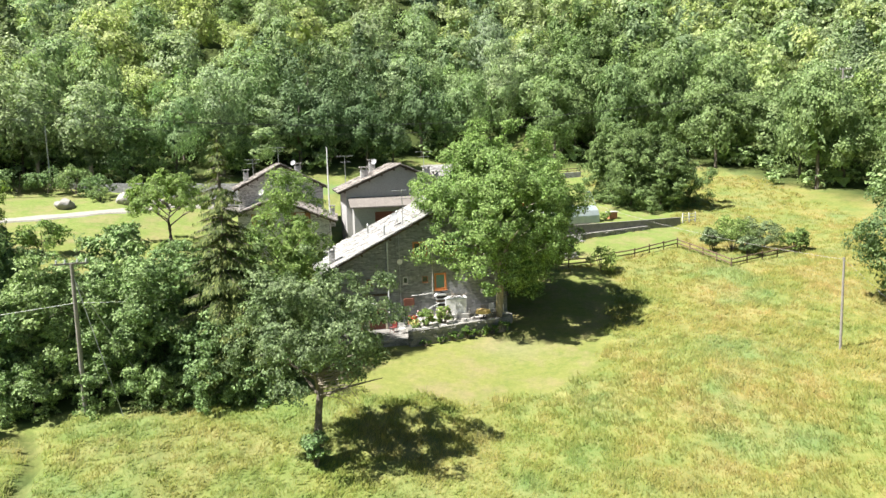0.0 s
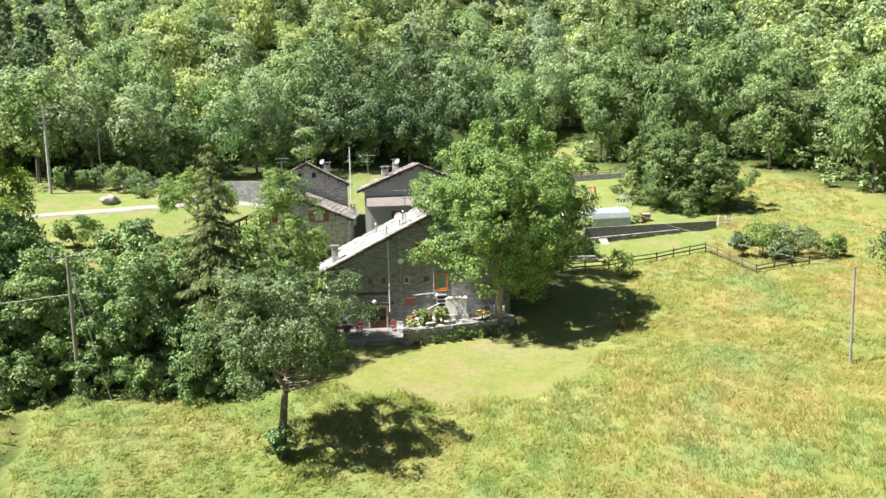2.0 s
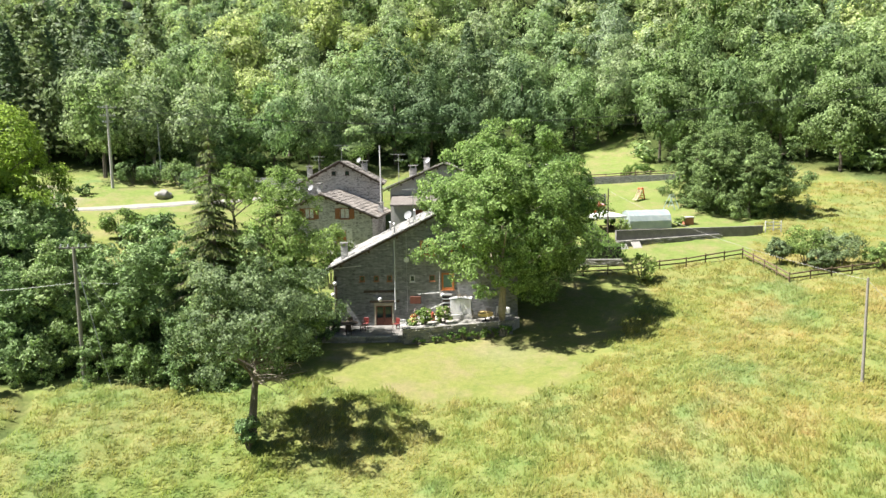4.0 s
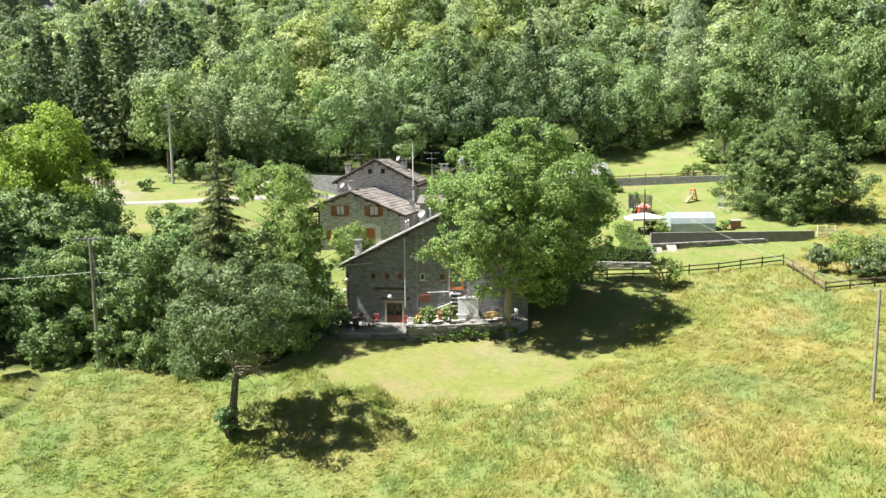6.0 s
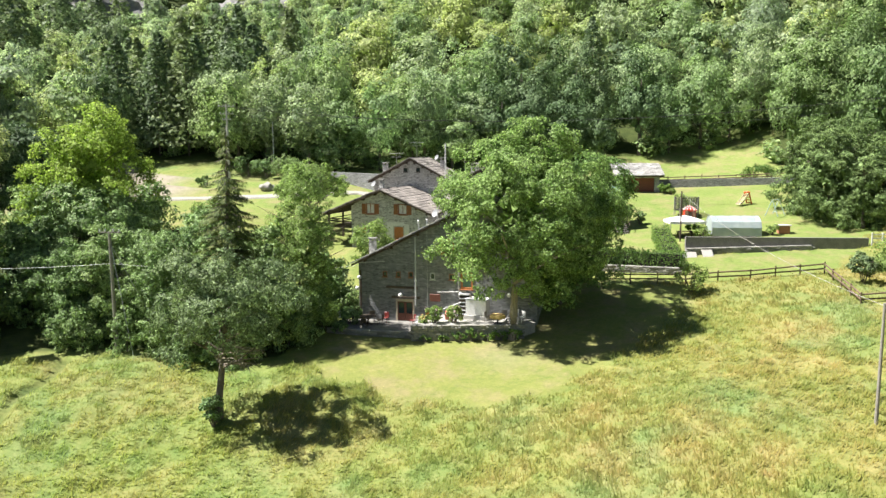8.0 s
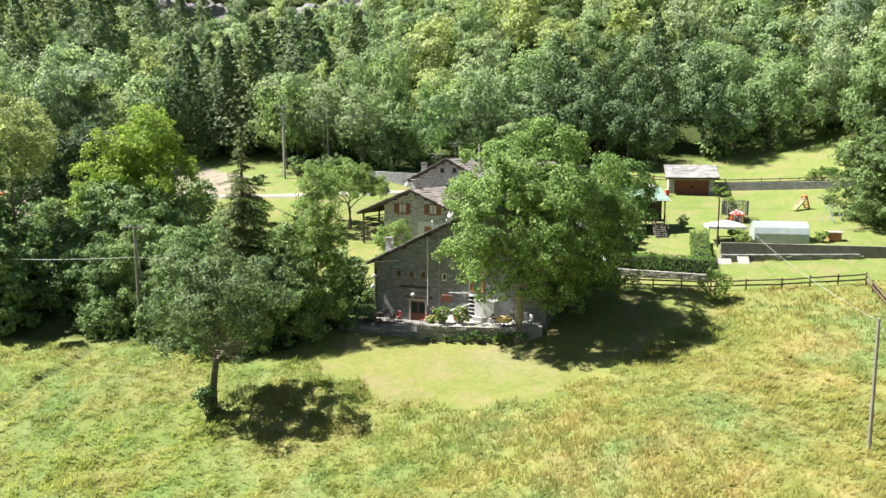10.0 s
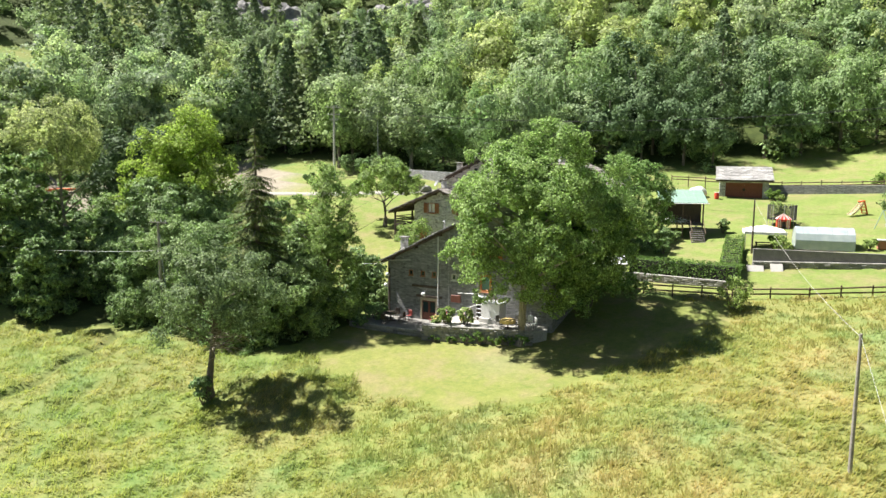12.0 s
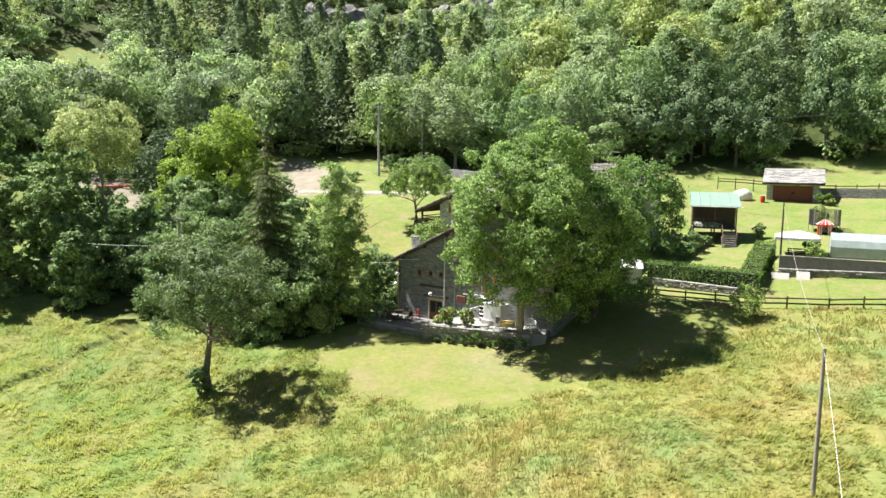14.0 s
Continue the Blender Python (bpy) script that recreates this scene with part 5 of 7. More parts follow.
for a, b in ((-1.76, -1.05), (-1.03, -0.32)):
    leaf = part("leaf", wall_cells([(a, 2.07, 3.84), (b, 2.07, 3.84)], [(a + 0.09, 2.75, b - 0.09, 3.74)], 0.06), DOOR_RED, door)
    leaf.location = (0, 0.08, 0)
    pn = part("pane", new_box(a + 0.09, 0.02, 2.75, b - 0.09, 0.03, 3.74), GLASS, leaf)
part("lintel_beam", new_box(-2.3, -0.12, 4.14, 0.35, 0.1, 4.34, 0.02), TIMBER, house, "dark timber lintel over the door")
part("timber_band", new_box(-2.8, -0.07, 5.03, 0.15, 0.05, 5.24, 0.02), TIMBER, house, "weathered dark timber let into the wall")
part("timber_post", new_box(-5.32, -0.10, 2.0, -5.14, -0.003, 6.6, 0.02), TIMBER, house)
bm = new_rod((0.0, -0.12, 3.5), (0.0, -0.12, 9.7), 0.065, None, 8)
for z in (4.2, 5.8, 7.4, 9.0):
    box(bm, -0.09, -0.2, z, 0.09, -0.003, z + 0.05)
part("downpipe", bm, GREY_METAL, house, "pale downpipe fixed to the gable wall")
part("conduit", new_rod((1.06, -0.05, 3.3), (1.06, -0.05, 10.3), 0.03, None, 6), GALV, house)
part("conduit", new_rod((3.95, -0.05, 4.4), (3.95, -0.05, 9.0), 0.05, None, 6), PAVING, house)
part("meter_box", new_box(1.3, -0.12, 4.0, 2.25, -0.003, 4.65, 0.02), DOOR_RED, house, "dull red meter cupboard")
part("wall_disc", rod(bmesh.new(), (1.06, -0.14, 7.93), (1.06, -0.06, 7.93), 0.24, 0.22, 10), WHITE_PAINT, house, "small white disc on the wall")
part("cable", new_rod((-5.9, -0.4, 7.25), (-2.9, -0.05, 7.45), 0.03, None, 5), WHITE_PAINT, house)
part("cable", new_rod((2.0, -0.06, 4.85), (4.6, -0.06, 5.0), 0.03, None, 5), WHITE_PAINT, house)


def globe_lamp(p, arm, wall_y):
    t = thing("wall_lamp", pose(*p, 0, 0, A1), "white glass globe lamp on a wall bracket", "lamp", "globe lamps of the house")
    part("globe", ball(bmesh.new(), (0, 0, 0), 0.19, 3), LAMP_WHITE, t)
    part("bracket", new_rod((0, 0, -0.18), (0, arm, -0.25), 0.025, None, 6), GALV, t)


globe_lamp(at1(-1.33, -0.45, 4.5), 0.45, 0)
globe_lamp(at1(4.18, -0.35, 4.78), 0.35, 0)
globe_lamp(at1(-5.25, -0.3, 5.96), 0.3, 0)
globe_lamp(at1(-5.45, -0.3, 4.96), 0.3, 0)
globe_lamp(at1(8.4, -0.35, 4.9), 0.35, 0)
chimney(*at1(-4.6, 1.6, z1(-4.6))[:2], z1(-4.6), 0.55, 1.5, A1)
for s, d, hh in ((0.0, 1.0, 0.9), (-0.75, 6.4, 0.9), (1.7, 4.2, 1.0)):
    v = thing("roof_vent", pose(*at1(s, d, z1(s)), 0, 0, A1), "thin grey vent pipe through the roof", "vent pipe", "vents on the farmhouse roof")
    part("pipe", new_rod((0, 0, -0.3), (0, 0, hh), 0.075, None, 8), GALV, v)
    part("cowl", rod(bmesh.new(), (0, 0, hh), (0, 0, hh + 0.12), 0.13, 0.05, 8), GALV, v)
antenna(*at1(1.7, 1.2, z1(1.7)), 3.2, A1 + 10, ((0.98, 0.9), (0.75, 0.7)))
dish(*at1(1.2, 2.6, z1(1.2) + 0.9), 0.5, -20)

# the house behind with shutters
op3 = [(-2.5, 10.2, -1.4, 11.4), (1.5, 10.2, 2.6, 11.4), (1.0, 7.4, 2.1, 8.8), (-3.6, 7.2, -2.6, 8.6)]
H3, A3 = (-17.1, 76.0), 8
house3, z3 = gable_house("stone_house", "stone house with brown shutters and a stone slab roof", H3, A3, -4.4, 5.1, 8.5, 4.0, (-0.5, 13.05), (-7.8, 10.2), (5.8, 10.4), 0.75, 0.4, STONE_PALE, SLATE_BROWN, op3, 320)
for o in op3[:2]:
    add_window(house3, *o, SHUTTER_WOOD, "window with open brown wooden shutters", 0.09, True, 0.02, WHITE_CLOTH, SHUTTER_WOOD)
add_window(house3, *op3[2], ORANGE_WOOD, "window closed by orange wooden shutters", 0.09, True, 0.02, ORANGE_WOOD)
add_window(house3, *op3[3], ORANGE_WOOD, "window closed by orange wooden shutters", 0.09, True, 0.02, ORANGE_WOOD)
x0, z0, x1, zt = op3[2]
for k, (a, b0, c, d0) in enumerate(((x0 - 0.9, z0 - 0.6, x0 - 0.12, zt + 0.5), (x1 + 0.12, z0 - 0.5, x1 + 0.7, zt + 0.35), (x0 - 0.11, zt + 0.12, x1 + 0.11, zt + 0.55), (x0 - 0.11, z0 - 0.7, x1 + 0.11, z0 - 0.12))):
    part("plaster_patch", new_box(a, -0.012 - 0.002 * k, b0, c, -0.003, d0), WHITE_PAINT, house3, "white plaster round the lower window")
part("balcony_floor", new_box(-7.6, 0.2, 8.5, -4.404, 7.5, 8.65), TIMBER, house3)
for y in (0.3, 3.8, 7.3):
    part("balcony_post", new_box(-7.6, y - 0.09, 4.0, -7.42, y + 0.09, 10.05), TIMBER, house3)
for z in (8.95, 9.25, 9.55):
    part("balcony_rail", new_box(-7.55, 0.25, z - 0.05, -7.48, 7.4, z + 0.05), TIMBER, house3)
    part("balcony_rail", new_box(-7.4, 0.22, z - 0.05, -4.41, 0.28, z + 0.05), TIMBER, house3)
# the house at the back left
opb = [(-1.0, 14.8, -0.5, 15.3), (0.62, 14.8, 1.12, 15.3)]
houseb, zb = gable_house("stone_house", "stone house with two tiny gable openings", (-18.7, 84.5), 16, -4.9, 4.8, 9.5, 6.0, (0.0, 16.5), (-5.4, 13.7), (5.3, 13.7), 0.8, 0.4, STONE_PALE, SLATE_BROWN, opb, 340)
for o in opb:
    add_window(houseb, *o, TIMBER, "tiny dark gable opening", 0.04, False, 0.01)
# the rendered house
op2 = [(-3.4, 10.0, -2.2, 11.6), (0.6, 10.2, 1.6, 11.4)]
house2, z2 = gable_house("rendered_house", "grey rendered house with a low stone slab roof", (-4.5, 79.5), 12, -6.0, 5.8, 9.0, 5.0, (0.0, 16.15), (-6.8, 13.3), (6.6, 13.3), 0.45, 0.4, STUCCO, SLATE_BROWN, op2, 360)
add_window(house2, *op2[0], SHUTTER_WOOD, "closed dull red wooden shutter", 0.1, True, 0.02, BARN_RED)
add_window(house2, *op2[1], SHUTTER_WOOD, "brown wooden window", 0.1)
annex = thing("lean_to", pose(-4.5, 79.5, 0, 0, 0, 12), "low lean-to with a stone slab roof before the rendered house", "lean-to")
part("wall", wall_cells([(-5.4, 5.5, 11.6), (3.4, 5.5, 11.6)], [(-3.2, 9.6, -1.0, 11.2)], 0.3), STUCCO, annex).location = (0, -2.4, 0)
part("wall", new_box(-5.4, -2.09, 5.5, -5.1, -0.004, 11.9), STUCCO, annex)
part("wall", new_box(3.1, -2.09, 5.5, 3.4, -0.004, 11.9), STUCCO, annex)
part("door", new_box(-3.2, -2.25, 9.6, -1.0, -2.18, 11.2), BARN_RED, annex)
bm = bmesh.new()
vs = [bm.verts.new(p) for p in ((-5.8, -2.8, 11.62), (3.8, -2.8, 11.62), (3.8, -0.01, 12.5), (-5.8, -0.01, 12.5), (-5.8, -2.8, 11.8), (3.8, -2.8, 11.8), (3.8, -0.01, 12.68), (-5.8, -0.01, 12.68))]
for f in ((3, 2, 1, 0), (4, 5, 6, 7), (0, 1, 5, 4), (1, 2, 6, 5), (2, 3, 7, 6), (3, 0, 4, 7)):
    bm.faces.new([vs[i] for i in f])
part("roof", bm, SLATE_BROWN, annex)


def on_house(origin, ang, s, d):
    a = radians(ang)
    return origin[0] + s * math.cos(a) - d * math.sin(a), origin[1] + s * math.sin(a) + d * math.cos(a)


for org, ang, zf, s, d, w, hh in (((-18.7, 84.5), 16, zb, -3.9, 2.0, 0.6, 1.5), ((-18.7, 84.5), 16, zb, 2.6, 7.0, 0.75, 1.4), ((-4.5, 79.5), 12, z2, -3.6, 3.2, 0.8, 1.3), ((-4.5, 79.5), 12, z2, -2.2, 7.5, 0.7, 1.5), ((-4.5, 79.5), 12, z2, 4.2, 6.5, 0.8, 1.4), ((-4.5, 79.5), 12, z2, 5.5, 7.5, 0.7, 1.3), (H3, A3, z3, -1.0, 1.2, 0.5, 1.3), (H3, A3, z3, 5.4, 4.0, 0.55, 1.2)):
    x, y = on_house(org, ang, s, d)
    chimney(x, y, zf(s), w, hh, ang)
for org, ang, zf, s, d, hh in (((-18.7, 84.5), 16, zb, 0.0, 3.0, 2.0), ((-18.7, 84.5), 16, zb, -3.0, 4.0, 2.2), ((-4.5, 79.5), 12, z2, -5.5, 6.0, 3.4), ((-4.5, 79.5), 12, z2, 3.0, 1.5, 2.6)):
    x, y = on_house(org, ang, s, d)
    antenna(x, y, zf(s), hh, ang + 15)
for org, ang, zf, s, d in (((-18.7, 84.5), 16, zb, 2.0, 6.0), (H3, A3, z3, -1.9, 1.0), ((-4.5, 79.5), 12, z2, -2.0, 6.6)):
    x, y = on_house(org, ang, s, d)
    dish(x, y, zf(s) + 1.1, 0.45, -25, 1.2)


# ---- walls, terrace, fences, poles ----
def wall_run(name, a, b, z_top_a, z_top_b, drop, thick, mat, label, cap=None):
    """A straight garden wall from a to b; drop: how far it goes down."""
    ln = math.hypot(b[0] - a[0], b[1] - a[1])
    t = thing(name, pose(a[0], a[1], 0, 0, 0, math.degrees(math.atan2(b[1] - a[1], b[0] - a[0]))), label, "wall", kind="structure")
    bm = wall_cells([(0, z_top_a - drop, z_top_a), (ln, z_top_b - drop, z_top_b)], [], thick)
    part("core", bm, mat, t)
    return t, ln


STONE_MESH = []
for k in range(6):
    rng = np.random.default_rng(600 + k)
    bm = bmesh.new()
    bmesh.ops.create_cube(bm, size=1.0)
    bmesh.ops.bevel(bm, geom=bm.edges[:], offset=0.16, segments=1, affect="EDGES")
    for v in bm.verts:
        v.co += Vector(rng.uniform(-0.06, 0.06, 3))
    me = bpy.data.meshes.new("stone")
    bm.normal_update()
    bm.to_mesh(me)
    bm.free()
    me.materials.append(WALL_STONE)
    STONE_MESH.append(me)


def lay_stones(parent, ln, z0a, z0b, z1a, z1b, y, course, length, seed, limit=300):
    """Dry-laid stones on the face of a wall, as pieces."""
    rng = np.random.default_rng(seed)
    rows = max(2, round((z1a - z0a) / course))
    made = 0
    for r in range(rows):
        s = rng.uniform(-0.2, 0.1)
        while s < ln and made < limit:
            w = length * rng.uniform(0.6, 1.5)
            f = (s + w / 2) / ln
            zb, zt = z0a + (z0b - z0a) * f, z1a + (z1b - z1a) * f
            ob = new("stone", STONE_MESH[int(rng.integers(6))])
            ob.parent = parent
            hh = (zt - zb) / rows
            ob.matrix_basis = pose(min(s + w / 2, ln), y + rng.uniform(-0.03, 0.02), zb + hh * (r + 0.5), 0, 0, rng.uniform(-3, 3)) @ Matrix.Diagonal((w * 1.02, 0.3, hh * 1.02, 1))
            s += w
            made += 1


# terrace and patio before the front house
TL, TR = (-2.8, 57.3), (5.4, 61.2)


def slab_poly(name, pts, z, deep, mat, label, category):
    bm = bmesh.new()
    up = [bm.verts.new((x, y, z)) for x, y in pts]
    dn = [bm.verts.new((x, y, z - deep)) for x, y in pts]
    bm.faces.new(up)
    for i in range(len(pts)):
        j = (i + 1) % len(pts)
        bm.faces.new((dn[i], dn[j], up[j], up[i]))
    return tagged(part(name, bm, mat, None), label, category, kind="structure")


slab_poly("terrace_floor", [(TL[0] + 0.1, TL[1] + 0.3), (TR[0] - 0.1, TR[1] + 0.25), (6.0, 62.6), at1(10.4, -0.02, 0)[:2], at1(2.2, -0.02, 0)[:2]], 2.85, 1.8, PAVING, "pale paved terrace before the farmhouse", "terrace")
slab_poly("patio_floor", [(-10.4, 56.0), (-3.6, 57.9), (-2.9, 57.8), at1(2.1, -0.02, 0)[:2], at1(-5.6, -0.02, 0)[:2], (-11.4, 59.0)], 2.06, 1.0, DARK_CONCRETE, "shaded stone patio by the farmhouse door", "patio")
tw, tl = wall_run("terrace_wall", TL, TR, 2.72, 2.82, 2.2, 0.45, WALL_STONE, "dry-stone terrace wall overgrown with plants")
lay_stones(tw, tl, 1.0, 1.3, 2.84, 2.96, -0.02, 0.17, 0.5, 61)
kb, kl = wall_run("patio_kerb", (-10.6, 55.9), (-2.9, 57.85), 2.08, 2.10, 1.0, 0.3, WALL_STONE, "low stone kerb of the patio")
lay_stones(kb, kl, 1.3, 1.4, 2.12, 2.14, -0.02, 0.2, 0.6, 62, 80)
sw, sl = wall_run("terrace_side_wall", (-2.75, 57.35), at1(2.15, -0.05, 0)[:2], 2.8, 2.85, 1.6, 0.3, WALL_STONE, "stone edge between terrace and patio")

# the garden wall
gw, gl = wall_run("garden_wall", WALL_A, WALL_B, 8.12, 7.95, 2.4, 0.35, DARK_CONCRETE, "long dark stained concrete garden wall")
gw2, gl2 = wall_run("garden_footing", (WALL_A[0] + 0.2, WALL_A[1] - 0.45), (26.0, 90.9), 6.95, 7.25, 1.6, 0.5, WALL_STONE, "rough stone footing below the garden wall")
lay_stones(gw2, gl2, 6.2, 6.6, 6.98, 7.28, 0.0, 0.2, 0.5, 63, 110)
bwall, bl = wall_run("back_wall", (3.0, 120.8), (24.5, 126.2), 12.75, 13.35, 2.6, 0.5, STONE, "grey stone wall below the upper meadow")
hw, hl = wall_run("hedge_wall", (5.2, 77.6), (14.6, 79.0), 5.75, 5.75, 1.6, 0.5, WALL_STONE, "low dry-stone wall below the hedge")
lay_stones(hw, hl, 4.8, 4.9, 5.8, 5.8, -0.02, 0.18, 0.5, 64, 140)
lw, ll = wall_run("lane_wall", (-52, 100.5), (-24, 96.5), 14.6, 13.9, 3.0, 0.5, STONE, "grey stone wall along the lane")


def fence(name, line, label, post_h=1.05, gap=2.6, rails=(0.42, 0.85), mat=RAIL_WOOD, post_r=0.07, rail_h=0.07):
    f = thing(name, pose(0, 0, 0), label, "fence")
    for (x0, y0), (x1, y1) in zip(line, line[1:]):
        ln = math.hypot(x1 - x0, y1 - y0)
        n = max(1, round(ln / gap))
        pts = [(x0 + (x1 - x0) * k / n, y0 + (y1 - y0) * k / n) for k in range(n + 1)]
        for k, (x, y) in enumerate(pts):
            if k == n and (x1, y1) != line[-1]:
                continue
            z = gz(x, y)
            part("post", new_rod((x, y, z - 0.3), (x, y, z + post_h * random.uniform(0.95, 1.05)), post_r, post_r * 0.9, 7), mat, f)
        for (xa, ya), (xb, yb) in zip(pts, pts[1:]):
            za, zb_ = gz(xa, ya), gz(xb, yb)
            for r in rails:
                part("rail", new_rod((xa, ya, za + r + random.uniform(-0.03, 0.03)), (xb, yb, zb_ + r + random.uniform(-0.03, 0.03)), rail_h, None, 6), mat, f)
    return f


fence("paddock_fence", [(2.0, 73.6), (5.8, 74.3), (10.9, 75.2), (15.8, 76.2), (21.2, 78.8), (27.3, 82.9), (30.0, 74.0), (36.2, 77.0), (39.5, 78.6)], "brown wooden post and rail fence round the meadow")
fence("upper_fence", [(-9.0, 117.8), (-2, 119.6), (5.4, 122.0), (24.5, 126.8)], "dark wooden rail fence on the upper wall", 1.75, 2.4, (1.1, 1.5))


def pole(name, x, y, top, r, mat, label, category, arms=()):
    z = gz(x, y)
    p = thing(name, pose(x, y, z), label, category)
    part("shaft", new_rod((0, 0, -0.6), (0, 0, top - z), r, r * 0.7, 10), mat, p)
    for dz, ln, ang in arms:
        bm = new_box(-ln, -0.05, -0.06, ln, 0.05, 0.06, 0.01)
        bmesh.ops.rotate(bm, verts=bm.verts, cent=(0, 0, 0), matrix=Matrix.Rotation(radians(ang), 3, "Z"))
        bmesh.ops.translate(bm, verts=bm.verts, vec=(0, 0, top - z - dz))
        arm = part("crossarm", bm, mat, p)
        for k in (-0.85, -0.35, 0.35, 0.85):
            q = Vector((math.cos(radians(ang)), math.sin(radians(ang)), 0)) * ln * k
            bm = new_rod(q + Vector((0, 0, top - z - dz + 0.06)), q + Vector((0, 0, top - z - dz + 0.28)), 0.06, 0.05, 7)
            part("insulator", bm, GREY_METAL, arm)
    return p


pole("utility_pole", -23.4, 44.8, 10.95, 0.16, POLE_WOOD, "grey wooden power pole with a crossarm", "pole", ((0.05, 1.0, 20),))
pole("telephone_pole", 30.2, 53.5, 8.45, 0.11, POLE_WOOD, "plain grey wooden telephone pole in the meadow", "pole")
pole("utility_pole", -57.2, 92.8, 25.0, 0.22, CONCRETE, "tall concrete power pole with crossarms", "pole", ((0.3, 1.3, 35), (1.5, 1.1, 35), (2.4, 0.7, 35)))
pole("lamp_post", -53.8, 99.6, 22.5, 0.10, GALV, "thin grey street lamp post", "pole")
pole("telephone_pole", 13.2, 88.1, 12.8, 0.10, TIMBER, "dark wooden pole behind the hedge", "pole")


pole("utility_pole", 67.4, 122.1, 29.3, 0.2, POLE_WOOD, "pale concrete power pole standing among the trees", "pole", ((0.15, 1.3, -30), (1.5, 1.6, -30)))
pole("mast", -12.9, 82.6, 18.25, 0.09, WHITE_PAINT, "tall white steel mast between the houses", "mast")


def cable(name, a, b, sag, r, mat, label):
    bm = bmesh.new()
    a, b = Vector(a), Vector(b)
    pts = [a.lerp(b, k / 20) - Vector((0, 0, sag * 4 * (k / 20) * (1 - k / 20))) for k in range(21)]
    tube(bm, pts, [r] * 21, 5)
    return tagged(part(name, bm, mat, None), label, "cable")


cable("overhead_cable", (13.2, 88.1, 12.6), (30.2, 53.5, 8.3), 0.9, 0.012, PAVING, "pale telephone cable slung between two poles")
cable("stay_wire", (30.2, 53.5, 8.3), (35.3, 44.6, 0.5), 0.0, 0.008, GALV, "thin steel stay wire of the meadow pole")
cable("overhead_cable", (-23.4, 44.8, 8.4), at1(-5.3, -0.2, 7.0), 0.5, 0.016, WHITE_PAINT, "pale cable slung to the farmhouse")
cable("overhead_cable", (-23.4, 44.8, 8.4), (-50, 30, 9.5), 0.8, 0.016, WHITE_PAINT, "pale cable slung over the thicket")
cable("stay_wire", (-23.4, 44.8, 10.0), (-19.8, 47.0, 1.2), 0.0, 0.025, GALV, "steel stay wire of the power pole")
cable("stay_wire", (-23.4, 44.8, 10.3), (-20.6, 44.2, 0.6), 0.0, 0.025, GALV, "steel stay wire of the power pole")
for dz, off in ((0.35, -1.0), (0.35, 1.0), (1.6, 0.0)):
    cable("power_line", (-57.2 + off * 0.8, 92.8 + off * 0.6, 25.0 - dz), (67.4 + off * 0.8, 122.1 - off * 0.5, 29.2 - dz), 5.0, 0.022, BLACK_NET, "thin dark power line slung across the foot of the woods")

# ---- the garden ----
def hedge(name, line, width, height, leaves, seed, label):
    rng = np.random.default_rng(seed)
    t = thing(name, pose(0, 0, 0), label, "hedge")
    P, N = [], []
    bm = bmesh.new()
    for (x0, y0), (x1, y1) in zip(line, line[1:]):
        ln = math.hypot(x1 - x0, y1 - y0)
        d = np.array([x1 - x0, y1 - y0]) / ln
        nrm = np.array([-d[1], d[0]])
        n = int(leaves * ln)
        s = rng.uniform(-width / 2, ln + width / 2, n)
        side = rng.integers(0, 3, n)
        w = np.where(side == 0, -width / 2, np.where(side == 1, width / 2, rng.uniform(-width / 2, width / 2, n)))
        h = np.where(side == 2, height, rng.uniform(0.0, height, n)) + rng.normal(size=n) * 0.05
        w = w + rng.normal(size=n) * 0.05
        x, y = x0 + d[0] * s + nrm[0] * w, y0 + d[1] * s + nrm[1] * w
        P.append(np.stack([x, y, ground_z(x, y) + h], -1))
        k = np.where(side == 0, -1, np.where(side == 1, 1, 0))
        N.append(np.stack([nrm[0] * k, nrm[1] * k, np.where(side == 2, 1.0, 0.25)], -1))
        m = int(ln / 0.8) + 1
        for i in range(m):
            f = (i + 0.5) / m
            xx, yy = x0 + (x1 - x0) * f, y0 + (y1 - y0) * f
            g = gz(xx, yy)
            b = new_box(-ln / m / 2 - 0.01, -width / 2 + 0.1, -0.2, ln / m / 2 + 0.01, width / 2 - 0.1, height - 0.12)
            bmesh.ops.transform(b, matrix=pose(xx, yy, g, 0, 0, math.degrees(math.atan2(d[1], d[0]))), verts=b.verts)
            me = bpy.data.meshes.new("tmp")
            b.to_mesh(me)
            b.free()
            bm.from_mesh(me)
            bpy.data.meshes.remove(me)
    part("core", bm, DARK_IN, t)
    quads("leaves", leaf_quads(rng, np.concatenate(P), np.concatenate(N), 0.17, 0.11, 0.5), HEDGE_LEAF, t)
    return t


hedge("clipped_hedge", [(4.8, 79.2), (14.6, 80.2)], 1.2, 1.7, 480, 71, "clipped green hedge along the garden's edge")
hedge("clipped_hedge", [(13.6, 81.2), (10.6, 90.5)], 1.7, 1.5, 480, 72, "broad clipped hedge running up the garden")


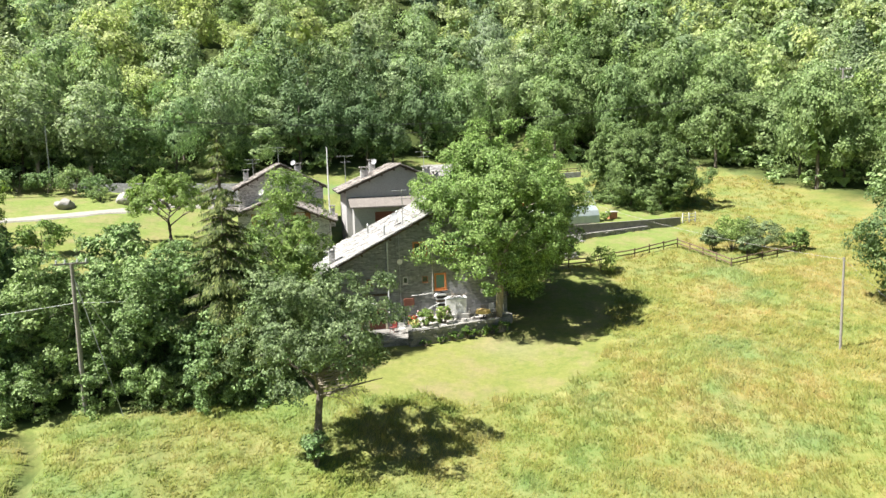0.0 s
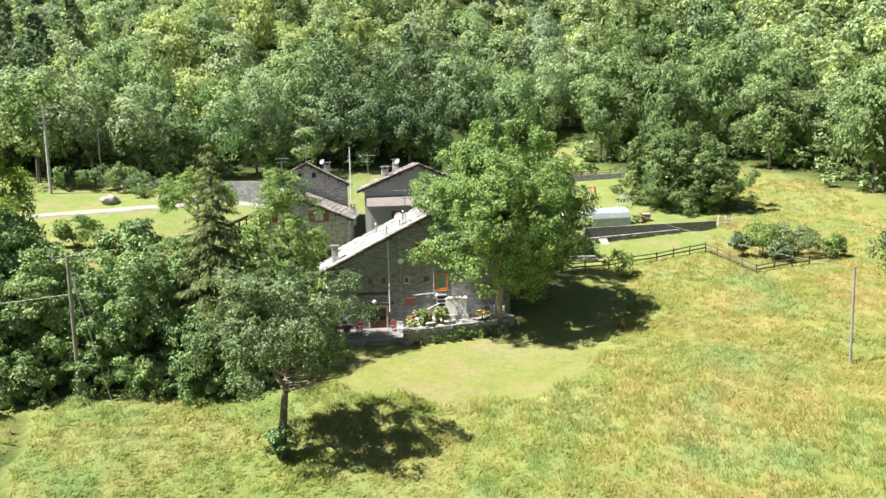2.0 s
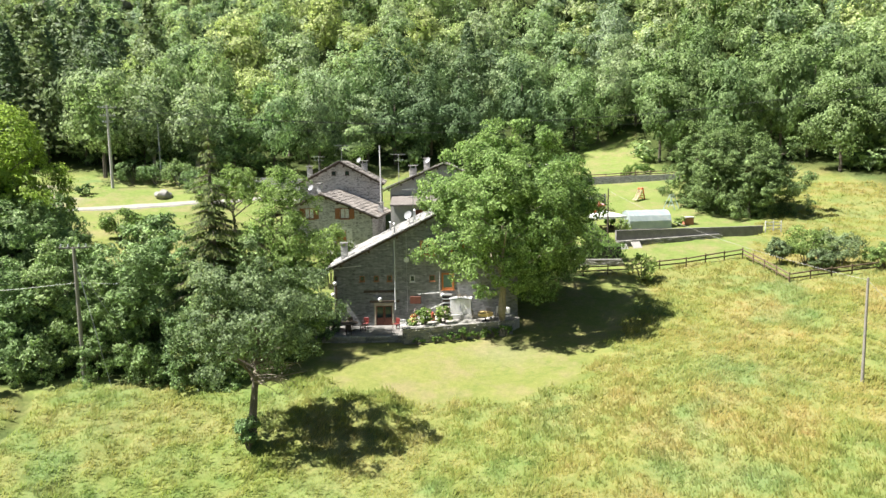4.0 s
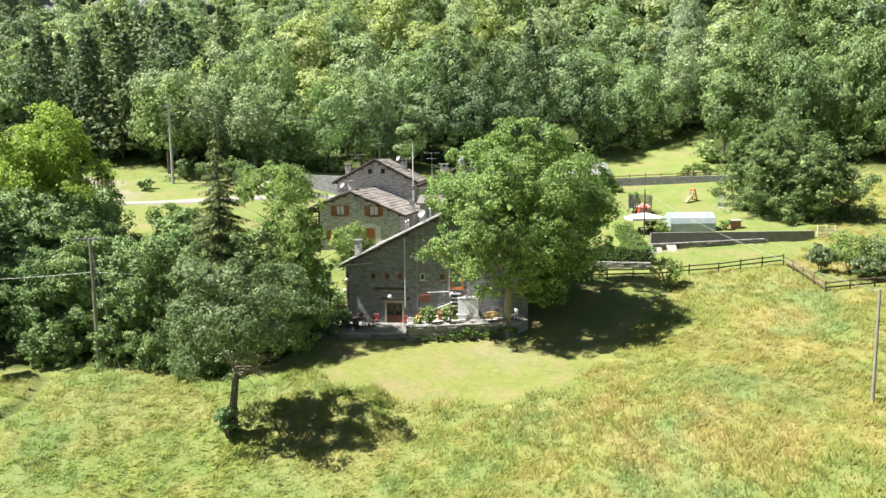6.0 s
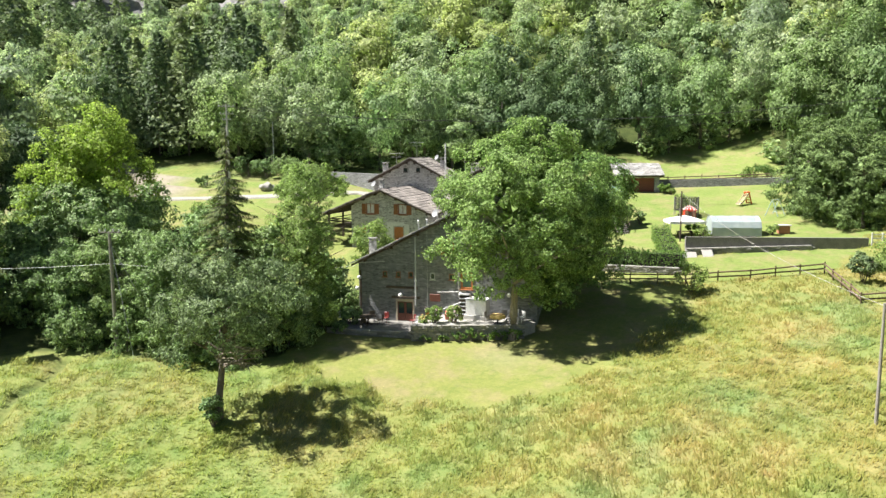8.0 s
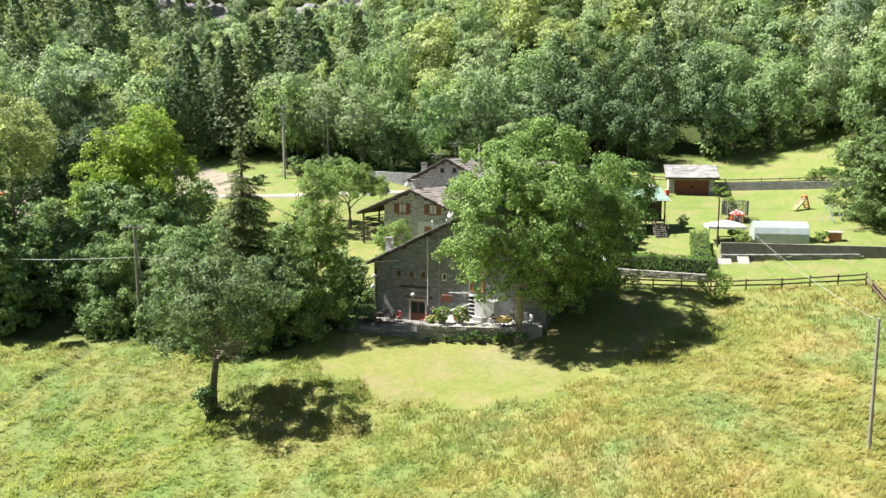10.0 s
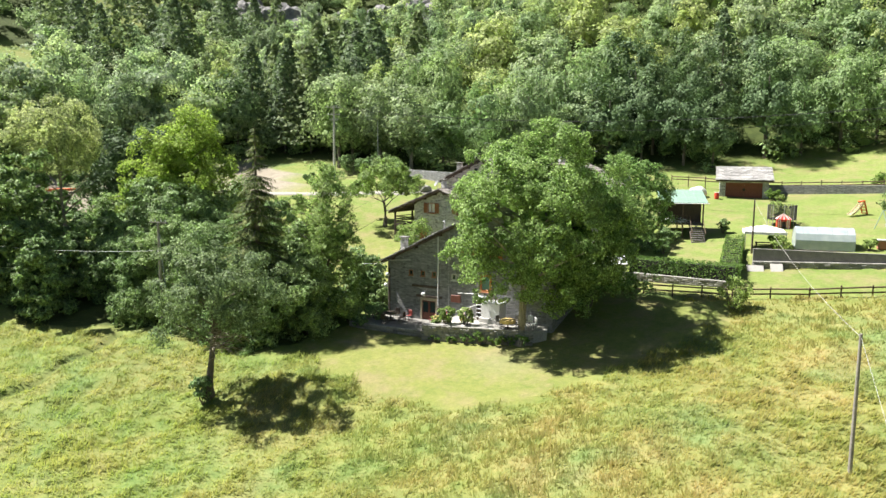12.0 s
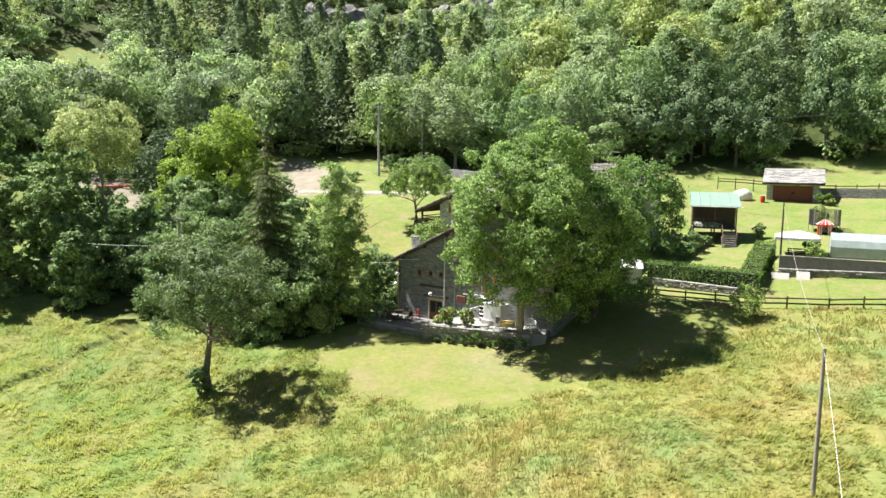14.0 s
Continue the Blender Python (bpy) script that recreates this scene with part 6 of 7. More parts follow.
def greenhouse():
    """A polytunnel: hoops under a skin of milky film."""
    x0, y0 = 15.9, 92.9
    ang = 22.5
    z = 7.3
    t = thing("greenhouse", pose(x0, y0, z, 0, 0, ang), "polytunnel greenhouse of milky plastic film", "greenhouse")
    ln, w, h = 5.4, 3.2, 2.45
    prof = [(0, 0), (0.03, 1.2), (0.3, 1.85), (0.85, 2.28), (w / 2, h), (w - 0.85, 2.28), (w - 0.3, 1.85), (w - 0.03, 1.2), (w, 0)]
    bm = bmesh.new()
    n = 8
    rows = [[bm.verts.new((ln * k / n, y, zz - (0.03 if k % 2 else 0))) for y, zz in prof] for k in range(n + 1)]
    for a, b in zip(rows, rows[1:]):
        for k in range(len(prof) - 1):
            bm.faces.new((a[k], b[k], b[k + 1], a[k + 1]))
    bm.faces.new(rows[0])
    bm.faces.new(rows[-1][::-1])
    part("film", bm, FILM, t)
    for k in range(0, n + 1):
        bm = bmesh.new()
        tube(bm, [(ln * k / n, y + (0.03 if y < w / 2 else -0.03), zz - 0.03) for y, zz in prof], [0.03] * len(prof), 5)
        part("hoop", bm, GALV, t)
    for y in (0.0, w):
        part("base_board", new_box(-0.05, y - 0.04, 0, ln + 0.05, y + 0.04, 0.25), DARK_CONCRETE, t)


greenhouse()


def stone_shed():
    """The open-fronted shed at the top of the lawn."""
    t = thing("garden_shed", pose(-0.9, 115.6, 0, 0, 0, 22), "small stone shed with a slab roof and red-brown doors", "shed")
    z = 11.0
    w, d, h = 6.3, 3.6, 2.45
    part("wall", wall_cells([(0, z - 0.8, z + h), (w, z - 0.8, z + h)], [(0.75, z + 0.02, w - 0.75, z + h - 0.2)], 0.35), STONE_PALE, t)
    part("wall", new_box(0, 0.352, z - 0.8, 0.35, d, z + h + 0.6), STONE_PALE, t)
    part("wall", new_box(w - 0.35, 0.352, z - 0.8, w, d, z + h + 0.6), STONE_PALE, t)
    part("wall", new_box(0.352, d - 0.35, z - 0.8, w - 0.352, d, z + h + 1.1), STONE_PALE, t)
    for k in range(2):
        a = 0.78 + k * (w - 1.56) / 2
        leaf = part("door", new_box(a, 0.23, z + 0.04, a + (w - 1.56) / 2 - 0.01, 0.25, z + h - 0.22), TIMBER, t)
        for j in range(8):
            b = (w - 1.56) / 16
            part("plank", new_box(a + j * b + 0.008, 0.2, z + 0.04, a + (j + 1) * b - 0.008, 0.228, z + h - 0.22), BARN_RED, leaf)
    part("ornament", rod(bmesh.new(), (w / 2, 0.19, z + 1.3), (w / 2, 0.12, z + 1.3), 0.2, 0.15, 10), DARK_IN, t)

    def z_at(s):
        return z + h + 0.2 + 0.36 * (s + 0.7)
    r = slope_roof(t, "roof", -0.75, d + 0.4, -w - 0.55, 0.55, z_at, SLATE, 380, 0.14, (0.8, 0.8))
    r.matrix_basis = Matrix.Rotation(radians(90), 4, "Z")
    return t


stone_shed()


def green_cabin():
    """The cabin with the green sheet roof, on posts, with steps."""
    t = thing("garden_cabin", pose(1.5, 92.5, 0, 0, 0, 32), "dark wooden cabin with a pale green sheet roof and steps", "cabin")
    zr = 11.7
    w, d = 4.6, 4.2
    bm = bmesh.new()
    vs = [bm.verts.new(p) for p in ((-0.3, -0.5, zr), (w + 0.3, -0.5, zr), (w + 0.3, d, zr + 1.25), (-0.3, d, zr + 1.25), (-0.3, -0.5, zr - 0.07), (w + 0.3, -0.5, zr - 0.07), (w + 0.3, d, zr + 1.18), (-0.3, d, zr + 1.18))]
    for f in ((0, 1, 2, 3), (7, 6, 5, 4), (1, 0, 4, 5), (2, 1, 5, 6), (3, 2, 6, 7), (0, 3, 7, 4)):
        bm.faces.new([vs[i] for i in f])
    roof = part("roof", bm, GREEN_ROOF, t, "pale green sheet roof")
    for k in range(6):
        x = -0.3 + (w + 0.6) * k / 5
        part("roof_seam", new_rod((x, -0.5, zr + 0.03), (x, d, zr + 1.28), 0.035, None, 5), GREEN_ROOF, roof)
    zf = 9.3
    part("deck", new_box(0, -0.2, zf - 0.15, w, d, zf, 0.02), TIMBER, t)
    part("back_wall", new_box(0.05, 1.6, zf, w - 0.05, 1.72, zr + 0.5), TIMBER, t)
    part("side_wall", new_box(0.02, 1.73, zf, 0.14, d - 0.1, zr + 0.5), TIMBER, t)
    part("side_wall", new_box(w - 0.14, 1.73, zf, w - 0.02, d - 0.1, zr + 0.5), TIMBER, t)
    for x in (0.1, w * 0.5, w - 0.1):
        part("post", new_box(x - 0.07, -0.15, 6.6, x + 0.07, -0.01, zr - 0.05), RAIL_WOOD, t)
        part("post", new_box(x - 0.07, d - 0.2, 6.6, x + 0.07, d - 0.06, zf - 0.16), TIMBER, t)
    for z in (zf + 0.45, zf + 0.9):
        part("rail", new_rod((0.1, -0.08, z), (w * 0.62, -0.08, z), 0.045, None, 6), RAIL_WOOD, t)
    part("gutter", new_rod((-0.3, -0.56, zr - 0.1), (w + 0.5, -0.56, zr - 0.1), 0.05, None, 6), WHITE_PAINT, t, "white gutter under the eave")
    for k in range(12):
        x = 0.2 + (w * 0.62 - 0.3) * k / 11
        part("baluster", new_rod((x, -0.08, zf), (x, -0.08, zf + 0.88), 0.02, None, 5), RAIL_WOOD, t)
    for k in range(9):
        f = k / 8
        part("step", new_box(w * 0.66, -0.35 - 2.2 * f, zf - 0.2 - 1.7 * f, w - 0.15, -0.08 - 2.2 * f, zf - 0.12 - 1.7 * f), POLE_WOOD, t)
    for x in (w * 0.66, w - 0.15):
        part("handrail", new_rod((x, -0.15, zf + 0.9), (x, -2.5, zf - 0.9), 0.04, None, 6), RAIL_WOOD, t)
        part("stringer", new_rod((x, -0.1, zf - 0.2), (x, -2.6, zf - 2.1), 0.07, None, 6), TIMBER, t)
    return t


green_cabin()
PALE_PETAL = plain("pale_petal", (0.58, 0.56, 0.55), (0.80, 0.78, 0.77), 6.0, 0.7, 0, 0, 0, 6)
for k, s in enumerate((0.75, 2.2)):
    c, n = math.cos(radians(32)), math.sin(radians(32))
    fb = thing("flower_box", pose(1.5 + s * c + 0.3 * n, 92.5 + s * n - 0.3 * c, 9.25, 0, 0, 32), "flower box of pale blossoms hung on the cabin rail", "flower box", "flower boxes of the cabin")
    part("box", new_box(-0.6, -0.14, 0, 0.6, 0.14, 0.24, 0.02), TIMBER, fb)
    rng = np.random.default_rng(640 + k)
    q = rng.normal(size=(260, 3)) * np.array([0.34, 0.12, 0.12]) + np.array([0, -0.05, 0.34])
    quads("leaves", leaf_quads(rng, q, rng.normal(size=(260, 3)), 0.13, 0.09), HEDGE_LEAF, fb)
    q = rng.normal(size=(170, 3)) * np.array([0.36, 0.14, 0.16]) + np.array([0, -0.12, 0.32])
    quads("blossom", leaf_quads(rng, q, np.array([[0, -0.5, 0.7]]) + 0.2 * rng.normal(size=(170, 3)), 0.11, 0.11, 0.3), PALE_PETAL, fb, "pale hanging blossoms")


def gazebo():
    """A garden gazebo: shallow white canopy with a valance on four posts, a table in its shade."""
    z = gz(12.9, 92.4)
    t = thing("garden_gazebo", pose(12.9, 92.4, z, 0, 0, 24), "white cloth garden gazebo on four thin posts", "gazebo")
    w, d = 2.0, 1.6
    for sx in (-1, 1):
        for sy in (-1, 1):
            part("post", new_rod((sx * (w - 0.08), sy * (d - 0.08), -0.2), (sx * (w - 0.08), sy * (d - 0.08), 2.0), 0.04, None, 8), GALV, t)
    bm = bmesh.new()
    n = 6
    grid = [[bm.verts.new((w * (2 * i / n - 1), d * (2 * j / n - 1), 2.0 + 0.55 * (1 - max(abs(2 * i / n - 1), abs(2 * j / n - 1))) ** 0.85 - 0.05 * (i % n > 0) * (j % n == 0) - 0.05 * (j % n > 0) * (i % n == 0))) for j in range(n + 1)] for i in range(n + 1)]
    for i in range(n):
        for j in range(n):
            bm.faces.new((grid[i][j], grid[i + 1][j], grid[i + 1][j + 1], grid[i][j + 1]))
    rim = [grid[i][0] for i in range(n)] + [grid[n][j] for j in range(n)] + [grid[n - i][n] for i in range(n)] + [grid[0][n - j] for j in range(n)]
    low = [bm.verts.new((v.co.x * 1.01, v.co.y * 1.01, v.co.z - (0.30 if k % 2 else 0.24))) for k, v in enumerate(rim)]
    for k in range(len(rim)):
        j = (k + 1) % len(rim)
        bm.faces.new((rim[k], low[k], low[j], rim[j]))
    part("canopy", bm, WHITE_CLOTH, t)
    b = thing("garden_bench", pose(13.0, 92.3, z, 0, 0, 24), "dark wooden bench and table under the gazebo", "table")
    part("tabletop", new_box(-0.9, -0.4, 0.70, 0.9, 0.4, 0.75, 0.01), TIMBER, b)
    for sx in (-0.75, 0.75):
        part("trestle", new_box(sx - 0.04, -0.35, 0, sx + 0.04, 0.35, 0.70), TIMBER, b)
    for sy in (-0.75, 0.75):
        part("bench_board", new_box(-0.9, sy - 0.15, 0.40, 0.9, sy + 0.15, 0.45, 0.01), TIMBER, b)


gazebo()


def play_house():
    z = gz(12.1, 101.4)
    t = thing("play_house", pose(12.1, 101.4, z, 0, 0, 25), "small red and white plastic playhouse", "playhouse")
    bm = wall_cells([(-0.7, 0, 1.1), (0.7, 0, 1.1)], [(-0.25, 0.02, 0.25, 0.85)], 0.1)
    part("wall", bm, RED_PLASTIC, t)
    for x in (-0.55, -0.35, 0.35, 0.55):
        part("stripe", new_box(x - 0.045, -0.012, 0.05, x + 0.045, -0.003, 1.05), WHITE_PAINT, t)
    part("wall", new_box(-0.7, 0.102, 0, -0.6, 1.1, 1.1), RED_PLASTIC, t)
    part("wall", new_box(0.6, 0.102, 0, 0.7, 1.1, 1.1), RED_PLASTIC, t)
    part("wall", new_box(-0.598, 1.0, 0, 0.598, 1.1, 1.1), WHITE_PAINT, t)
    bm = bmesh.new()
    apex = bm.verts.new((0, 0.55, 1.75))
    ring_points = ((-0.8, -0.12, 1.1), (0.8, -0.12, 1.1), (0.8, 1.22, 1.1), (-0.8, 1.22, 1.1))
    ring = [bm.verts.new(p) for p in ring_points]
    for k in range(4):
        bm.faces.new((apex, ring[k], ring[(k + 1) % 4]))
    bm.faces.new(ring[::-1])
    roof = part("roof", bm, RED_PLASTIC, t)
    for k in range(4):
        a, b = ring_points[k], ring_points[(k + 1) % 4]
        for f in (0.2, 0.5, 0.8):
            p = Vector(a).lerp(Vector(b), f)
            part("stripe", new_rod(p + Vector((0, 0, 0.02)), Vector((0, 0.55, 1.77)), 0.06, 0.015, 4), WHITE_PAINT, roof)
    e = thing("trampoline_enclosure", pose(11.3, 103.2, gz(11.3, 103.2), 0, 0, 25), "round trampoline with a black net on posts", "trampoline")
    bm = bmesh.new()
    bmesh.ops.create_cone(bm, cap_ends=True, segments=16, radius1=1.5, radius2=1.5, depth=0.1, matrix=Matrix.Translation((0, 0, 0.7)))
    part("mat", bm, BLACK_NET, e)
    for k in range(8):
        a = k * math.tau / 8
        p = (1.55 * math.cos(a), 1.55 * math.sin(a))
        part("post", new_rod((*p, -0.1), (*p, 2.4), 0.04, None, 6), GALV, e)
    bm = bmesh.new()
    for k in range(72):
        a = k * math.tau / 72
        rod(bm, (1.52 * math.cos(a), 1.52 * math.sin(a), 0.7), (1.52 * math.cos(a), 1.52 * math.sin(a), 2.35), 0.02, None, 4)
    for z in (0.8, 1.0, 1.2, 1.4, 1.6, 1.8, 2.0, 2.3):
        for k in range(24):
            a, b = k * math.tau / 24, (k + 1) * math.tau / 24
            rod(bm, (1.52 * math.cos(a), 1.52 * math.sin(a), z), (1.52 * math.cos(b), 1.52 * math.sin(b), z), 0.015, None, 4)
    part("net", bm, BLACK_NET, e)


play_house()


def slide():
    z = gz(17.5, 111.2)
    t = thing("slide", pose(17.5, 111.2, z, 0, 0, 62), "orange-red plastic garden slide with a pale chute", "slide")
    bm = bmesh.new()
    for k in range(8):
        f = k / 7
        x = 0.3 - 1.6 * f
        zz = 1.25 * (1 - f) ** 1.3 + 0.12
        box(bm, x - 0.16, -0.28, zz - 0.05, x + 0.16, 0.28, zz + 0.02)
        for y in (-0.3, 0.3):
            box(bm, x - 0.16, y - 0.04, zz - 0.05, x + 0.16, y + 0.04, zz + 0.14)
    part("chute", bm, CHUTE, t, "pale yellow chute")
    for y in (-0.35, 0.35):
        part("ladder_side", new_rod((1.1, y, 0), (0.35, y, 1.75), 0.09, None, 6), ORANGE_RED, t)
    for k in range(4):
        part("rung", new_rod((1.0 - 0.17 * k, -0.35, 0.25 + 0.36 * k), (1.0 - 0.17 * k, 0.35, 0.25 + 0.36 * k), 0.06, None, 6), ORANGE_RED, t)
    part("hood", new_box(0.15, -0.4, 1.55, 0.6, 0.4, 1.8, 0.08), ORANGE_RED, t)
    g = gz(21.3, 105.5)
    s = thing("swing", pose(21.6, 105.5, g, 0, 0, 70), "pale green metal garden swing frame", "swing")
    GREEN_TUBE = plain("green_tube", (0.30, 0.42, 0.40), (0.42, 0.54, 0.50), 4.0, 0.5, 0, 0, 0, 6)
    for x in (-1.0, 1.0):
        for y in (-0.8, 0.8):
            part("leg", new_rod((x, y, 0), (x, 0, 2.0), 0.05, None, 6), GREEN_TUBE, s)
    part("top_bar", new_rod((-1.05, 0, 2.0), (1.05, 0, 2.0), 0.05, None, 6), GREEN_TUBE, s)
    part("seat", new_box(-0.25, -0.12, 0.5, 0.25, 0.12, 0.55, 0.01), GREEN_TUBE, s)
    for x in (-0.22, 0.22):
        part("chain", new_rod((x, 0, 0.55), (x, 0, 2.0), 0.015, None, 4), GALV, s)


slide()


# ---- terrace and patio furniture ----
def chair(x, y, z, ang, mat, label, group=""):
    t = thing("garden_chair", pose(x, y, z, 0, 0, ang), label, "chair", group)
    part("seat", new_box(-0.24, -0.24, 0.42, 0.24, 0.24, 0.46, 0.015), mat, t)
    part("backrest", new_box(-0.24, 0.20, 0.47, 0.24, 0.245, 0.92, 0.015), mat, t)
    for sx in (-1, 1):
        for sy in (-1, 1):
            part("leg", new_rod((sx * 0.22, sy * 0.21, 0), (sx * 0.21, sy * 0.2, 0.42), 0.022, None, 6), mat, t)
        part("armrest", new_box(sx * 0.25 - 0.025, -0.2, 0.64, sx * 0.25 + 0.025, 0.22, 0.67, 0.008), mat, t)
    return t


def round_table(x, y, z, r, mat, label, cloth=None):
    t = thing("round_table", pose(x, y, z), label, "table")
    part("tabletop", rod(bmesh.new(), (0, 0, 0.70), (0, 0, 0.74), r, r, 20), mat, t)
    part("pedestal", new_rod((0, 0, 0.04), (0, 0, 0.70), 0.05, None, 8), TIMBER, t)
    for k in range(4):
        a = k * math.pi / 2 + 0.4
        part("foot", new_rod((0, 0, 0.06), (r * 0.6 * math.cos(a), r * 0.6 * math.sin(a), 0.02), 0.03, None, 6), TIMBER, t)
    if cloth:
        c = thing("tablecloth", pose(x, y, z), "yellow cloth hanging over the round table", "tablecloth")
        bm = bmesh.new()
        n = 32
        mid = bm.verts.new((0, 0, 0.752))
        a = [bm.verts.new(((r + 0.02) * math.cos(k * math.tau / n), (r + 0.02) * math.sin(k * math.tau / n), 0.752)) for k in range(n)]
        b = [bm.verts.new(((r + 0.05 + 0.04 * (k % 2)) * math.cos(k * math.tau / n), (r + 0.05 + 0.04 * (k % 2)) * math.sin(k * math.tau / n), 0.5)) for k in range(n)]
        for k in range(n):
            j = (k + 1) % n
            bm.faces.new((mid, a[k], a[j]))
            bm.faces.new((a[k], b[k], b[j], a[j]))
        part("cloth", bm, cloth, c)
    return t


PATIO, TERRACE = 2.06, 2.85
round_table(3.3, 60.95, TERRACE, 0.6, POLE_WOOD, "round garden table on the terrace", YELLOW_CLOTH)
for dx, dy, ang in ((-0.95, 0.1, 90), (0.95, 0.25, -90), (0.1, 0.95, 0)):
    chair(3.3 + dx, 60.95 + dy, TERRACE, ang, POLE_WOOD, "worn wooden garden chair at the round table", "chairs round the terrace table")
chair(4.9, 62.3, TERRACE, -30, WHITE_PAINT, "white plastic garden chair on the terrace")
chair(4.2, 62.7, TERRACE, 10, WHITE_PAINT, "white plastic garden chair on the terrace")
p = at1(-3.9, -1.9, PATIO)
round_table(p[0], p[1], PATIO, 0.75, TIMBER, "dark round table in the patio shade")
for k in range(4):
    a = k * math.pi / 2 + 0.3
    chair(p[0] + 1.15 * math.cos(a), p[1] + 1.15 * math.sin(a), PATIO, math.degrees(a) - 90, TIMBER, "dark garden chair round the patio table", "chairs round the patio table")
chair(*at1(0.75, -2.0, PATIO), 20, WHITE_PAINT, "white plastic chair on the patio")
chair(*at1(0.1, -1.3, PATIO), -30, DULL_RED, "red plastic chair beside the door")
chair(*at1(-2.6, -0.9, PATIO), 0, DULL_RED, "red plastic chair beside the door")
chair(*at1(-6.6, -1.6, PATIO), 50, GREY_METAL, "grey garden chair in the patio shade")


def cabinet():
    t = thing("storage_cabinet", pose(*at1(5.78, -0.75, TERRACE), 0, 0, A1 - 6), "pale grey metal storage cabinet on a concrete base", "cabinet")
    part("base", new_box(-1.05, -0.75, 0, 1.05, 0.55, 0.38, 0.03), CONCRETE, t)
    part("body", new_box(-0.92, -0.55, 0.382, 0.92, 0.5, 1.72, 0.02), GREY_METAL, t)
    for k in (0, 1):
        d = part("door", new_box(-0.88 + 0.89 * k, -0.585, 0.43, -0.01 + 0.89 * k, -0.553, 1.66, 0.01), WHITE_PAINT, t)
        part("handle", new_rod((-0.08 + 0.16 * k, -0.61, 0.95), (-0.08 + 0.16 * k, -0.61, 1.15), 0.015, None, 6), GALV, d)
    part("top", new_box(-0.97, -0.6, 1.723, 0.97, 0.54, 1.77, 0.01), GREY_METAL, t)
    rng = np.random.default_rng(8)
    b = thing("branch_pile", pose(*at1(5.9, -0.75, TERRACE + 1.77), 0, 0, A1), "heap of bleached dry branches on the cabinet", "branches")
    for k in range(12):
        q = rng.uniform(-0.6, 0.6, 2)
        a = rng.uniform(0, math.tau)
        e = (q[0] + 0.5 * math.cos(a), q[1] * 0.5 + 0.2 * math.sin(a), rng.uniform(0.15, 0.75))
        bm = bmesh.new()
        tube(bm, [(q[0], q[1] * 0.5, 0.0), (q[0] * 0.6 + e[0] * 0.4, q[1] * 0.3 + e[1] * 0.4, e[2] * 0.7), e], [0.035, 0.03, 0.01], 5)
        part("branch", bm, PALE_BARK, b)
    c = thing("crate_stack", pose(*at1(4.55, -0.45, TERRACE), 0, 0, A1), "stack of dark slatted crates", "crates")
    for k in range(6):
        part("crate", new_box(-0.4, -0.3, 0.34 * k, 0.4, 0.3, 0.34 * k + 0.24, 0.02), DARK_IN if k % 2 else TIMBER, c)
        part("lid", new_box(-0.43, -0.33, 0.34 * k + 0.242, 0.43, 0.33, 0.34 * k + 0.338, 0.01), GALV, c)


cabinet()
r = thing("handrail", pose(*at1(0, 0, 0), 0, 0, A1), "white sloping handrail beside the terrace steps", "handrail")
part("rail", new_rod((1.3, -1.7, 3.05), (4.3, -0.9, 4.2), 0.04, None, 6), WHITE_PAINT, r)
for f in (0.05, 0.5, 0.95):
    x, y, zz = 1.3 + 3.0 * f, -1.7 + 0.8 * f, 3.05 + 1.15 * f
    part("post", new_rod((x, y, 2.8), (x, y, zz), 0.025, None, 6), GALV, r)


def flower_bush(x, y, z, size, seed, petals, mat, label, leaves=1700):
    t = shrub("flowering_bush", x, y, size, leaves, (0.16, 0.10), LEAF_LIGHT, label, seed, 12, "bush", "", z)
    rng = np.random.default_rng(seed + 1)
    d = unit(rng.normal(size=(petals, 3)) + np.array([0, -0.4, 0.5]))
    pts = d * np.array(size) * rng.uniform(0.85, 1.1, (petals, 1)) + np.array([0, 0, size[2] * 0.95])
    quads("blossom", leaf_quads(rng, pts, d, 0.13, 0.13, 0.3), mat, t, "clusters of small blossoms")
    return t


PINK = plain("pale_pink_petal", (0.62, 0.36, 0.36), (0.78, 0.60, 0.58), 6.0, 0.7, 0, 0, 0, 6)
flower_bush(-1.6, 58.75, TERRACE - 0.1, (0.85, 0.75, 0.95), 81, 8, PINK, "dense green bush behind the terrace wall")
flower_bush(-0.1, 59.6, TERRACE - 0.1, (0.8, 0.7, 0.85), 83, 34, PINK, "bush with pale blossoms behind the terrace wall")
flower_bush(-2.45, 58.6, TERRACE - 0.1, (0.45, 0.4, 0.4), 85, 40, YELLOW_CLOTH, "low yellow-green bush on the terrace", 700)
for x, y, n in ((-2.6, 59.6, 60), (-3.0, 60.3, 40), (-1.2, 60.4, 40)):
    pot = thing("flower_pot", pose(x, y, TERRACE if x > -2.9 else TERRACE - 0.2), "clay pot of red geraniums", "flower pot", "pots of geraniums")
    part("pot", rod(bmesh.new(), (0, 0, 0), (0, 0, 0.35), 0.16, 0.22, 10), EARTH_RED, pot)
    rng = np.random.default_rng(int(n + x * 10) + 90)
    d = unit(rng.normal(size=(240, 3)) + np.array([0, 0, 0.7]))
    quads("leaves", leaf_quads(rng, d * 0.22 + np.array([0, 0, 0.5]), d, 0.12, 0.09, 0.4), HEDGE_LEAF, pot)
    d = unit(rng.normal(size=(n, 3)) + np.array([0, -0.3, 0.8]))
    quads("blossom", leaf_quads(rng, d * 0.26 + np.array([0, 0, 0.52]), d, 0.08, 0.08, 0.3), RED_PLASTIC, pot, "bright red blossoms")
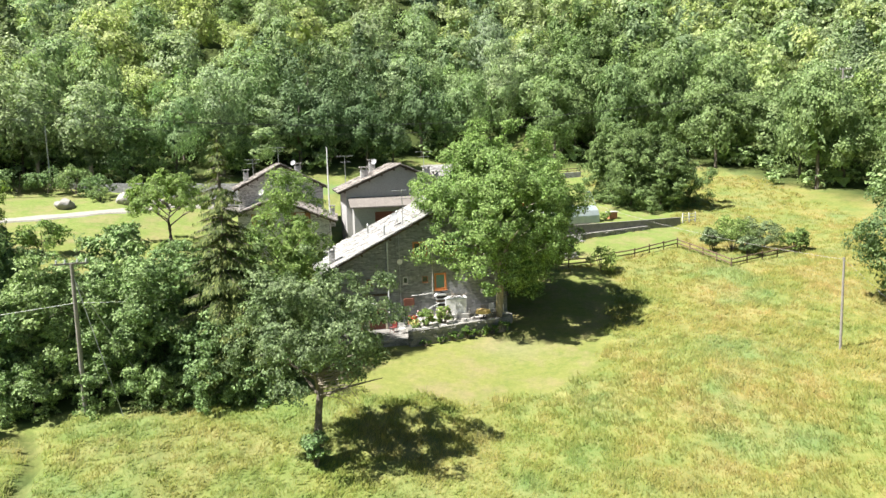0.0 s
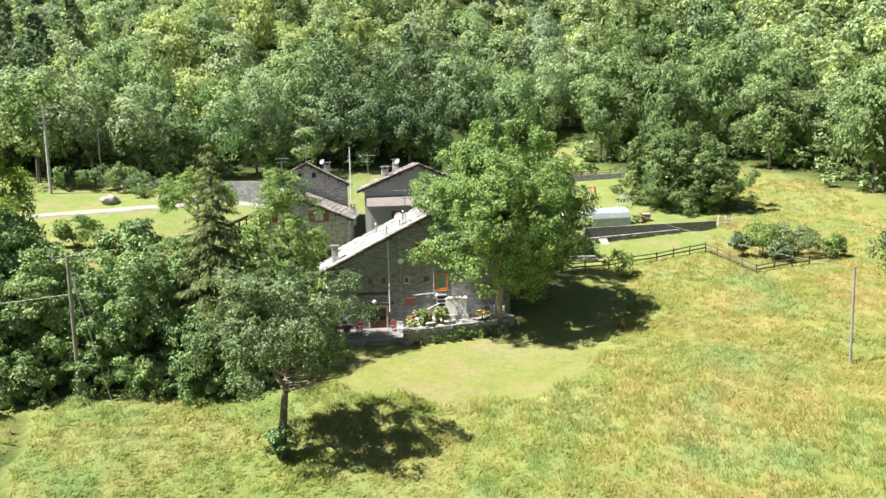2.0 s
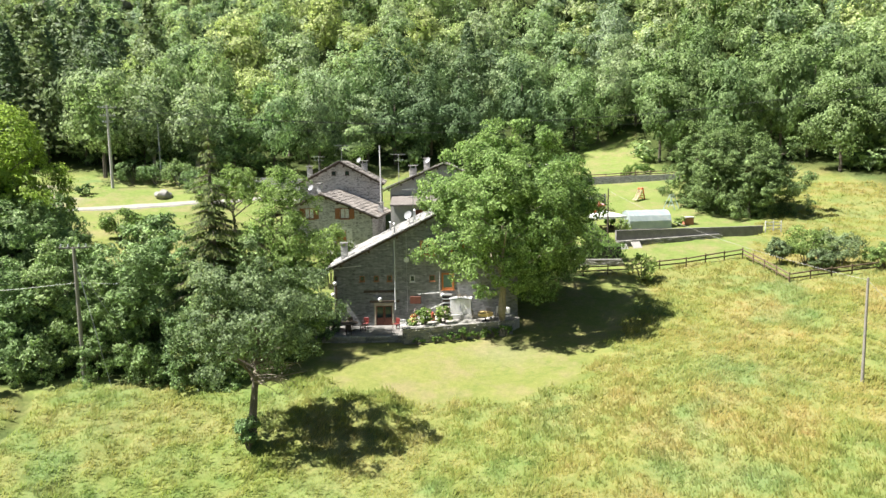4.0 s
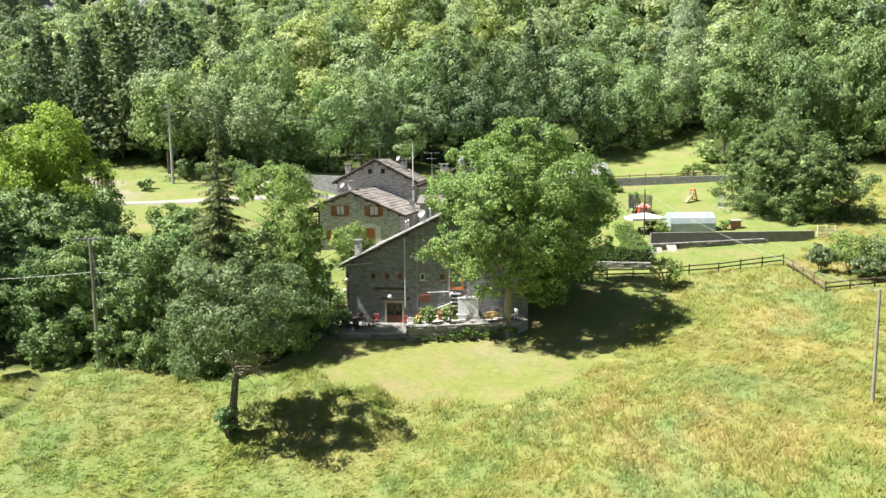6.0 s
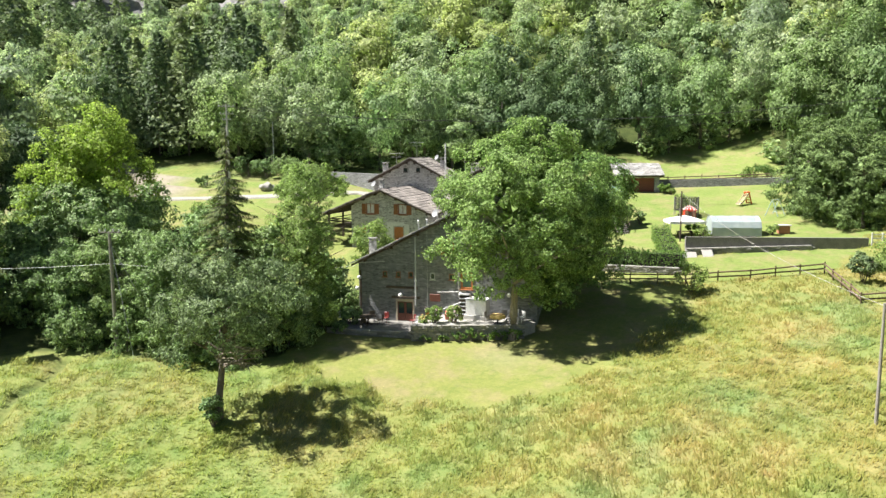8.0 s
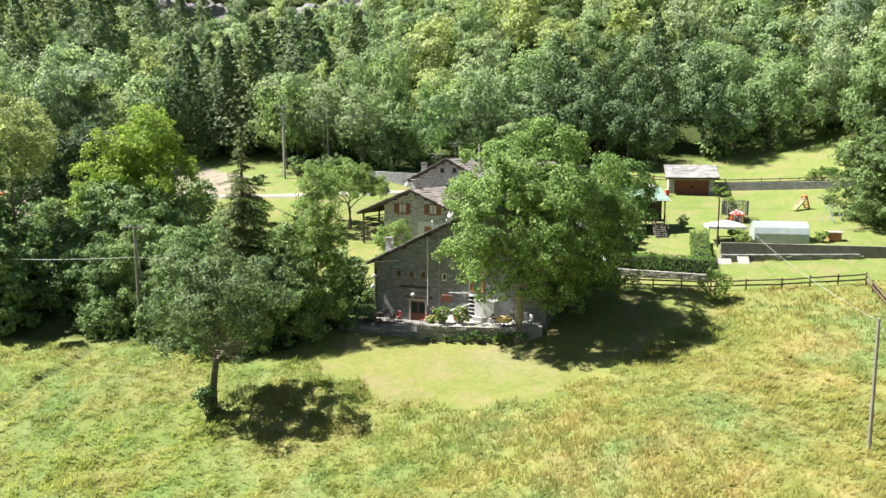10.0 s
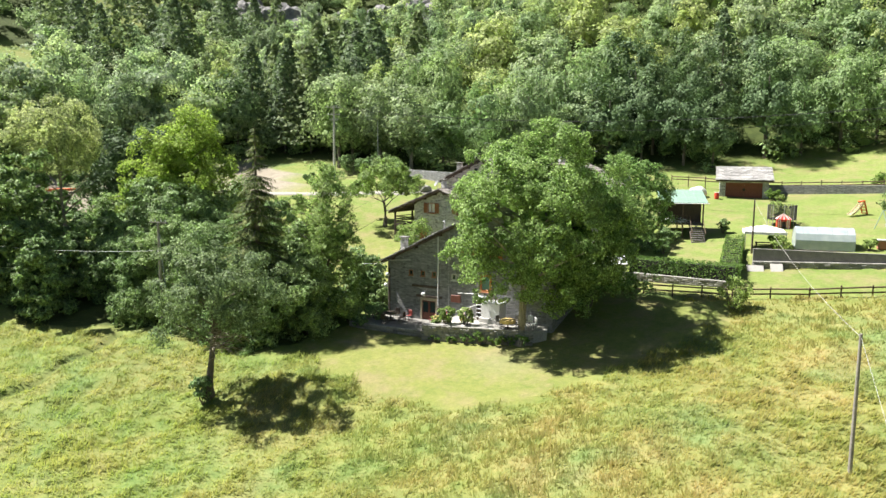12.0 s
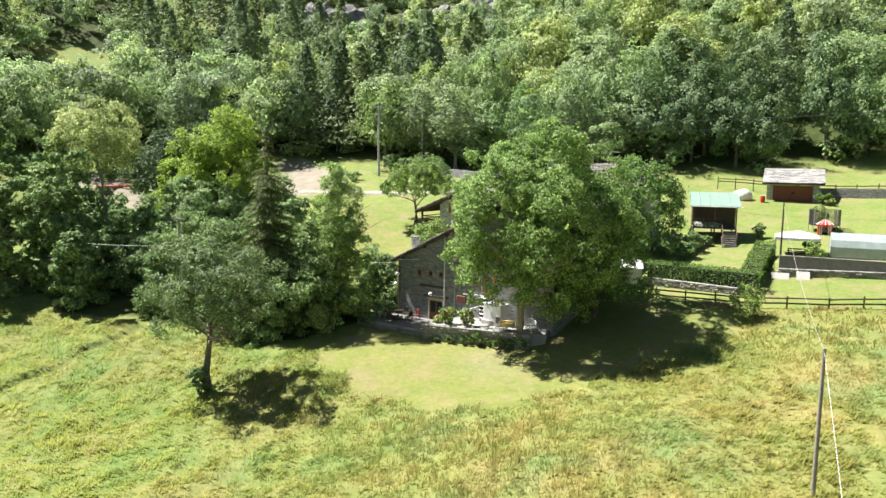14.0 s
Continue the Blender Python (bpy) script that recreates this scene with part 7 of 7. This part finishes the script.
for k, (f, w, hh) in enumerate(((0.42, 0.9, 0.45), (0.55, 0.8, 0.55), (0.68, 0.9, 0.4), (0.82, 0.8, 0.4), (0.93, 0.7, 0.45), (0.28, 0.6, 0.25), (0.12, 0.6, 0.22))):
    x, y = TL[0] + (TR[0] - TL[0]) * f + 0.12, TL[1] + (TR[1] - TL[1]) * f - 0.35
    shrub("wall_plant", x, y, (w, 0.4, hh), 650, (0.15, 0.1), HEDGE_LEAF, "leafy plant growing against the terrace wall", 86 + k, 10, "plant", "plants along the terrace wall", gz(x, y) + 0.1)

# ---- odds and ends of the gardens ----
t = thing("storage_tent", pose(2.9, 74.9, gz(2.9, 74.9) - 0.1, 0, 0, 40), "white tarpaulin storage tent under the trees", "tent")
part("side", new_box(0, 0, 0, 3.2, 0.05, 2.1), WHITE_CLOTH, t)
part("side", new_box(0, 2.4, 0, 3.2, 2.45, 2.1), WHITE_CLOTH, t)
part("end", new_box(0, 0.052, 0, 0.05, 2.398, 2.1), WHITE_CLOTH, t)
part("end", new_box(3.15, 0.052, 0, 3.2, 2.398, 2.1), WHITE_CLOTH, t)
bm = bmesh.new()
vs = [bm.verts.new(q) for q in ((-0.1, -0.15, 2.1), (3.3, -0.15, 2.1), (3.3, 1.22, 2.75), (-0.1, 1.22, 2.75), (-0.1, 2.6, 2.1), (3.3, 2.6, 2.1))]
for f in ((0, 1, 2, 3), (3, 2, 5, 4), (0, 3, 4), (1, 5, 2)):
    bm.faces.new([vs[i] for i in f])
part("roof", bm, WHITE_CLOTH, t)

for k, (x, y, w, hh) in enumerate(((14.9, 84.4, 1.5, 0.8), (16.6, 85.2, 1.1, 1.0))):
    t = thing("leaning_board", pose(x, y, gz(x, y), -48, 0, 26), "pale grey board leaning against the garden wall", "board", "boards at the garden wall")
    part("board", new_box(-w / 2, 0, 0, w / 2, 0.05, hh, 0.01), PAVING, t)

t = thing("garden_gate", pose(31.6, 94.0, gz(31.6, 94.0), 0, 0, 20), "white wooden garden gate at the wall's end", "gate")
for x in (0.0, 1.0, 2.0):
    part("post", new_box(x - 0.06, -0.06, -0.2, x + 0.06, 0.06, 1.35, 0.01), WHITE_PAINT, t)
for z in (0.35, 0.75, 1.15):
    part("rail", new_box(0.06, -0.03, z - 0.05, 1.94, 0.03, z + 0.05), WHITE_PAINT, t)

t = thing("barbecue", pose(23.0, 97.0, gz(23.0, 97.0), 0, 0, 22), "small brick barbecue with a stone top", "barbecue")
part("body", new_box(-0.6, -0.4, 0, 0.6, 0.4, 0.85, 0.02), EARTH_RED, t)
part("top", new_box(-0.75, -0.5, 0.852, 0.75, 0.5, 0.97, 0.02), CONCRETE, t)
for x, y, sx, h, seed in ((15.0, 91.2, 1.0, 1.0, 120), (21.9, 96.0, 0.6, 0.7, 122), (13.4, 94.6, 0.7, 0.6, 123), (10.4, 104.4, 0.8, 1.6, 124), (5.9, 116.9, 1.0, 0.95, 125), (6.9, 116.4, 0.6, 0.5, 126), (18.6, 127.6, 2.2, 1.4, 127), (16.2, 128.4, 1.6, 1.0, 128)):
    shrub("garden_bush", x, y, (sx, sx, h), 2400 if seed == 125 else 900 if sx < 1.2 else 2200, (0.2, 0.12), HEDGE_LEAF if seed % 2 else LEAF_LIGHT, "rounded green bush in the upper garden", seed, 12, "bush", "bushes of the upper garden")
for x, y, sx, h, seed in ((2.6, 90.6, 1.1, 0.9, 131), (1.2, 89.4, 1.2, 1.0, 132), (-0.4, 88.6, 1.2, 1.1, 133), (3.4, 92.0, 0.8, 0.7, 134), (6.8, 97.2, 0.7, 1.0, 135), (3.6, 88.6, 1.3, 1.1, 136), (2.2, 87.0, 1.4, 1.2, 137), (4.6, 86.4, 1.1, 0.8, 138), (0.8, 85.4, 1.4, 1.2, 139)):
    shrub("garden_shrub", x, y, (sx, sx, h), 1300, (0.2, 0.12), LEAF_THICKET, "dark leafy shrub beside the cabin", seed, 12, "shrub", "shrubs beside the cabin")
t = thing("tarp_heap", pose(-3.2, 113.6, gz(-3.2, 113.6), 0, 0, 20), "heap under a white tarpaulin beside the shed", "tarpaulin")
bm = ball(bmesh.new(), (0, 0, 0.5), 1.0, 3, 0.9)
for v in bm.verts:
    v.co.x *= 1.2
    v.co += Vector((math.sin(v.co.y * 5) * 0.08, 0, math.sin(v.co.x * 4) * 0.07))
part("tarpaulin", bm, WHITE_CLOTH, t)
t = thing("barrel", pose(-0.6, 113.9, gz(-0.6, 113.9)), "red plastic barrel beside the shed", "barrel")
part("body", rod(rod(bmesh.new(), (0, 0, 0), (0, 0, 0.42), 0.28, 0.33, 14), (0, 0, 0.42), (0, 0, 0.85), 0.33, 0.28, 14), RED_PLASTIC, t)
part("lid", rod(bmesh.new(), (0, 0, 0.85), (0, 0, 0.9), 0.3, 0.3, 14), WHITE_PAINT, t)

t = thing("red_pipe", pose(0, 0, 0), "long red plastic pipe lying in the dirt yard", "pipe")
part("pipe", new_rod((-89.5, 56.5, gz(-89.5, 56.5) + 0.35), (-86.5, 64.0, gz(-86.5, 64.0) + 0.35), 0.22, None, 8), ORANGE_RED, t)

hx, hy = -191.0, 108.0
t = thing("stone_hut", pose(hx, hy, gz(hx, hy), 0, 0, 40), "small grey stone hut in the hillside clearing", "hut")
for x in (-2.5, 2.2):
    part("wall", new_box(x, -2.0, -1.5, x + 0.3, 2.0, 2.6), STONE_PALE, t)
for y in (-2.0, 1.7):
    part("wall", wall_cells([(-2.2, -1.5, 2.7), (0, -1.5, 3.7), (2.2, -1.5, 2.7)], [], 0.3), STONE_PALE, t).location = (0, y, 0)
for s in (-1, 1):
    bm = new_box(-1.65, -2.5, -0.08, 1.65, 2.5, 0.08)
    bmesh.ops.rotate(bm, verts=bm.verts, cent=(0, 0, 0), matrix=Matrix.Rotation(s * 0.43, 3, "Y"))
    part("roof", bm, SLATE, t).location = (s * 1.5, 0, 3.2)

# crags above the woods
for k, (x, y, r) in enumerate(CRAGS):
    t = thing("rock_outcrop", pose(x, y, gz(x, y) - 1.0, 0, 0, 47 * k), "dark grey weathered rock outcrop on the slope", "rock", "crags above the woods")
    bm = ball(bmesh.new(), (0, 0, 0), 1.0, 4)
    for v in bm.verts:
        p = v.co * 1.7 + Vector((k * 7.3, 0, 0))
        f = 1 + 0.45 * noise.noise(p) + 0.28 * abs(noise.noise(p * 2.7)) + 0.12 * noise.noise(p * 6.0)
        v.co = Vector((v.co.x * r, v.co.y * r * 0.7, v.co.z * r * 0.75)) * f
    part("rock", bm, CRAG_ROCK, t)

# hedgerow and bushes along the lane
for x, y, sx, h, seed in ((-56.5, 96.5, 2.8, 1.9, 141), (-53.0, 97.0, 2.6, 1.8, 142), (-49.5, 97.5, 3.0, 2.1, 143), (-46.0, 96.5, 2.4, 1.6, 144), (-58.8, 89.0, 1.3, 0.9, 145), (-44.5, 93.6, 1.5, 1.0, 146), (-9.8, 58.4, 1.1, 1.0, 147), (-11.8, 60.6, 1.4, 1.3, 148), (-11.2, 56.4, 1.3, 1.1, 149), (-9.4, 56.2, 0.8, 0.6, 154), (-12.6, 57.6, 1.4, 1.4, 155)):
    shrub("lane_bush", x, y, (sx, sx, h), int(900 * sx), (0.26, 0.15), LEAF_THICKET, "dense dark bush beside the lane", seed, 14, "bush", "bushes along the lane")
for x, y, s, seed in ((-47.3, 90.5, 1.1, 151), (-40.5, 93.2, 1.4, 152), (-36.5, 93.0, 1.0, 153)):
    rng = np.random.default_rng(seed)
    t = thing("boulder", pose(x, y, gz(x, y), 0, 0, seed * 31), "grey boulder on the grass bank", "boulder")
    bm = ball(bmesh.new(), (0, 0, s * 0.3), s, 3, 0.65)
    for v in bm.verts:
        v.co += v.co.normalized() * s * 0.3 * noise.noise(v.co * (1.6 / s) + Vector((seed, 0, 0)))
    part("rock", bm, WALL_STONE, t)
